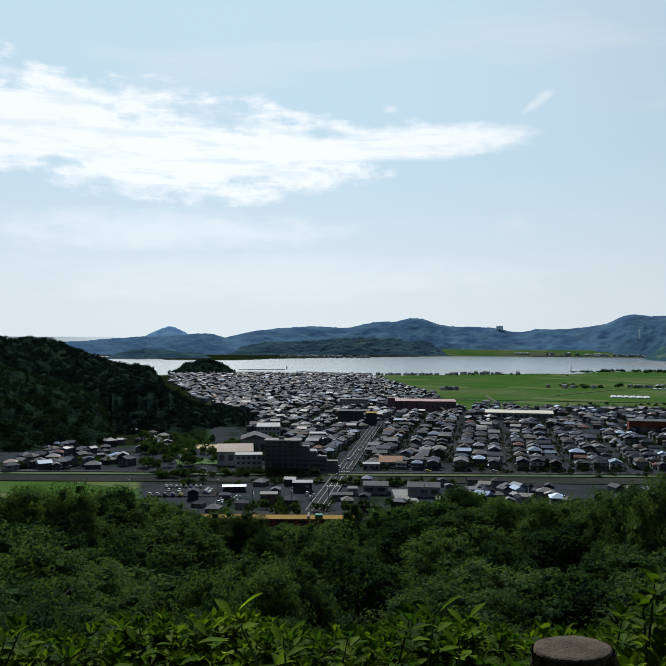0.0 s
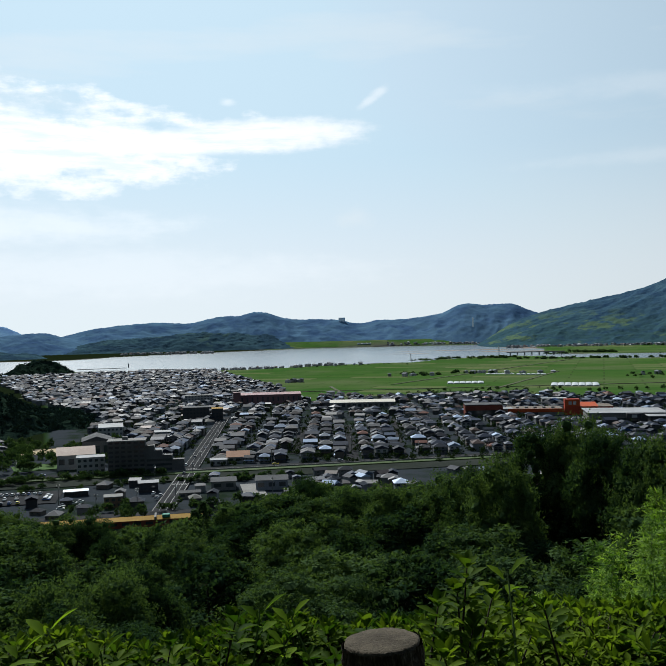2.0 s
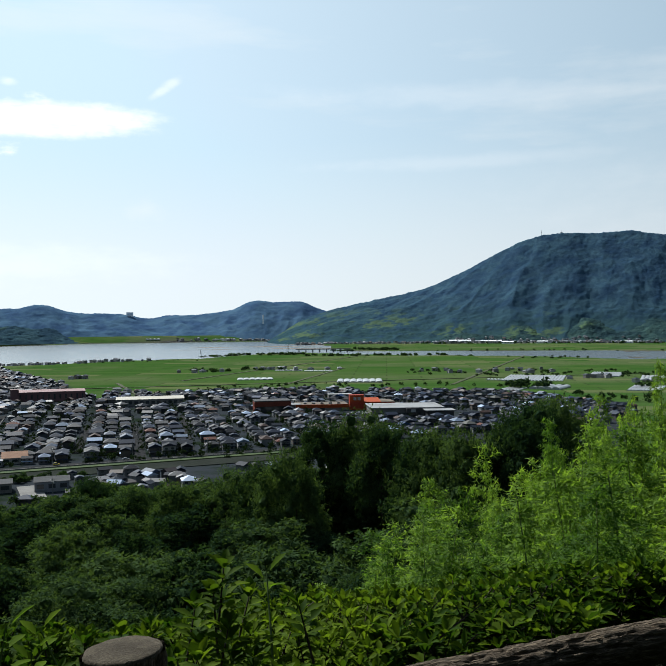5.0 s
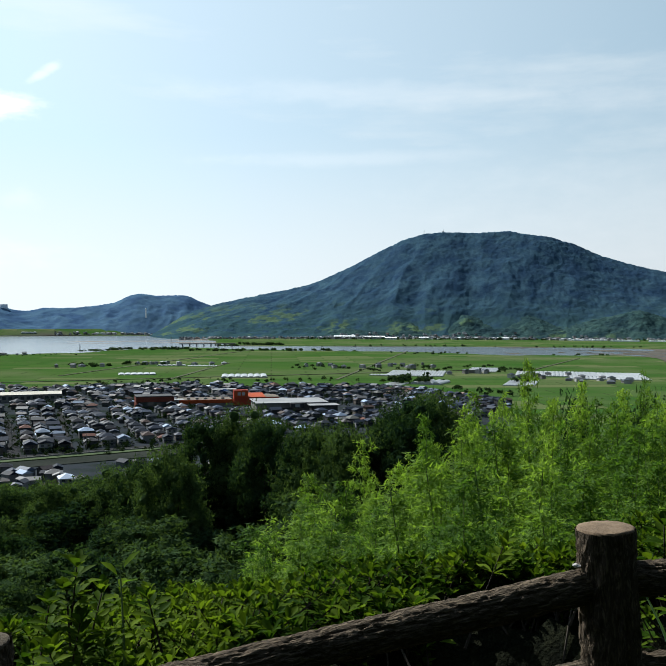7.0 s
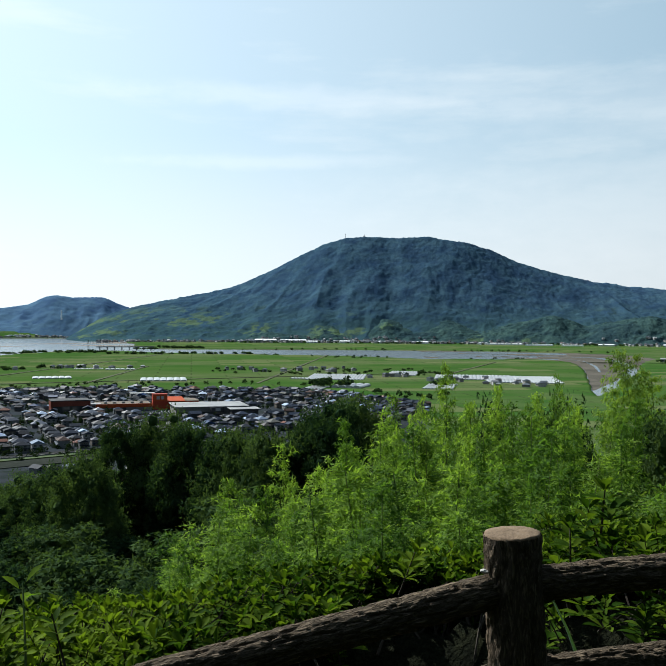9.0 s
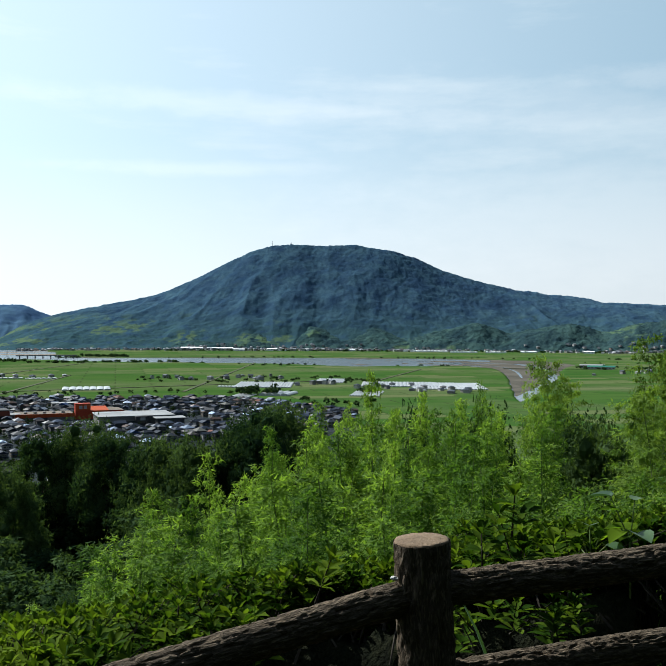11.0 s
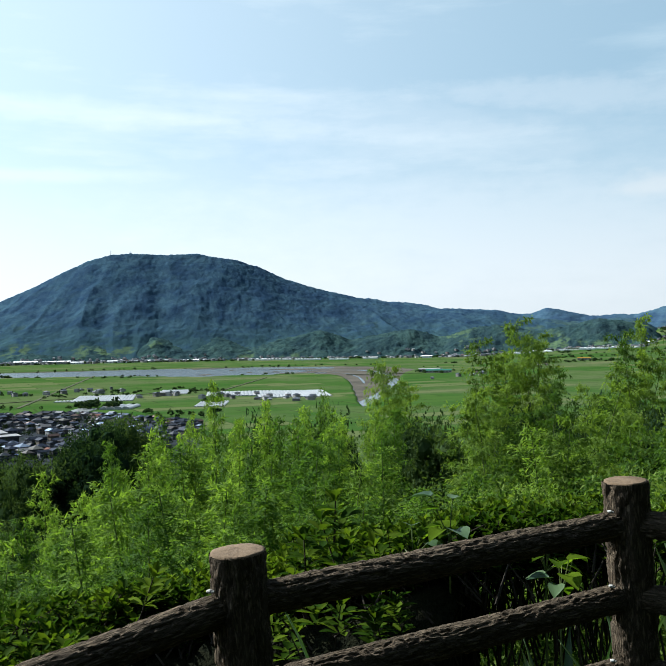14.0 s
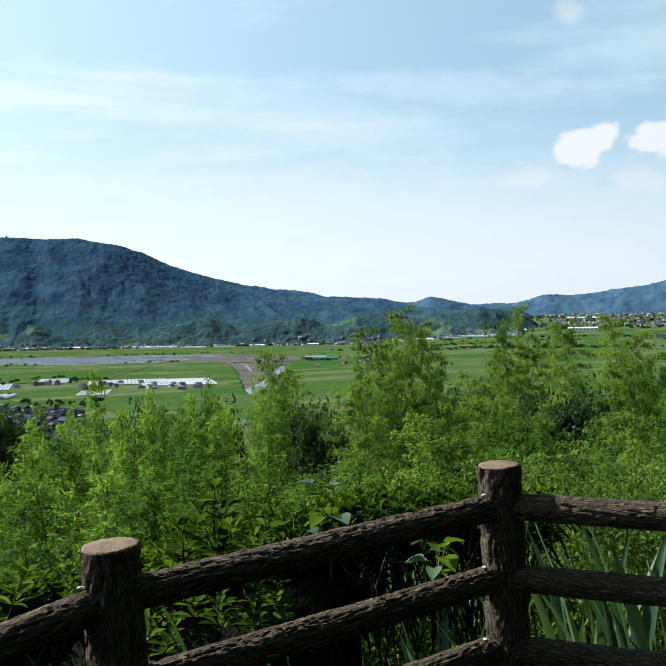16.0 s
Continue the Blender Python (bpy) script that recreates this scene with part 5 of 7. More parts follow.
gabled("barn", "long barn with a white roof", "barn", 59.2, 2075, 56, 16, 7, 2.5, M_WHITE, M_METAL, doors=6)
# concrete paled towards blue, the ridge haze put into its colour
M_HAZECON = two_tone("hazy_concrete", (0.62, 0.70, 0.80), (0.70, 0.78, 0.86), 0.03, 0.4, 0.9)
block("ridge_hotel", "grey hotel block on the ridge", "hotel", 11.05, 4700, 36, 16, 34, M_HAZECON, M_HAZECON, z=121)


def greenhouse(az, r, w, d, h, spans, turn, label="white vinyl greenhouse tunnels in the field"):
    """Arched film tunnels side by side."""
    x, y = polar(az, r)
    g = thing("greenhouse", label, "greenhouse", "greenhouses in the fields", pose(x, y, float(ground_height(x, y)), 0, 0, -turn))
    step = w / spans
    h = h * (0.55 if h < 3.7 else 0.8)
    for i in range(spans):
        vs, fs = [], []
        for k in range(9):
            a = math.pi * k / 8
            px, pz = -w / 2 + step * (i + 0.5) - math.cos(a) * step * 0.48, 0.3 * h + 0.7 * h * math.sin(a)
            vs += [(px, 0, pz), (px, d, pz)]
        n = len(vs)
        vs += [(-w / 2 + step * (i + 0.02), 0, -1), (-w / 2 + step * (i + 0.02), d, -1), (-w / 2 + step * (i + 0.98), 0, -1), (-w / 2 + step * (i + 0.98), d, -1)]
        for k in range(8):
            fs.append((2 * k, 2 * k + 2, 2 * k + 3, 2 * k + 1))
        fs += [(n, 0, 1, n + 1), (16, n + 2, n + 3, 17), tuple([n] + [n + 2] + list(range(16, -1, -2))), tuple([n + 3, n + 1] + list(range(1, 18, 2)))]
        # far tunnels take bright white, the glow of lit film put into the colour
        part("tunnel", mesh_of("tunnel", vs, fs), M_BRIGHT if r > 3000 else M_VINYL, g)


greenhouse(19.2, 1322, 56, 40, 2.8, 6, 19)
greenhouse(21.4, 1563, 51, 18, 2.6, 6, 26)
greenhouse(23.4, 1540, 52, 18, 2.6, 6, 26)
greenhouse(26.2, 1243, 67, 60, 3.6, 7, 26)
greenhouse(37.5, 1275, 88, 130, 2.6, 18, 42)
greenhouse(35.2, 1290, 30, 20, 2.6, 6, 42)
greenhouse(36.0, 1095, 26, 50, 2.6, 6, 50)
greenhouse(38.3, 1120, 40, 50, 4.5, 4, 56)
greenhouse(41.9, 1390, 50, 110, 2.6, 12, 48)
greenhouse(44.4, 1120, 40, 90, 2.6, 10, 50)
greenhouse(46.8, 1310, 120, 110, 2.6, 20, 46)
greenhouse(50.2, 1260, 110, 150, 2.6, 20, 46)
greenhouse(48.9, 3390, 125, 50, 8.0, 9, 49)
greenhouse(51.0, 3330, 105, 40, 8.0, 9, 52)
greenhouse(47.6, 3420, 75, 40, 9.0, 3, 48)
greenhouse(53.1, 3330, 80, 40, 7.0, 8, 54)
greenhouse(68.3, 3400, 90, 40, 6.0, 5, 68)
greenhouse(38.5, 3440, 100, 30, 6.0, 6, 38)
greenhouse(64.9, 3390, 90, 110, 9.0, 6, 66)
greenhouse(66.5, 3380, 80, 90, 9.0, 5, 66)
greenhouse(69.7, 3370, 110, 90, 9.0, 7, 70)
greenhouse(71.6, 3420, 110, 50, 7.0, 5, 71)
greenhouse(12.5, 4300, 70, 30, 7.0, 4, 12)
greenhouse(17.2, 4290, 110, 30, 7.0, 4, 17)

# ---------------------------------------------------------------- harbour, bridge, masts


def breakwater(name, a0, r0, a1, r1, wide, h):
    a, b = Vector(polar(a0, r0)), Vector(polar(a1, r1))
    strip(name, a, b, wide, h, M_STONE, "dark stone breakwater in the bay", "breakwater")


breakwater("breakwater", -6.3, 2260, -3.2, 2270, 14, 5.0)
breakwater("breakwater", -2.2, 2170, 1.8, 2055, 10, 3.5)
breakwater("sea_wall", 5.5, 4030, 14.0, 4270, 12, 5.5)
breakwater("sea_wall", 14.0, 4270, 22.0, 4180, 12, 5.5)
x, y = polar(-3.08, 2268)
lamp = thing("harbour_light", "small dark harbour light on the breakwater end", "lighthouse", at=pose(x, y, 4.8))
bm = tube(bmesh.new(), (0, 0, 0), (0, 0, 8), 1.6, 1.1, 12)
part("tower", bm, M_STONE, lamp)
part("lantern", tube(bmesh.new(), (0, 0, 8), (0, 0, 11), 1.5, 0.4, 12), M_DARKWALL, lamp)


def river_bridge():
    a, b = Vector(polar(21.9, 2640)), Vector(polar(25.6, 2650))
    d = (b - a).normalized()
    br = thing("bridge", "low grey road bridge on piers over the river mouth", "bridge", at=pose(a.x, a.y, 0, 0, 0, math.degrees(math.atan2(d.y, d.x))))
    n = (b - a).length
    part("deck", boxes((0, -4, 7.5, n, 4, 9.2)), M_CONCRETE, br)
    part("parapet", boxes((0, -4.2, 9.2, n, -3.9, 10.3), (0, 3.9, 9.2, n, 4.2, 10.3)), M_CONCRETE, br)
    for k in range(8):
        x = n * (k + 0.5) / 8
        part("pier", bevelled(boxes((x - 1.6, -3.4, -3, x + 1.6, 3.4, 7.6)), 0.4), M_STONE, br)


river_bridge()


def lattice_mast(az, r, h, z, wide, label):
    x, y = polar(az, r)
    mast = thing("pylon", label, "pylon", at=pose(x, y, z))
    for sx, sy in ((-1, -1), (1, -1), (1, 1), (-1, 1)):
        part("leg", tube(bmesh.new(), (sx * wide, sy * wide, 0), (sx * wide * 0.15, sy * wide * 0.15, h), 0.22, 0.15, 5), M_STEEL, mast)
    for k in range(6):
        q = 1 - 0.85 * (k + 0.5) / 6
        zz = h * (k + 0.5) / 6
        part("brace", boxes((-wide * q, -wide * q - 0.1, zz, wide * q, -wide * q + 0.1, zz + 0.25)), M_STEEL, mast)
    for zz in (0.72, 0.84, 0.96):
        part("crossarm", boxes((-wide * 1.6, -0.12, h * zz, wide * 1.6, 0.12, h * zz + 0.25)), M_STEEL, mast)


lattice_mast(21.4, 2400, 34, 2, 3.0, "grey lattice power pylon by the shore")
lattice_mast(15.6, 2215, 22, 2, 2.0, "grey lattice power pylon by the shore")
x, y = polar(38.2, 4420)
mast = thing("antenna_mast", "thin antenna mast on the mountain top", "mast", at=pose(x, y, 505))
part("pole", tube(bmesh.new(), (0, 0, 0), (0, 0, 38), 1.3, 0.8, 6), M_STEEL, mast)
x, y = polar(39.45, 4430)
hut = thing("summit_station", "small relay station on the summit", "hut", at=pose(x, y, 515))
part("hut", boxes((-5, -3, 0, 5, 3, 18)), M_STEEL, hut)
part("pole", tube(bmesh.new(), (2, 0, 18), (2, 0, 27), 0.8, 0.5, 6), M_STEEL, hut)
x, y = polar(19.76, 4330)
tower = thing("white_tower", "slim white tower on the far hillside", "tower", at=pose(x, y, 88))
part("shaft", tube(bmesh.new(), (0, 0, 0), (0, 0, 40), 4.0, 3.4, 10), M_BRIGHT, tower)
part("head", tube(bmesh.new(), (0, 0, 40), (0, 0, 46), 4.6, 3.0, 10), M_BRIGHT, tower)


def utility_pole(x, y, turn, h=11.0):
    p = thing("utility_pole", "grey concrete utility pole with crossarms", "utility pole", "poles along the streets", pose(x, y, float(ground_height(x, y)), 0, 0, turn))
    part("pole", tube(bmesh.new(), (0, 0, -1), (0, 0, h), 0.20, 0.13, 8), M_CONCRETE, p)
    part("crossarm", boxes((-1.0, -0.07, h - 0.7, 1.0, 0.07, h - 0.55), (-0.8, -0.07, h - 1.5, 0.8, 0.07, h - 1.35)), M_STEEL, p)
    part("transformer", tube(bmesh.new(), (0.42, 0, h - 2.9), (0.42, 0, h - 2.0), 0.25, 0.25, 8), M_STEEL, p)
    return p


POLE = utility_pole(-21, 438, 8)
for x, y in ((-2, 446), (8, 512), (14, 560), (22, 610), (31, 680), (40, 760), (-14, 512), (-9, 560), (2, 640), (14, 720), (60, 559), (110, 559), (-60, 559), (-100, 559), (-112, 470), (-62, 462), (48, 446), (-40, 428), (160, 558), (122, 600), (134, 660), (88, 640), (99, 700), (210, 559)):
    copy_thing(POLE, pose(x, y, float(ground_height(x, y)), 0, 0, 8))


def parked_car(colour):
    car = thing("car", "parked hatchback on the asphalt", "car", "parked cars")
    bm = bevelled(boxes((-0.84, -2.1, 0.35, 0.84, 2.1, 0.92)), 0.16)
    part("body", bm, colour, car)
    bm = bmesh.new()
    vs = [bm.verts.new(p) for p in ((-0.76, -1.75, 0.9), (0.76, -1.75, 0.9), (0.76, 1.0, 0.9), (-0.76, 1.0, 0.9), (-0.62, -1.4, 1.48), (0.62, -1.4, 1.48), (0.62, 0.35, 1.48), (-0.62, 0.35, 1.48))]
    for f in ((4, 5, 6, 7), (0, 1, 5, 4), (1, 2, 6, 5), (2, 3, 7, 6), (3, 0, 4, 7)):
        bm.faces.new([vs[i] for i in f])
    part("cabin", bm, M_GLASS, car)
    part("roof", bevelled(boxes((-0.6, -1.35, 1.48, 0.6, 0.3, 1.54)), 0.03), colour, car)
    for sx in (-0.8, 0.8):
        for sy in (-1.3, 1.3):
            part("wheel", tube(bmesh.new(), (sx - 0.1, sy, 0.3), (sx + 0.1, sy, 0.3), 0.3, 0.3, 10), M_DARKWALL, car)
    return car


PAINTS = [two_tone("car_paint_" + n, c, tuple(min(1, v * 1.15) for v in c), 0.3, 3.0, 0.25, 0, 0.02, 0.6) for n, c in (("white", (0.62, 0.62, 0.60)), ("silver", (0.33, 0.34, 0.35)), ("black", (0.03, 0.03, 0.035)), ("blue", (0.06, 0.10, 0.24)), ("yellow", (0.55, 0.42, 0.03)))]
CARS = [parked_car(p) for p in PAINTS]


def place_cars():
    rng = np.random.default_rng(3)
    spots = [(-96 + 2.9 * i, 493, 0) for i in range(8)] + [(-92 + 6 * i, 480, 180) for i in range(3)] + [(-70, 474 + 3 * i, 90) for i in range(5)]
    spots += [(-60 + rng.uniform(0, 12), 446 + 4 * i, rng.uniform(0, 360)) for i in range(5)]
    spots += [(4.5, 568, 8), (62, 554, 90), (105, 555, 90), (-84, 557, 90), (-70, 557, 270), (-38, 557, 90), (-14, 473, 10), (-10, 466, 10), (-12, 460, 20), (6.5, 470, 90), (3, 535, 187), (11, 602, 7), (20, 650, 187)]
    spots += [(342 + 3.2 * i, 742 - 0.9 * i, 20) for i in range(9)] + [(350 + 3.2 * i, 726 - 0.9 * i, 20) for i in range(9)] + [(330 + 4 * i, 800, 18) for i in range(4)]
    for i, (x, y, turn) in enumerate(spots):
        k = 4 if i == 22 else int(rng.choice(4, p=(0.5, 0.25, 0.17, 0.08)))
        m = pose(x, y, max(float(ground_height(x, y)), 3.02) + (0.14 if abs(x) < 25 and y > 440 else 0), 0, 0, -turn)
        copy_thing(CARS[k], m)
    for i, c in enumerate(CARS):
        c.matrix_basis = pose(-100 + 4.2 * i, 468, 3.02, 0, 0, 0)


place_cars()
for az, r, sx, sy, turn in ((19.5, 3300, 420, 55, 15), (23.0, 3050, 260, 60, 30), (15.8, 3000, 200, 30, 12), (24, 3500, 300, 90, 40)):
    x, y = polar(az, r)
    n = 40
    ring = [(sx * math.cos(k * math.tau / n) * (1 + 0.2 * value_noise(k * 0.5, az)), sy * math.sin(k * math.tau / n) * (1 + 0.25 * value_noise(k * 0.4, r))) for k in range(n)]
    vs = [(0, 0, 0.5)] + [(px, py, -0.3) for px, py in ring]
    solid("sandbar", mesh_of("sandbar", vs, [(0, k + 1, (k + 1) % n + 1) for k in range(n)]), M_SAND, "brown tidal sandbar in the river", "sandbar", "structure", pose(x, y, 0, 0, 0, -turn))


def river_bed():
    """Sand and mud laid bare at the river bend, with a ribbon of water winding over it."""
    az, r = np.arange(43.0, 58.4, 0.06), np.arange(1000.0, 2680.0, 14.0)
    A, R = np.meshgrid(az, r, indexing="ij")
    x, y = polar(A, R)
    bare = (water_gap(A, R) > -6) & (value_noise(A * 0.5, R / 60, 91) + 0.6 * value_noise(A * 1.7, R / 22, 92) > np.interp(A, (43, 50, 52.5, 53.6), (0.75, 0.45, -0.4, -3)))
    z = 0.35 + 0.12 * value_noise(x / 14, y / 14, 93)
    n, m = A.shape
    i, j = np.meshgrid(np.arange(n - 1), np.arange(m - 1), indexing="ij")
    pick = bare[:-1, :-1]
    i, j = i[pick], j[pick]
    faces = np.stack([i * m + j, i * m + j + 1, (i + 1) * m + j + 1, (i + 1) * m + j], -1)[:, ::-1]
    solid("river_sand", mesh_of("river_sand", np.stack([x, y, z], -1), faces, M_RIVERBED, True), M_RIVERBED, "grey-brown sand bed at the river bend", "sand", "structure")

    def ribbon(knots, wide):
        az_, r_ = zip(*knots)
        s = np.linspace(0, len(knots) - 1, 60)
        k = np.arange(len(knots))
        aa, rr = np.interp(s, k, az_), np.interp(s, k, r_)
        for _ in range(4):
            aa[1:-1], rr[1:-1] = (aa[:-2] + 2 * aa[1:-1] + aa[2:]) / 4, (rr[:-2] + 2 * rr[1:-1] + rr[2:]) / 4
        px, py = polar(aa, rr)
        dx, dy = np.gradient(px), np.gradient(py)
        d = np.hypot(dx, dy)
        w = wide * (0.75 + 0.35 * value_noise(s * 1.3, s * 0, 95))
        vs = np.concatenate([np.stack([px - dy / d * w, py + dx / d * w, np.full(60, 0.62)], 1), np.stack([px + dy / d * w, py - dx / d * w, np.full(60, 0.62)], 1)])
        solid("river_channel", mesh_of("river_channel", vs, [(q, 60 + q, 61 + q, q + 1) for q in range(59)]), M_WATER, "narrow bright water channel in the river bed", "water", "structure")
    ribbon(((50.0, 2320), (52.5, 2330), (54.64, 2300), (55.8, 2130), (56.5, 1930), (56.85, 1690), (56.3, 1441), (55.3, 1226), (54.5, 1100)), 12)
    ribbon(((52.5, 2190), (53.8, 2080), (54.5, 1860), (54.8, 1640)), 3)


M_RIVERBED = two_tone("river_sand_and_mud", (0.066, 0.062, 0.053), (0.108, 0.100, 0.084), 0.012, 0.12, 0.95, 0.0, 0.02, 0.0)
river_bed()

# ---------------------------------------------------------------- foliage


def unit(v):
    return v / np.maximum(np.linalg.norm(v, axis=1, keepdims=True), 1e-9)


def leaf_blades(base, axis, up, length, width, fold=0.2, droop=0.0):
    """Oval pointed leaves folded along the rib: arrays of vertices and triangles."""
    n = len(base)
    axis = unit(axis)
    side = unit(np.cross(axis, up))
    nor = np.cross(side, axis)
    L, W = np.broadcast_to(length, n)[:, None], np.broadcast_to(width, n)[:, None]

    def at(t, w):
        return base + axis * L * t + side * W * w + nor * (W * fold * abs(w) * 2 - L * droop * t * t)
    v = np.stack([at(0.0, 0.0), at(0.28, 0.34), at(0.62, 0.5), at(0.86, 0.26), at(1.0, 0.0), at(0.86, -0.26), at(0.62, -0.5), at(0.28, -0.34), at(0.45, 0.0), at(0.74, 0.0)], 1).reshape(-1, 3)
    i = np.arange(n)[:, None, None] * 10
    f = (np.array([[0, 1, 8], [1, 2, 8], [2, 9, 8], [2, 3, 9], [3, 4, 9], [4, 5, 9], [5, 6, 9], [6, 8, 9], [6, 7, 8], [7, 0, 8]])[None] + i).reshape(-1, 3)
    return v, f


def leaf_cards(base, axis, up, length, width):
    """Small far leaves of two faces each."""
    n = len(base)
    axis = unit(axis)
    side = unit(np.cross(axis, up))
    L, W = np.broadcast_to(length, n)[:, None], np.broadcast_to(width, n)[:, None]
    nor = np.cross(side, axis)
    v = np.stack([base, base + axis * L * 0.5 + side * W * 0.5 + nor * W * 0.15, base + axis * L, base + axis * L * 0.5 - side * W * 0.5 + nor * W * 0.15], 1).reshape(-1, 3)
    i = np.arange(n)[:, None, None] * 4
    f = (np.array([[0, 1, 2], [0, 2, 3]])[None] + i).reshape(-1, 3)
    return v, f


def merge(lists):
    V, F, n = [], [], 0
    for v, f in lists:
        V.append(v)
        F.append(f + n)
        n += len(v)
    return np.concatenate(V), np.concatenate(F)


def clumpy_crown(rng, radius, low, high, clumps, per, size, aspect=0.55, lean=0.0):
    """A crown of leaf clumps with gaps between, over a given height range."""
    c = unit(rng.normal(size=(clumps, 3))) * rng.uniform(0.35, 1.0, (clumps, 1)) ** 0.6
    mid, half = (low + high) / 2, (high - low) / 2
    c = c * np.array([radius, radius, half]) * 0.78 + np.array([lean, 0, mid])
    rad = rng.uniform(0.24, 0.42, clumps) * radius
    lists = []
    for p, q in zip(c, rad):
        d = unit(rng.normal(size=(per, 3)) + np.array([0, 0, 0.35]))
        pos = p + d * q * rng.uniform(0.55, 1.1, (per, 1)) * np.array([1, 1, 0.8])
        ax = rng.normal(size=(per, 3)) + np.array([0, 0, -0.3])
        ax = unit(ax - d * (ax * d).sum(1, keepdims=True) * 0.8)
        lists.append(leaf_cards(pos, ax, d + rng.normal(0, 0.3, (per, 3)), size * rng.uniform(0.7, 1.3, per), size * aspect * rng.uniform(0.7, 1.3, per)))
    return merge(lists)


def leaf_slivers(base, axis, nor, length, width):
    """Small far leaves of one face each, facing along nor."""
    n = len(base)
    axis = unit(axis)
    side = unit(np.cross(axis, nor))
    L, W = np.broadcast_to(length, n)[:, None], np.broadcast_to(width, n)[:, None]
    v = np.stack([base - side * W * 0.5, base + axis * L, base + side * W * 0.5 + axis * L * 0.12], 1).reshape(-1, 3)
    return v, np.arange(3 * n).reshape(-1, 3)


BALL_V = np.array([(x, y, z) for a, b in itertools.product((-1, 1), (-1.618, 1.618)) for x, y, z in ((0, a, b), (a, b, 0), (b, 0, a))]) / 1.9
BALL_F = np.array([f for f in itertools.combinations(range(12), 3) if all(np.linalg.norm(BALL_V[p] - BALL_V[q]) < 1.1 for p, q in itertools.combinations(f, 2))])


def dome_crown(rng, radius, low, high, boughs, per, size, aspect=0.55, gloss_turn=0.45, heart=0.45):
    """A domed crown of rounded boughs, each a leafy heart under a shell of leaves that face outward."""
    k = np.arange(boughs)
    up = 1 - 1.35 * (k + 0.5) / boughs
    a = k * 2.39996 + rng.normal(0, 0.35, boughs)
    flat = np.sqrt(np.clip(1 - up * up, 0, 1))
    mid, half = low + (high - low) * 0.5, (high - low) * 0.5
    wob = rng.uniform(0.55, 1.0, boughs)
    c = np.stack([np.cos(a) * flat * radius * wob * 0.85, np.sin(a) * flat * radius * wob * 0.85, mid + up * half * wob * 0.85], 1)
    rad = rng.uniform(0.17, 0.40, boughs) * radius * (30 / max(boughs, 18)) ** 0.33
    lists = []
    for p, q in zip(c, rad):
        if heart:
            lists.append((p + BALL_V * q * heart * rng.uniform(0.75, 1.2, (12, 1)) * np.array([1, 1, 0.8]), BALL_F))
        # leaves stand in sprays on the bough
        hub = unit(rng.normal(size=(max(4, per // 9), 3)) + np.array([0, 0, 0.55]))
        d = unit(hub[rng.integers(len(hub), size=per)] + rng.normal(0, 0.22, (per, 3)))
        pos = p + d * q * rng.uniform(0.62, 1.22, (per, 1)) * np.array([1, 1, 0.8])
        ax = rng.normal(size=(per, 3)) + np.array([0, 0, -0.7]) + d * 0.4
        nor = d + np.array([0, 0, 0.25]) + rng.normal(0, gloss_turn, (per, 3))
        lists.append(leaf_slivers(pos, ax, nor, size * rng.uniform(0.6, 1.5, per), size * aspect * rng.uniform(0.7, 1.3, per)))
    return merge(lists)


def bent_tube(bm, points, radii, n=6):
    """One skin round a line of points."""
    rings = []
    for k, (p, r) in enumerate(zip(points, radii)):
        d = Vector(points[min(k + 1, len(points) - 1)]) - Vector(points[max(k - 1, 0)])
        q = d.to_track_quat("Z", "Y")
        rings.append([bm.verts.new(Vector(p) + q @ Vector((r * math.cos(i * math.tau / n), r * math.sin(i * math.tau / n), 0))) for i in range(n)])
    for a, b in zip(rings, rings[1:]):
        for i in range(n):
            bm.faces.new((a[i], a[(i + 1) % n], b[(i + 1) % n], b[i]))
    return bm


def trunk_mesh(rng, height, radius, limbs, reach):
    bm = bmesh.new()
    p, lean = Vector((0, 0, -1.5)), Vector((rng.uniform(-0.08, 0.08), rng.uniform(-0.08, 0.08), 1)).normalized()
    knots = [p]
    for k in range(4):
        p = p + lean * (height + 1.5) / 4 + Vector((rng.uniform(-0.2, 0.2), rng.uniform(-0.2, 0.2), 0))
        knots.append(p)
    bent_tube(bm, knots, [radius * (1 - 0.2 * k) for k in range(5)], 7)
    for k in range(limbs):
        at = knots[2] + (knots[4] - knots[2]) * rng.uniform(0, 0.8)
        a = rng.uniform(0, math.tau)
        end = at + Vector((math.cos(a) * reach, math.sin(a) * reach, rng.uniform(0.4, 1.2) * reach)) * rng.uniform(0.6, 1)
        tube(bm, at, end, radius * 0.4, radius * 0.1, 5, False)
    return bm


def broadleaf(seed, grade):
    """A round broadleaf tree ten metres tall; grade 0 bears the finest leaves."""
    rng = np.random.default_rng(seed)
    tree = thing("tree", "dark green broadleaf tree on the slope", "tree", "trees on the slope")
    part("trunk", trunk_mesh(rng, 6.5, 0.22, 7, 2.4), M_TRUNK, tree)
    v, f = dome_crown(rng, 3.3, 0.6, 10.0, (44, 40, 30)[grade], (400, 230, 130)[grade], (0.115, 0.17, 0.31)[grade], 0.6)
    part("crown", mesh_of("crown", v, f), M_BROAD, tree)
    return tree


def landmark_tree(seed):
    """A large dense round tree ten metres tall before scaling."""
    rng = np.random.default_rng(seed)
    tree = thing("tree", "large dense round broadleaf tree on the slope", "tree", "large trees on the slope")
    part("trunk", trunk_mesh(rng, 6.0, 0.2, 8, 2.2), M_TRUNK, tree)
    v, f = dome_crown(rng, 3.6, 0.4, 10.0, 64, 210, 0.18, 0.62)
    part("crown", mesh_of("crown", v, f), M_BROAD, tree)
    return tree


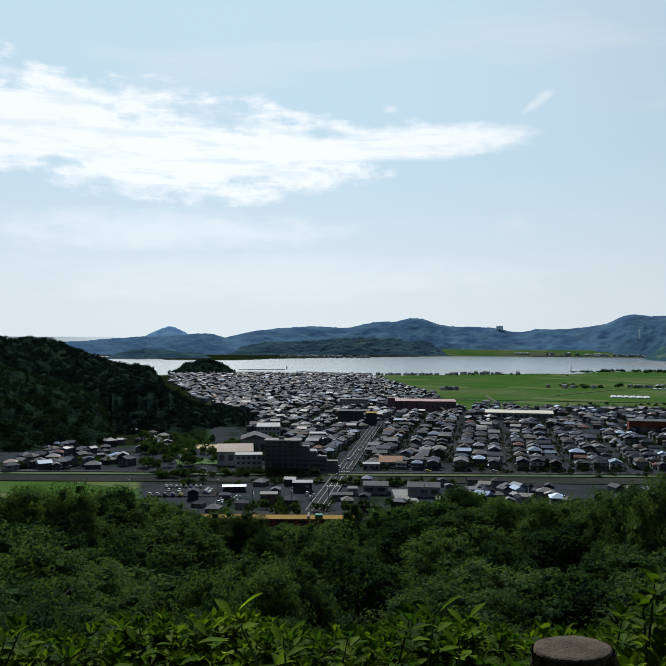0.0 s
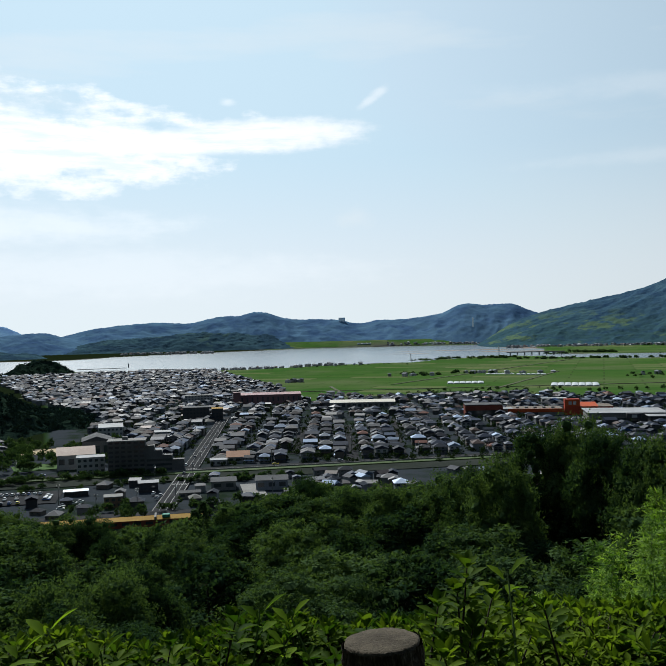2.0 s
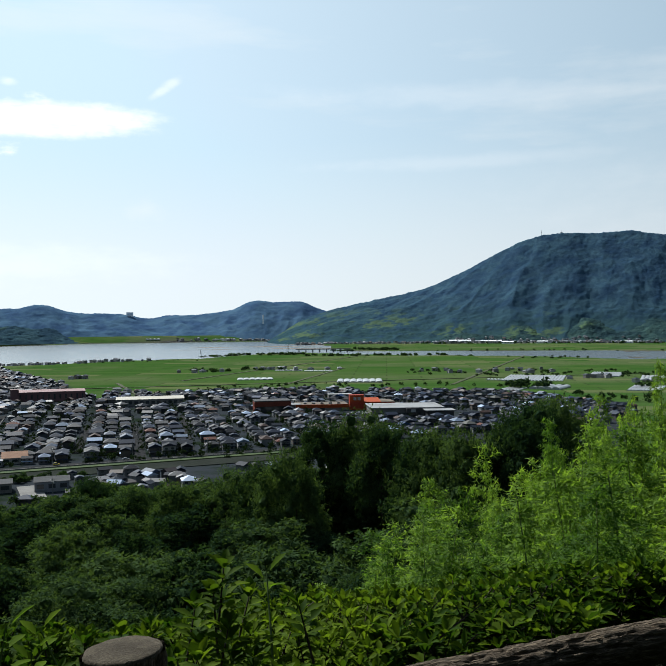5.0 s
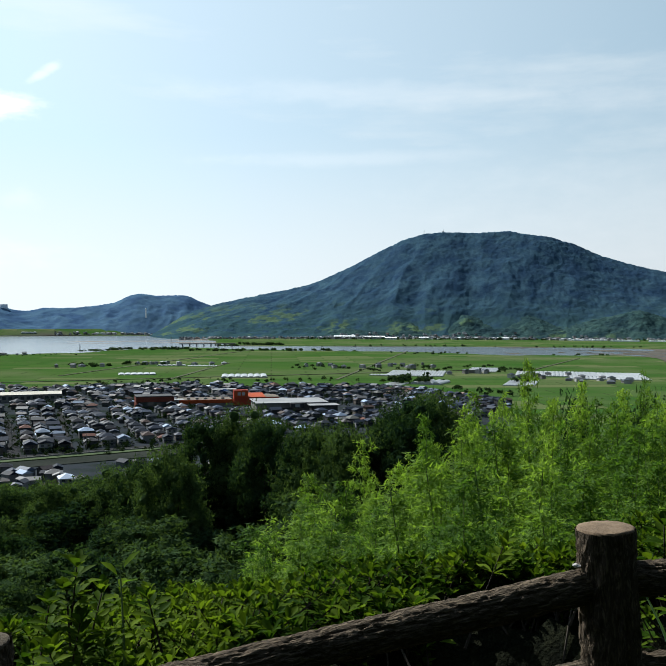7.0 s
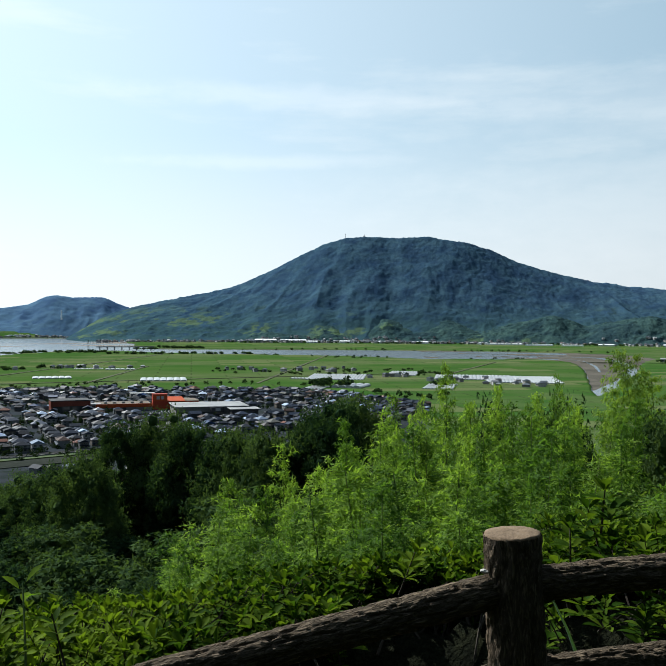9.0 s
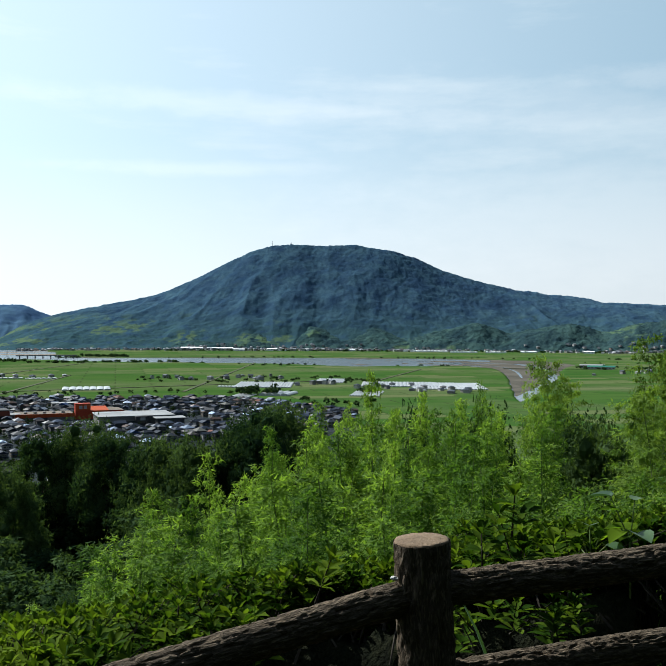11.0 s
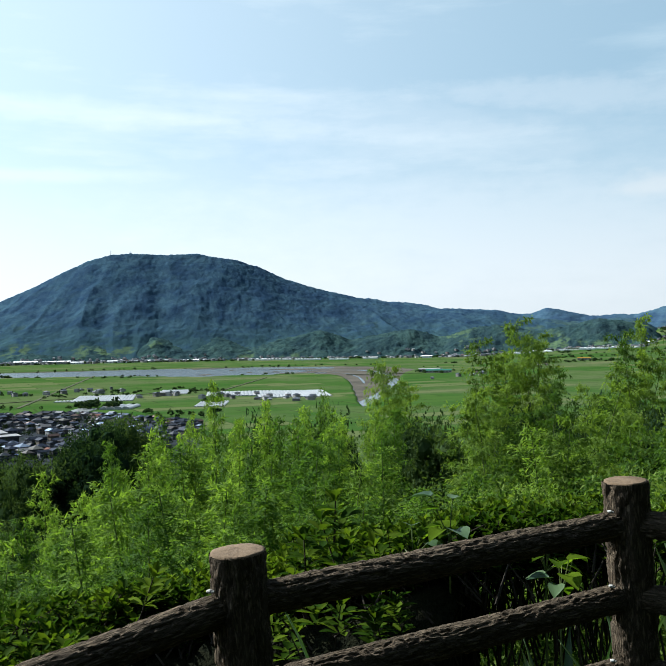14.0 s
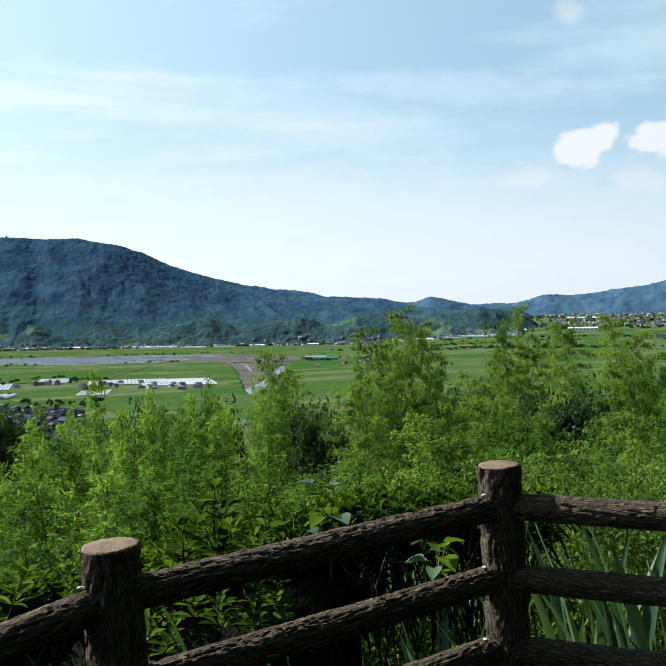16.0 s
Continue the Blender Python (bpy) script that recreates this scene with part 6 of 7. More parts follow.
def leafy_bush(seed):
    """A glossy broadleaf bush, ten units tall before scaling."""
    rng = np.random.default_rng(seed)
    bush = thing("bush", "glossy mid-green broadleaf bush among the bamboo", "bush", "bushes in the bamboo grove")
    part("trunk", trunk_mesh(rng, 6.0, 0.15, 8, 2.4), M_TRUNK, bush)
    v, f = dome_crown(rng, 3.6, 0.3, 10.0, 46, 460, 0.105, 0.55, 0.5, 0.0)
    part("crown", mesh_of("crown", v, f), M_BUSH, bush)
    return bush


def conifer(seed):
    rng = np.random.default_rng(seed)
    tree = thing("conifer", "dark pointed cedar on the slope", "tree", "trees on the slope")
    part("trunk", trunk_mesh(rng, 9.0, 0.2, 0, 1), M_TRUNK, tree)
    n = 2600
    z = 1.0 + 9.2 * rng.random(n) ** 1.3
    a = rng.uniform(0, math.tau, n)
    rr = (10.4 - z) * 0.22 * rng.uniform(0.35, 1.0, n)
    pos = np.stack([rr * np.cos(a), rr * np.sin(a), z], 1)
    ax = np.stack([np.cos(a), np.sin(a), rng.uniform(-0.6, 0.2, n)], 1)
    v, f = leaf_cards(pos, ax, np.tile([0, 0, 1.0], (n, 1)) + rng.normal(0, 0.4, (n, 3)), 0.42, 0.16)
    part("crown", mesh_of("crown", v, f), M_BROAD, tree)
    return tree


def bamboo(seed, plume=False):
    """Bamboo ten metres tall: a bending culm with rising twigs, or drooping sprays, of narrow leaves in bunches."""
    rng = np.random.default_rng(seed)
    if plume:
        plant = thing("bamboo", "tall bamboo with dense drooping green plumes", "bamboo", "bamboo grove on the slope")
    else:
        plant = thing("bamboo", "slender bright green bamboo with upright leafy tips", "bamboo", "bamboo grove on the slope")
    lean = rng.uniform(0, math.tau)
    bend = rng.uniform(0.5, 1.3) if plume else rng.uniform(0.1, 0.5)

    def culm(t):
        b = bend * max(t, 0.0) ** 2.5
        return np.array([b * math.cos(lean), b * math.sin(lean), 10 * t - 0.8])
    part("culm", bent_tube(bmesh.new(), [culm(k / 7 - (0.15 if k == 0 else 0)) for k in range(8)], [0.045 * (1 - 0.12 * k) for k in range(8)]), M_CULM, plant)
    lists = []
    twigs = 64 if plume else 74
    for k in range(twigs):
        t = 0.14 + 0.86 * ((k + rng.random()) / twigs) ** 0.9
        p = culm(t)
        a = k * 2.6 + rng.normal(0, 0.5)
        if plume:
            reach = (0.42 + 1.40 * (1 - t) ** 0.55 * min(1.0, t * 2.6)) * rng.uniform(0.65, 1.1)
            climb, sag, bunches = 0.55, 0.62, 16 + int(18 * reach)
        else:
            reach = (0.16 + 0.95 * (1 - t) ** 0.7 * min(1.0, t * 3.0)) * rng.uniform(0.5, 1.15)
            climb, sag, bunches = 1.0, 0.5, 7 + int(11 * reach)
        way = np.array([math.cos(a), math.sin(a), 0.0])
        s = rng.random(bunches) ** 0.75
        off = s * reach
        hub = p + way * off[:, None] + np.stack([np.zeros(bunches), np.zeros(bunches), climb * off - sag * off ** 2], 1) + rng.normal(0, (0.05 + 0.05 * reach) if plume else (0.05 + 0.10 * reach), (bunches, 3)) * np.array([1, 1, 0.5])
        n = bunches * 6
        pos = np.repeat(hub, 6, 0) + rng.normal(0, 0.03, (n, 3))
        ax = way * 0.8 + rng.normal(0, 0.65, (n, 3)) + np.array([0, 0, -0.55 if plume else -0.1])
        nor = np.array([0, 0, 1.0]) + way * 0.3 + rng.normal(0, 0.45, (n, 3))
        lists.append(leaf_slivers(pos, ax, nor, rng.uniform(0.08, 0.15, n) if plume else rng.uniform(0.085, 0.165, n), rng.uniform(0.026, 0.038, n) if plume else rng.uniform(0.028, 0.040, n)))
    v, f = merge(lists)
    part("foliage", mesh_of("foliage", v, f), M_PLUME if plume else M_BAMBOO, plant)
    return plant


def plant_slope():
    rng = np.random.default_rng(15)
    near_trees = [broadleaf(100 + k, 0) for k in range(3)]
    fine = [broadleaf(120 + k, 1) for k in range(4)]
    coarse = [broadleaf(200 + k, 2) for k in range(4)]
    cedar = conifer(300)
    bushes = [leafy_bush(360 + k) for k in range(2)]
    large = [landmark_tree(340 + k) for k in range(2)]
    canes = [bamboo(400 + k) for k in range(5)]
    plumes = [bamboo(420 + k, True) for k in range(4)]
    used = {}

    def put(kind, x, y, z, height, wide, turn):
        m = pose(x, y, z, rng.uniform(-3, 3), rng.uniform(-3, 3), turn) @ Matrix.Diagonal((wide, wide, height / 10, 1))
        if kind in used:
            copy_thing(kind, m @ Matrix.Diagonal([1 / v for v in kind.scale] + [1]))
        else:
            kind.matrix_basis = m
            used[kind] = True

    # bamboo grove, with a few broadleaf bushes in it
    r = 12.0
    while r < 50:
        gap = float(np.interp(r, (12, 20, 30, 50), (1.25, 1.5, 1.9, 3.0)))
        az = 17.0 + rng.uniform(0, 3)
        while az < 89:
            a = az + rng.uniform(-0.3, 0.3) * math.degrees(gap / r)
            rr = r * rng.uniform(0.96, 1.04)
            az += math.degrees(gap / r) * rng.uniform(0.8, 1.2)
            if a < float(np.interp(rr, (12, 20, 30, 50), (17, 24, 33, 44))):
                continue
            x, y = polar(a, rr)
            z = float(ground_height(x, y))
            brim = float(np.interp(a, (17, 22, 26, 31, 38.4, 42, 45, 50, 57, 58.5, 61, 64, 68, 72, 76, 89), (-18.0, -15.0, -12.2, -9.2, -6.4, -5.2, -3.9, -3.5, -3.6, -3.0, -2.4, -2.0, -1.8, -1.6, -1.4, -0.8)))
            aim = brim + float(np.interp(rr, (12, 19, 27), (-6.0, -2.0, 0.0))) + 0.4 - (rng.uniform(0, 2.7) if a < 57 else 5.0 * rng.random() ** 1.3)
            tall = EYE + rr * math.tan(radians(aim)) - z
            if tall < 1.8:
                continue
            if rng.random() < (0.94 if a < 56 or rr > 23 else 0.45):
                tallest = a > 57.5 and rr > 20
                if tallest and value_noise(x / 4.2, y / 4.2, 66) < 0.15:
                    continue
                put(plumes[int(rng.integers(4))] if tallest else canes[int(rng.integers(5))], x, y, z, tall * (1.055 if tallest else 1.035), rng.uniform(0.85, 1.25) * float(np.clip(tall / 8, 0.6, 1.25)), rng.uniform(0, 360))
            else:
                put(bushes[int(rng.integers(2))], x, y, z, tall * 0.82, 0.125 * tall, rng.uniform(0, 360))
        r += 0.9 * gap
    for a, rr, top, wide in ((62, 11, -10.5, 0.42), (65.5, 12, -8.8, 0.55), (69, 11.5, -8.2, 0.6), (72.5, 12.5, -6.6, 0.65), (76, 12, -6.4, 0.65), (79.5, 12.5, -6.0, 0.65), (83, 12, -6.0, 0.6), (58, 11.5, -11.5, 0.4), (52, 12, -12.0, 0.4)):
        x, y = polar(a, rr)
        z = float(ground_height(x, y))
        put(bushes[int(rng.integers(2))], x, y, z, EYE + rr * math.tan(radians(top)) - z, wide, rng.uniform(0, 360))
    for a, rr, top, wide in ((58.6, 42, -4.9, 0.75), (61.3, 40, -4.6, 0.8), (65.6, 44, -4.4, 0.9), (69.6, 42, -3.8, 0.85), (71.2, 46, -3.9, 0.9), (75.6, 40, -3.5, 0.9), (77.5, 44, -3.8, 1.0), (80.6, 40, -3.5, 1.0), (84.0, 42, -2.8, 1.0), (52.4, 40, -4.6, 0.7), (48.9, 38, -5.0, 0.7)):
        x, y = polar(a, rr)
        z = float(ground_height(x, y))
        put(large[int(rng.integers(2))], x, y, z, (EYE + rr * math.tan(radians(top)) - z) * 1.04, wide, rng.uniform(0, 360))
    # broadleaf wood on the slope
    woods, count = [], 0
    r = 24.0
    while r < 375:
        gap = float(np.interp(r, (24, 40, 80, 200, 370), (5.2, 6.6, 9.0, 12.5, 15.0)))
        az = -25.0 + rng.uniform(0, 3)
        while az < 60:
            a = az + rng.uniform(-0.35, 0.35) * math.degrees(gap / r)
            rr = r * rng.uniform(0.93, 1.07)
            az += math.degrees(gap / r) * rng.uniform(0.8, 1.2)
            if a > float(np.interp(rr, (12, 20, 30, 50, 75, 130), (17, 24, 33, 44, 56, 56))):
                continue
            x, y = polar(a, rr)
            z = float(ground_height(x, y))
            edge = float(np.interp(a, *CANOPY))
            aim = edge if rr > 120 else edge + (float(np.interp(rr, (24, 40, 70, 120), (-18.5, -17.0, -13.8, edge))) - edge) * float(np.clip((a + 30) / 30 if a < 0 else (42 - a) / 16, 0.25, 1))
            aim = min(aim - (rng.uniform(0, 1.2) if rr > 120 else 4.5 * rng.random() ** 1.5), edge)
            tall = min(EYE + rr * math.tan(radians(aim)) - z, rng.uniform(7.0, 17.0))
            if tall < 2.5:
                continue
            wide = float(np.clip(0.125 * tall * rng.uniform(0.75, 1.25), 0.7, 1.9))
            if rr < 44:
                put(near_trees[int(rng.integers(3))], x, y, z, tall, wide, rng.uniform(0, 360))
            elif rr < 66:
                put(fine[int(rng.integers(4))], x, y, z, tall, wide, rng.uniform(0, 360))
            elif rr < 150 and count < 200:
                put(coarse[int(rng.integers(4))], x, y, z, tall, wide, rng.uniform(0, 360))
                count += 1
            else:
                woods.append((x, y, z, tall))
        r += 0.82 * gap
    # single trees that stand out
    for a, rr, top in ((1.3, 150, -11.1), (1.0, 140, -11.6)):
        x, y = polar(a, rr)
        z = float(ground_height(x, y)) - 1
        put(cedar, x, y, z, EYE + rr * math.tan(radians(top)) - z, 1.5, 40)
    for a, rr, top, wide in ((23.8, 120, -6.2, 1.25), (26.2, 118, -5.8, 1.4), (28.0, 112, -6.3, 1.3), (38.6, 95, -4.6, 1.5), (37.2, 90, -5.2, 1.3), (30.5, 100, -6.9, 1.3), (34, 90, -6.7, 1.2), (21.6, 100, -8.2, 1.2), (8.7, 150, -9.6, 1.2), (14.3, 120, -10.0, 1.2), (-17, 120, -9.3, 1.2), (19.6, 108, -8.9, 1.3), (17.6, 118, -9.6, 1.2), (11.6, 135, -10.3, 1.2), (6.1, 140, -10.7, 1.2), (3.4, 150, -11.3, 1.1), (-10.6, 150, -10.7, 1.2), (-13.8, 140, -9.5, 1.2), (-20.2, 125, -9.1, 1.3), (31.5, 98, -6.9, 1.2), (36.3, 92, -5.9, 1.2), (-5.6, 150, -11.5, 1.15), (-7.4, 150, -11.4, 1.2), (-9.0, 150, -11.3, 1.1), (-5.0, 64, -14.7, 0.95), (-2.4, 68, -14.4, 0.95), (-8.0, 62, -14.6, 0.9)):
        x, y = polar(a, rr)
        z = float(ground_height(x, y))
        z = max(z, EYE + rr * math.tan(radians(top)) - 20)
        put(large[int(rng.integers(2))], x, y, z - 1, (EYE + rr * math.tan(radians(top)) - z + 1) * 1.06, wide * 1.15, rng.uniform(0, 360))
    for a, rr, top in ((45.75, 26, -2.3), (54.9, 45, -2.9), (63.5, 46, -1.4), (64.3, 48, -2.2), (65.2, 46, -2.1), (67.5, 45, -0.1), (67.2, 43, -1.0), (68.4, 46, -1.1), (71.5, 50, -1.9), (73.2, 52, 0.0), (73.6, 50, -0.9), (74.6, 51, -1.2), (58.8, 44, -3.0), (77.2, 52, -0.9), (78.7, 50, -1.6), (48.2, 30, -3.6), (42.3, 27, -4.4), (39.5, 26, -5.6), (51, 38, -3.4), (80.7, 48, -0.6), (83, 48, -0.8)):
        x, y = polar(a, rr)
        z = float(ground_height(x, y))
        put(plumes[int(rng.integers(4))] if a > 54 else canes[int(rng.integers(5))], x, y, z, (EYE + rr * math.tan(radians(top)) - z) * (1.13 if a > 54 else 1.07), 1.6 if a > 54 else 1.0, rng.uniform(0, 360))
    lists = []
    for x, y, z, tall in woods:
        v, f = dome_crown(rng, max(3.2, tall * 0.46) * rng.uniform(0.85, 1.25), tall * 0.1, tall, 16, 42, 0.85, 0.65)
        lists.append((v + np.array([x, y, z]), f))
    v, f = merge(lists)
    solid("woodland", mesh_of("woodland", v, f), M_BROAD, "dense dark broadleaf woodland on the lower slope", "woodland", "stuff")


plant_slope()


def clump_stuff(name, spots, mat, label, per=46):
    """Many small leafy masses as one body: x, y, radius, height."""
    rng = np.random.default_rng(len(spots))
    lists = []
    for x, y, rad, h in spots:
        z = float(ground_height(x, y))
        near = math.hypot(x, y) < 900
        if name == "field_trees":
            v, f = dome_crown(rng, rad * 1.1, 0.0, h, 12, 26, 0.30 * rad, 0.8) if near else dome_crown(rng, rad * 1.15, -0.2 * h, h, 9, 12, 0.34 * rad, 0.8, 0.4, 0.8)
        else:
            v, f = clumpy_crown(rng, rad, 0.0, h, 7, (per * 2 if near else per) // 7, (0.34 if near else 0.42) * rad, 0.8)
        lists.append((v + np.array([x, y, z]), f))
    v, f = merge(lists)
    solid(name, mesh_of(name, v, f), mat, label, "trees", "stuff")


def scatter_green():
    rng = np.random.default_rng(31)
    spots = []
    for _ in range(3000):
        a, r = rng.uniform(-5.5, 42), 560 * math.exp(rng.uniform(0, 0.75))
        if in_town(a, r) and not any(math.hypot(polar(a, r)[0] - bx, polar(a, r)[1] - by) < br for bx, by, br in BIG_SITES):
            x, y = polar(a, r)
            d = (ROAD_B - ROAD_A).normalized()
            if abs((x - ROAD_A.x) * d.y - (y - ROAD_A.y) * d.x) > 8:
                spots.append((x, y, rng.uniform(1.2, 3.0), rng.uniform(2, 5) if rng.random() < 0.6 else rng.uniform(5, 8)))
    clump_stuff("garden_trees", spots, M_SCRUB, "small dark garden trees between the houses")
    spots = []
    for a0, a1, r0, r1, n, rad, h in ((-9.5, -4.0, 590, 720, 60, 3.5, 8), (-12.5, -9, 560, 760, 60, 4, 9), (-10, 8, 503, 516, 50, 2.5, 4), (-12, -1, 536, 546, 60, 2.5, 5), (-21, -14, 590, 620, 24, 3, 6), (-9, 10, 405, 440, 50, 3, 7),
                                      (3, 16, 2030, 2120, 40, 2.5, 3), (15.5, 22.5, 2330, 2420, 70, 6, 7), (22.5, 34, 2240, 2290, 60, 6, 6), (24.3, 29, 2700, 2760, 60, 7, 9), (36, 50, 2060, 2150, 40, 4, 4), (36, 38.5, 1130, 1180, 10, 8, 13), (44, 45, 1180, 1190, 5, 6, 9),
                                      (31, 56, 2620, 2680, 60, 4, 4), (30, 50, 3380, 3460, 90, 6, 8), (50, 73, 3400, 3520, 110, 6, 9), (58, 63, 2010, 2080, 24, 5, 8), (15, 21, 1560, 1640, 26, 5, 6), (29, 46, 1380, 1560, 60, 4, 5), (16, 40, 1150, 1200, 40, 3, 5), (40, 45, 960, 1050, 20, 4, 6), (73, 84, 3600, 4300, 160, 9, 10), (60, 72, 2700, 2760, 60, 5, 5), (58.5, 84, 2380, 2400, 40, 4, 5), (62, 84, 2950, 2970, 50, 4, 5), (58, 64, 3480, 3640, 60, 6, 9), (64, 73, 3720, 3760, 60, 6, 10), (66, 84, 2380, 2440, 70, 6, 8), (74, 86, 3500, 4450, 120, 8, 9), (66, 84, 3150, 3250, 50, 7, 8)):
        for _ in range(n):
            a, r = rng.uniform(a0, a1), rng.uniform(r0, r1)
            x, y = polar(a, r)
            spots.append((x, y, rad * rng.uniform(0.5, 1.2), h * rng.uniform(0.5, 1.2)))
    clump_stuff("field_trees", spots, M_BROAD, "dark hedgerow trees along roads, canal and shore", 45)


scatter_green()


def cover_hills():
    """Round crowns standing on the near wooded hills."""
    rng = np.random.default_rng(77)
    bpy.context.view_layer.update()
    dark, pale = [], []
    for names, n, box_ in ((("hill_west", "hill_spur", "hill_toe"), 5200, (-28, -4.6, 680, 1400)), (("islet",), 260, (-11.2, -6.3, 1970, 2180))):
        for _ in range(n):
            x, y = polar(rng.uniform(box_[0], box_[1]), rng.uniform(box_[2], box_[3]))
            best, host = 3.0, None
            for k in names:
                hit, place, normal, _i = bpy.data.objects[k].ray_cast(Vector((x, y, 400)), Vector((0, 0, -1)))
                if hit and place.z > best:
                    best, host = place.z, k
            if host is None:
                continue
            rad = rng.uniform(2.6, 5.2)
            v, f = dome_crown(rng, rad, -rad * 0.7, rad * 0.9, 6, 15, rad * 0.36, 0.75, 0.3, 0.0)
            (pale if host == "hill_spur" else dark).append((v + np.array([x, y, best]), f))
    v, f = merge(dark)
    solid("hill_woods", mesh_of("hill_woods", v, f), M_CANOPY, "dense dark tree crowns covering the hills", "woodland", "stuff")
    v, f = merge(pale)
    solid("spur_woods", mesh_of("spur_woods", v, f), M_SPUR, "lighter green tree crowns covering the near spur", "woodland", "stuff")


cover_hills()

# ---------------------------------------------------------------- fence
POSTS = [Vector((-0.86, 1.08, -0.70)), Vector((0.478, 1.700, -0.612)), Vector((1.785, 1.125, -0.412)), Vector((2.850, 0.535, -0.340)), Vector((3.010, -0.62, -0.34))]
RAIL_DROP = (0.132, 0.352, 0.572)


def bark_tube(a, b, radius, around, along, depth, seed, stretch=0.16):
    """A round log from a to b with cracked bark relief running along it."""
    a, b = Vector(a), Vector(b)
    d = b - a
    q = d.to_track_quat("Z", "Y")
    n = d.length
    T, S = np.meshgrid(np.linspace(0, math.tau, around, endpoint=False), np.linspace(0, 1, along), indexing="ij")
    cx, cy = np.cos(T), np.sin(T)
    u, w = (cx + 0.7 * cy) / radius * 0.03, (cy - 0.4 * cx) / radius * 0.03
    zz = S * n
    warp = 0.35 * value_noise(T * 3 + 2, zz * 18, seed + 3)
    k = radius / 0.06
    wrap = 1 - ease(T, math.tau - 0.7, math.tau)
    crack = np.abs(value_noise(T * 3.2 + warp * 2.0, zz * 13, seed)) * 0.5 + np.abs(value_noise(T * 6.5 + warp * 3.0, zz * 30, seed + 1)) * 0.5
    crack = crack + np.abs(value_noise(T * 9.5 + warp * 3.0, zz * 20, seed + 6)) * 0.25
    crack = crack * wrap + 0.25 * (1 - wrap)
    rough = value_noise(T * 11, zz * 75, seed + 2) * 0.22 * wrap
    R = radius * (1 + depth * (np.clip(crack * 2.2, 0, 1) - 0.75 + rough) + 0.03 * value_noise(T * 1.5, zz * 4, seed + 4))
    pts = np.stack([R * cx, R * cy, zz], -1).reshape(-1, 3)
    grain = pts * np.array([1, 1, 0.28]) + np.array([seed * 0.37, 0, 0])
    m = np.array(q.to_matrix())
    pts = pts @ m.T + np.array(a)
    i, j = np.meshgrid(np.arange(around), np.arange(along - 1), indexing="ij")
    k = (i + 1) % around
    f = np.stack([i * along + j, k * along + j, k * along + j + 1, i * along + j + 1], -1).reshape(-1, 4)
    return pts, f, grain


def log_part(name, log, parent):
    v, f, grain = log
    me = mesh_of(name, v, f, M_BARK, True)
    me.attributes.new("log", "FLOAT_VECTOR", "POINT").data.foreach_set("vector", grain.astype(np.float32).ravel())
    return part(name, me, M_BARK, parent)


def build_fence():
    fence = thing("fence", "concrete fence cast as dark bark-covered logs", "fence", at=pose(0, 0, EYE))
    lean = Vector((-0.045, 0.028, 1)).normalized()
    for k, p in enumerate(POSTS):
        foot = p - lean * 1.25
        girth = (0.072, 0.0775, 0.067, 0.064, 0.064)[k]
        post = log_part("post", bark_tube(foot, p - lean * 0.006, girth, 90, 150, 0.20, 10 + k), fence)
        # sawn top with a worn rim
        q = lean.to_track_quat("Z", "Y")
        vs, fs = [tuple(p + lean * 0.001)], []
        rings = ((0.2, 0.001), (0.45, 0.0005), (0.7, -0.0005), (0.88, -0.002), (0.96, -0.003), (0.985, -0.009))
        n = 48
        for s, z in rings:
            for i in range(n):
                t = i * math.tau / n
                wob = 1 + 0.025 * float(value_noise(t * 3, k + s * 2, 4))
                vs.append(tuple(p + q @ Vector((girth * 1.005 * s * wob * math.cos(t), girth * 1.005 * s * wob * math.sin(t), z + 0.0016 * float(value_noise(t * 6 * s, s * 9, k))))))
        fs += [(0, 1 + i, 1 + (i + 1) % n) for i in range(n)]
        for g in range(len(rings) - 1):
            o = 1 + g * n
            fs += [(o + i, o + n + i, o + n + (i + 1) % n, o + (i + 1) % n) for i in range(n)]
        part("cut_top", mesh_of("cut_top", vs, fs, None, True), M_CUTMOSS if k < 2 else M_CUT, post, "pale sawn log end")
    for k in range(len(POSTS) - 1):
        a, b = POSTS[k], POSTS[k + 1]
        for j, drop in enumerate(RAIL_DROP):
            p, q = a + Vector((0, 0, -drop - (0.055 if k == 1 else 0))), b + Vector((0, 0, -drop))
            d = (q - p).normalized()
            log_part("rail", bark_tube(p + d * 0.04, q - d * 0.04, 0.0395, 84, 380, 0.25, 40 + 7 * k + j), fence)
    for k, j in ((2, 0), (3, 0), (3, 1), (3, 2)):
        p = POSTS[k] + Vector((-0.074, 0.02, -RAIL_DROP[j] + 0.044))
        bm = bmesh.new()
        bmesh.ops.create_icosphere(bm, subdivisions=2, radius=0.010)
        for v in bm.verts:
            v.co *= 1 + 0.5 * noise.noise(v.co * 90)
            v.co.z *= 0.5
            v.co += p
        part("lichen", bm, M_LICHEN, fence, "pale mortar and lichen at the joint")


build_fence()

# ---------------------------------------------------------------- hedge and weeds beyond the fence
HEDGE_TOP = ((-34, 0, 8, 14, 18, 24, 30, 40, 50, 60, 70, 80), (-18.2, -18.6, -18.4, -18.0, -17.7, -17.2, -16.6, -15.1, -13.8, -11.9, -10.3, -9.8))
HEDGE_NEAR = ((-34, 15, 30, 45, 60, 70, 80), (2.25, 2.35, 2.45, 2.55, 2.75, 3.2, 3.5))


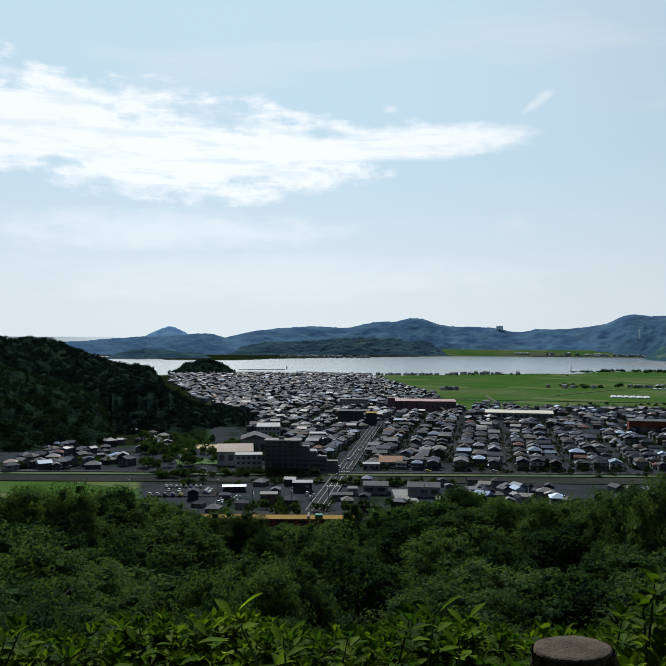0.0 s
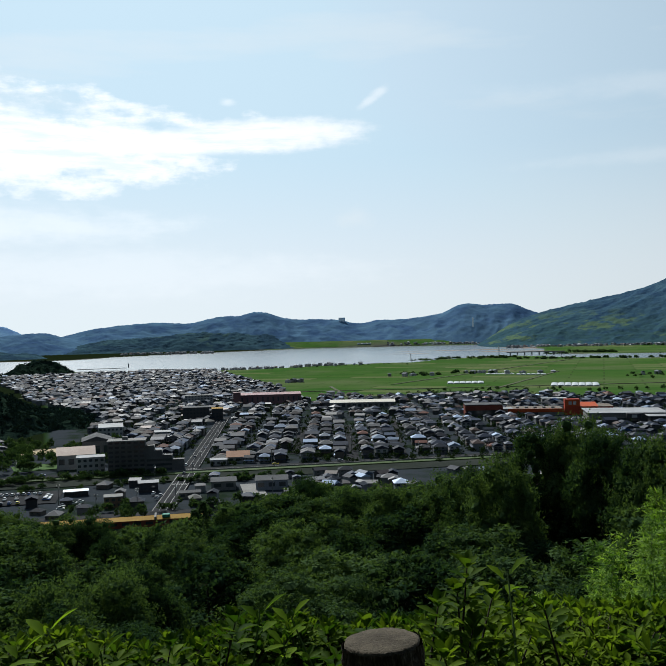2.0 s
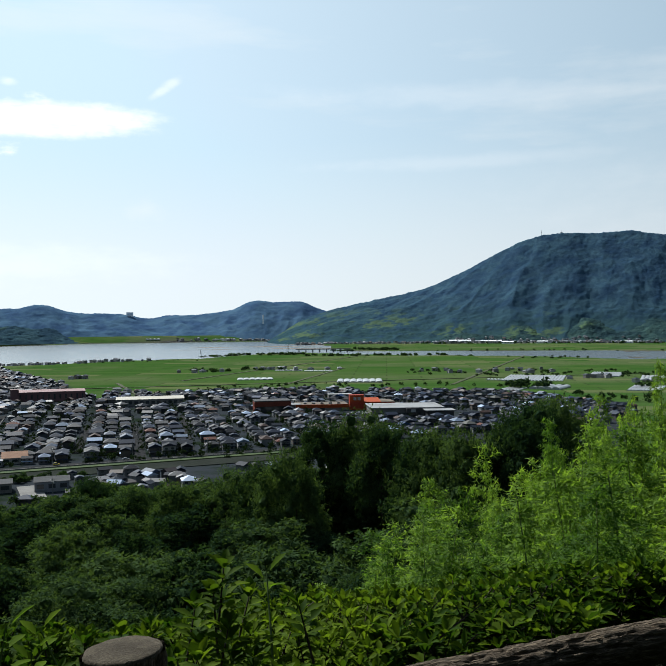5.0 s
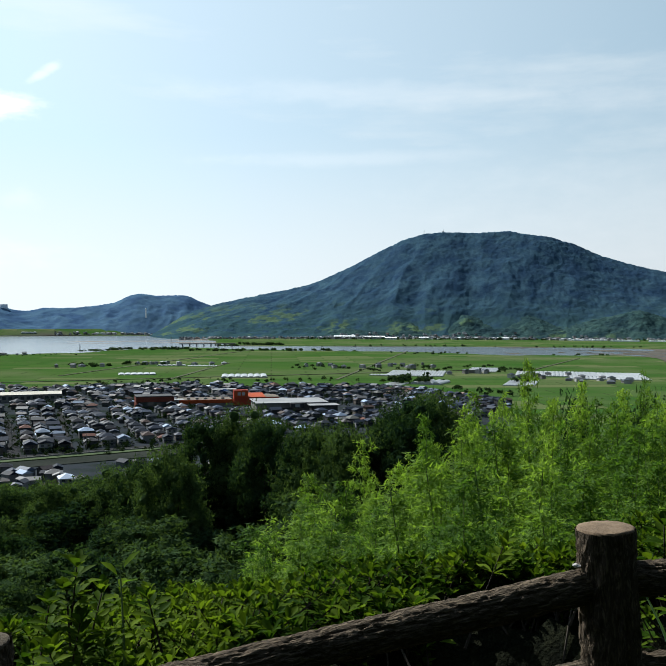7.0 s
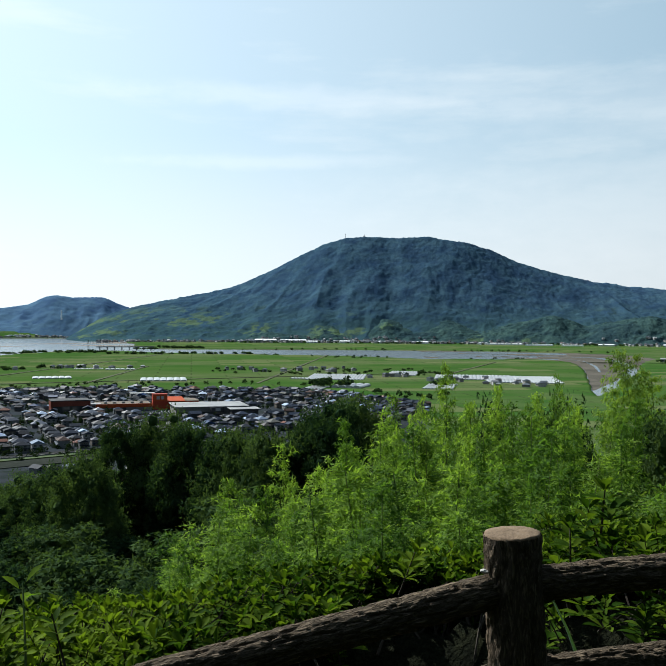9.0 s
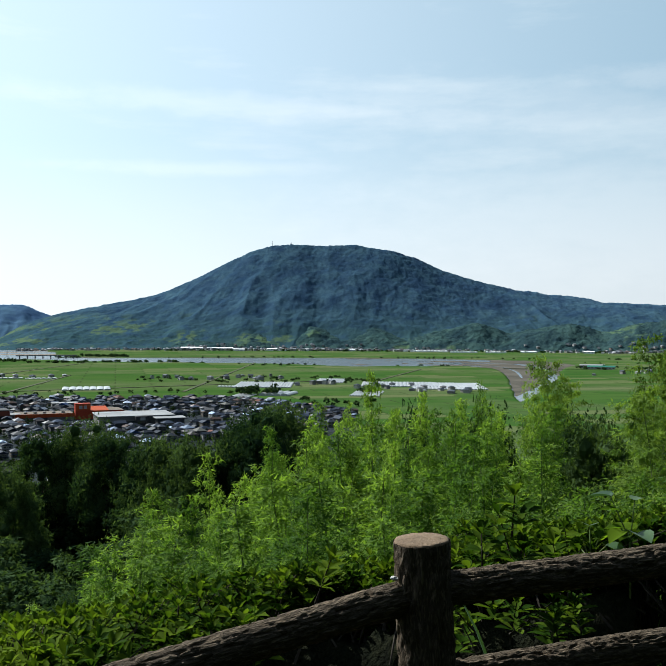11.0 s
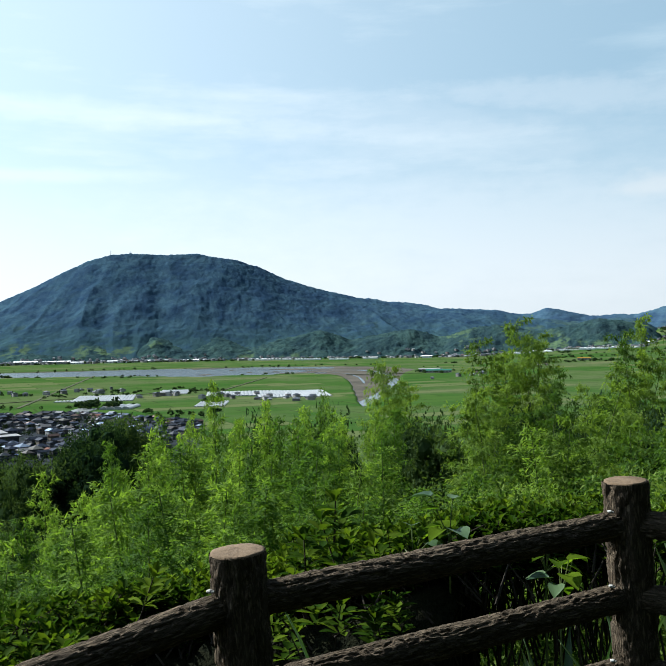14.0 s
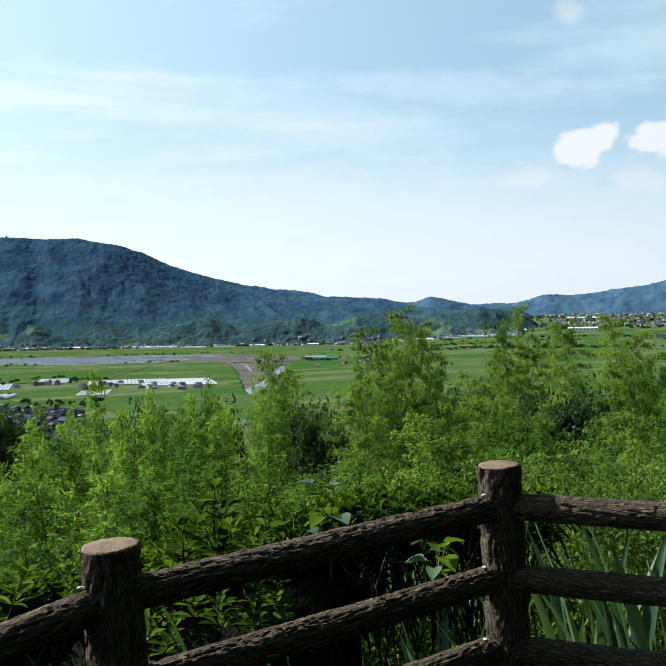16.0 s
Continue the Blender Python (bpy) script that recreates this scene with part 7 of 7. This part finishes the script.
def rosette(rng, tip, lean, count, length, width, spread):
    a = rng.uniform(0, math.tau) + np.arange(count) * 2.4
    out = np.stack([np.cos(a), np.sin(a), np.zeros(count)], 1)
    ax = out * spread + lean + rng.normal(0, 0.12, (count, 3))
    up = -out + np.array([0, 0, 1.0]) * 0.8
    base = np.tile(tip, (count, 1)) + out * 0.004
    return leaf_blades(base, ax, up, length * rng.uniform(0.7, 1.15, count), width * rng.uniform(0.8, 1.2, count), 0.22, rng.uniform(0.0, 0.2))


def shoot(rng, tip, whorls, length=0.085, width=0.03, gap=0.045):
    lean = np.array([rng.normal(0, 0.2), rng.normal(0, 0.2), 1.0])
    out = []
    for w in range(whorls):
        p = tip - lean * gap * w
        out.append(rosette(rng, p, lean * (0.75 if w == 0 else 0.35), 6 if w == 0 else 5, length * (0.8 if w == 0 else 1.0), width, 0.55 if w == 0 else 0.95))
    return merge(out), tip - lean * gap * whorls


def build_hedge():
    rng = np.random.default_rng(61)
    bins = 9
    leaf_lists, twig_bms = [[] for _ in range(bins)], [bmesh.new() for _ in range(bins)]
    for i in range(3700):
        a = rng.uniform(-33, 80) if i < 2600 else rng.uniform(44, 76)
        near = float(np.interp(a, *HEDGE_NEAR))
        depth = 0.12 + 0.88 * rng.random() ** 0.75 if i < 2600 else rng.uniform(0.45, 1.0)
        if a > 44 and depth < 0.38:
            continue
        d = near + 1.35 * depth
        top = d * math.tan(radians(float(np.interp(a, *HEDGE_TOP)))) if depth > 0.5 else None
        far_d = near + 0.7
        if top is None:
            top = far_d * math.tan(radians(float(np.interp(a, *HEDGE_TOP)))) - 0.10 * (0.5 - depth)
        top += float(np.interp(a, (45, 58), (0, 0.16))) * (depth - 0.45)
        x, y = polar(a, d)
        lump = 0.075 * value_noise(x * 2.6, y * 2.6, 9)
        z = EYE + top + lump - 0.015 - abs(rng.normal(0, 0.085))
        k = min(bins - 1, int((a + 33) / 113 * bins))
        v, end = shoot(rng, np.array([x, y, z]), 4, rng.uniform(0.042, 0.068), rng.uniform(0.017, 0.026), 0.034)
        leaf_lists[k].append(v)
        root = (x + rng.normal(0, 0.14), y + rng.normal(0, 0.14), z - (0.55 if rng.random() < 0.3 else 0.2))
        tube(twig_bms[k], root, tuple(np.array([x, y, z])), 0.006, 0.002, 4, False)
    for _ in range(1300):
        a = rng.uniform(-33, 80)
        if a > 44:
            continue
        d = float(np.interp(a, *HEDGE_NEAR)) + rng.uniform(0.25, 1.3)
        top = d * math.tan(radians(float(np.interp(a, *HEDGE_TOP))))
        x, y = polar(a, d)
        k = min(bins - 1, int((a + 33) / 113 * bins))
        z = EYE + top - rng.uniform(0.12, 0.5 if a < 30 else 0.3)
        leaf_lists[k].append(rosette(rng, np.array([x, y, z]), np.array([rng.normal(0, 0.5), rng.normal(0, 0.5), 0.6]), 5, 0.058, 0.024, 0.9))
    # tall shoots that stand above the rest
    for x, y, z, w, s in ((0.862, 2.285, -0.655, 12, 1.1), (0.80, 2.36, -0.78, 5, 1.0), (0.95, 2.33, -0.76, 5, 1.0), (2.48, 1.351, -0.43, 12, 1.15), (2.40, 1.42, -0.55, 4, 1.0), (0.05, 2.62, -0.92, 3, 1.0),
                          (0.62, 2.5, -0.87, 3, 1.1), (1.05, 2.2, -0.76, 3, 1.0), (2.62, 1.3, -0.60, 4, 1.0), (3.0, 1.5, -0.64, 3, 1.0), (2.1, 1.8, -0.66, 3, 1.0), (0.25, 2.75, -0.91, 3, 1.1), (-0.95, 2.6, -0.90, 3, 1.1)):
        a = math.degrees(math.atan2(x, y))
        k = min(bins - 1, int((a + 33) / 113 * bins))
        sway = rng.normal(0, 0.04, 2)
        for q in range(1 if w < 4 else w // 2 + 3):
            drop = 0.06 * q + (rng.uniform(0, 0.04) if q else 0)
            px, py, pz = x + (rng.normal(0, 0.025 + 0.016 * q) if q else 0), y + (rng.normal(0, 0.025 + 0.016 * q) if q else 0), EYE + z - drop
            v, end = shoot(rng, np.array([px, py, pz]), 4, 0.066 * s, 0.027 * s, 0.03)
            leaf_lists[k].append(v)
            bent_tube(twig_bms[k], [(x + sway[0] * (1 + 0.1 * q), y + sway[1] * (1 + 0.1 * q), pz - 0.16), (px, py, pz)], [0.004, 0.002], 4)
    for k in range(bins):
        shrub = thing("hedge_shrub", "glossy yellow-green hedge shrub behind the fence", "shrub", "hedge shrubs behind the fence")
        v, f = merge(leaf_lists[k])
        part("foliage", mesh_of("foliage", v, f, None, True), M_HEDGE, shrub)
        part("stem", twig_bms[k], M_TRUNK, shrub)
        # dark solid sheet inside, added to block the sun and stand in for shade
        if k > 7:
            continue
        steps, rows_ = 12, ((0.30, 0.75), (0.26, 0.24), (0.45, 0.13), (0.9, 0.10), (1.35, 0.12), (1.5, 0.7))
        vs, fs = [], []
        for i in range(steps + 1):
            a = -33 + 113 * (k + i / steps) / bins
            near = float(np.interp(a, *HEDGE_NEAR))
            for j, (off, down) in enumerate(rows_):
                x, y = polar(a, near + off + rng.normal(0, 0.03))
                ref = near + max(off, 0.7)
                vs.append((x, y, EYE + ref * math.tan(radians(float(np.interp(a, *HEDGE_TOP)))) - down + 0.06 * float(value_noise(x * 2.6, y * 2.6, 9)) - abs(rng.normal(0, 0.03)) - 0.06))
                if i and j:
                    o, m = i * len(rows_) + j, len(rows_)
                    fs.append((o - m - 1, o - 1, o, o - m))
        part("inner_mass", mesh_of("inner_mass", vs, fs, None, True), M_HEDGE_SHADE, shrub, "dark sheet standing in for the shade inside the hedge")


build_hedge()


def sword_plant(x, y, blades, length, seed, dry=0.1, spread=0.35):
    """A tuft of upright sword-shaped leaves."""
    rng = np.random.default_rng(seed)
    z = float(ground_height(x, y))
    plant = thing("sword_leaf_plant", "tuft of broad sword-shaped grey-green leaves", "plant", "sword-leaved plants by the fence", pose(x, y, z))
    for _ in range(blades):
        a, lean = rng.uniform(0, math.tau), rng.uniform(0.05, spread)
        n, w, L = 9, rng.uniform(0.022, 0.034), length * rng.uniform(0.65, 1.1)
        px, py = rng.normal(0, 0.05), rng.normal(0, 0.05)
        face = a + math.pi / 2 + rng.uniform(-0.5, 0.5)
        vs, fs = [], []
        for i in range(n):
            t = i / (n - 1)
            off = lean * L * t * (0.5 + 0.7 * t * t)
            c = (px + math.cos(a) * off, py + math.sin(a) * off, L * t * (1 - 0.25 * lean * t * t) - 0.05)
            ww = w * (1 - t ** 3) * (0.75 + 0.5 * t)
            vs += [(c[0] - math.cos(face) * ww, c[1] - math.sin(face) * ww, c[2]), (c[0] + math.sin(face) * 0.006, c[1] - math.cos(face) * 0.006, c[2]), (c[0] + math.cos(face) * ww, c[1] + math.sin(face) * ww, c[2])]
            if i:
                o = 3 * i
                fs += [(o - 3, o - 2, o + 1, o), (o - 2, o - 1, o + 2, o + 1)]
        part("blade", mesh_of("blade", vs, fs, None, True), M_DRY if rng.random() < dry else M_BLADE, plant)
    return plant


for i, (x, y, b_, L) in enumerate(((3.25, 0.62, 8, 0.98), (3.3, 0.35, 12, 1.14), (3.15, 0.12, 13, 1.14), (3.35, -0.1, 12, 1.14), (3.6, 0.3, 12, 1.2), (3.05, -0.25, 10, 1.0), (3.5, -0.4, 12, 1.2), (3.1, 0.80, 5, 0.7), (2.5, 0.98, 3, 0.62), (2.69, 0.74, 4, 0.62), (2.25, 1.25, 3, 0.72), (2.05, 1.32, 3, 0.6), (1.78, 1.42, 3, 0.5), (1.45, 1.45, 3, 0.5), (2.9, 0.80, 5, 0.66))):
    sword_plant(x, y, b_, L, 500 + i, 0.30 if i in (8, 9, 11) else 0.08)


def broad_weed(x, y, z, seed, n=7, size=0.14):
    """A low plant with large heart-shaped leaves."""
    rng = np.random.default_rng(seed)
    weed = thing("broad_leaf_weed", "weed with large pale green heart-shaped leaves", "plant", "broad-leaved weeds in the hedge", pose(x, y, EYE + z))
    bm = bmesh.new()
    tube(bm, (0, 0, -0.6), (0, 0, -0.13), 0.006, 0.004, 5, False)
    for k in range(n):
        a = rng.uniform(0, math.tau)
        reach = rng.uniform(0.03, 0.08)
        tip = Vector((math.cos(a) * reach, math.sin(a) * reach, rng.uniform(-0.12, 0.03)))
        tube(bm, (0, 0, -0.14), tip, 0.0025, 0.002, 4, False)
        s = size * rng.uniform(0.6, 1.1)
        d = Vector((math.cos(a), math.sin(a), rng.uniform(-0.5, 0.3))).normalized()
        side = d.cross(Vector((0, 0, 1))).normalized()
        up = side.cross(d)
        vs, fs = [], []
        shape = ((0.0, 0.0), (-0.06, 0.22), (0.12, 0.40), (0.38, 0.40), (0.68, 0.24), (1.0, 0.0))
        for t, w in shape:
            for q in (-1, 0, 1):
                vs.append(tuple(tip + d * s * t + side * s * w * q + up * (abs(q) * w * s * 0.35 - t * t * s * 0.15)))
        for i in range(len(shape) - 1):
            o = 3 * i
            fs += [(o, o + 1, o + 4, o + 3), (o + 1, o + 2, o + 5, o + 4)]
        part("leaf", mesh_of("leaf", vs, fs, None, True), M_SPRIG if k % 4 else M_BLADE, weed)
    part("stem", bm, M_CULM, weed)


broad_weed(3.30, 1.40, -0.58, 900, 9, 0.105)
broad_weed(3.18, 1.50, -0.65, 901, 7, 0.09)
broad_weed(3.46, 1.00, -0.80, 904, 9, 0.11)
broad_weed(3.60, 1.12, -0.74, 905, 8, 0.10)
broad_weed(0.66, 2.05, -0.93, 903, 6, 0.09)


def sprig(x, y, z, seed, leaves=8, size=0.085):
    """A young broad-leaved shoot standing out of the hedge."""
    rng = np.random.default_rng(seed)
    plant = thing("broad_leaf_shoot", "young shoot with broad bright yellow-green leaves in the hedge", "plant", "broad-leaved shoots in the hedge", pose(x, y, EYE + z))
    lean = rng.normal(0, 0.05, 2)
    bm = bent_tube(bmesh.new(), [(-lean[0], -lean[1], -0.45), (0, 0, -0.16), (lean[0], lean[1], 0.0)], [0.005, 0.004, 0.002], 5)
    part("stem", bm, M_CULM, plant)
    for k in range(leaves):
        a = k * 2.4 + rng.uniform(-0.3, 0.3)
        out = np.array([math.cos(a), math.sin(a), 0.0])
        base = np.array([[lean[0], lean[1], 0.0]]) + np.array([[0, 0, -0.022 * k]]) + out * 0.012
        ax = (out * (0.5 + 0.07 * k) + np.array([0, 0, 0.55 - 0.11 * k]))[None]
        v, f = leaf_blades(base, ax, (np.array([0, 0, 1.0]) - out * 0.4)[None], size * rng.uniform(0.75, 1.15), size * 0.45, 0.18, 0.18)
        part("leaf", mesh_of("leaf", v, f, None, True), M_SPRIG, plant)


for i, (x, y, z, n, size) in enumerate(((-0.23, 2.58, -0.79, 8, 0.10), (-0.13, 2.55, -0.86, 7, 0.085), (-0.36, 2.62, -0.87, 7, 0.085), (0.29, 2.60, -0.82, 7, 0.09), (0.47, 2.60, -0.83, 8, 0.085), (0.38, 2.55, -0.87, 6, 0.08), (-0.62, 2.66, -0.89, 6, 0.08), (1.02, 2.34, -0.71, 7, 0.085), (-1.0, 2.5, -0.88, 7, 0.08))):
    sprig(x, y, z - 0.02, 930 + i, n, size * 0.85)
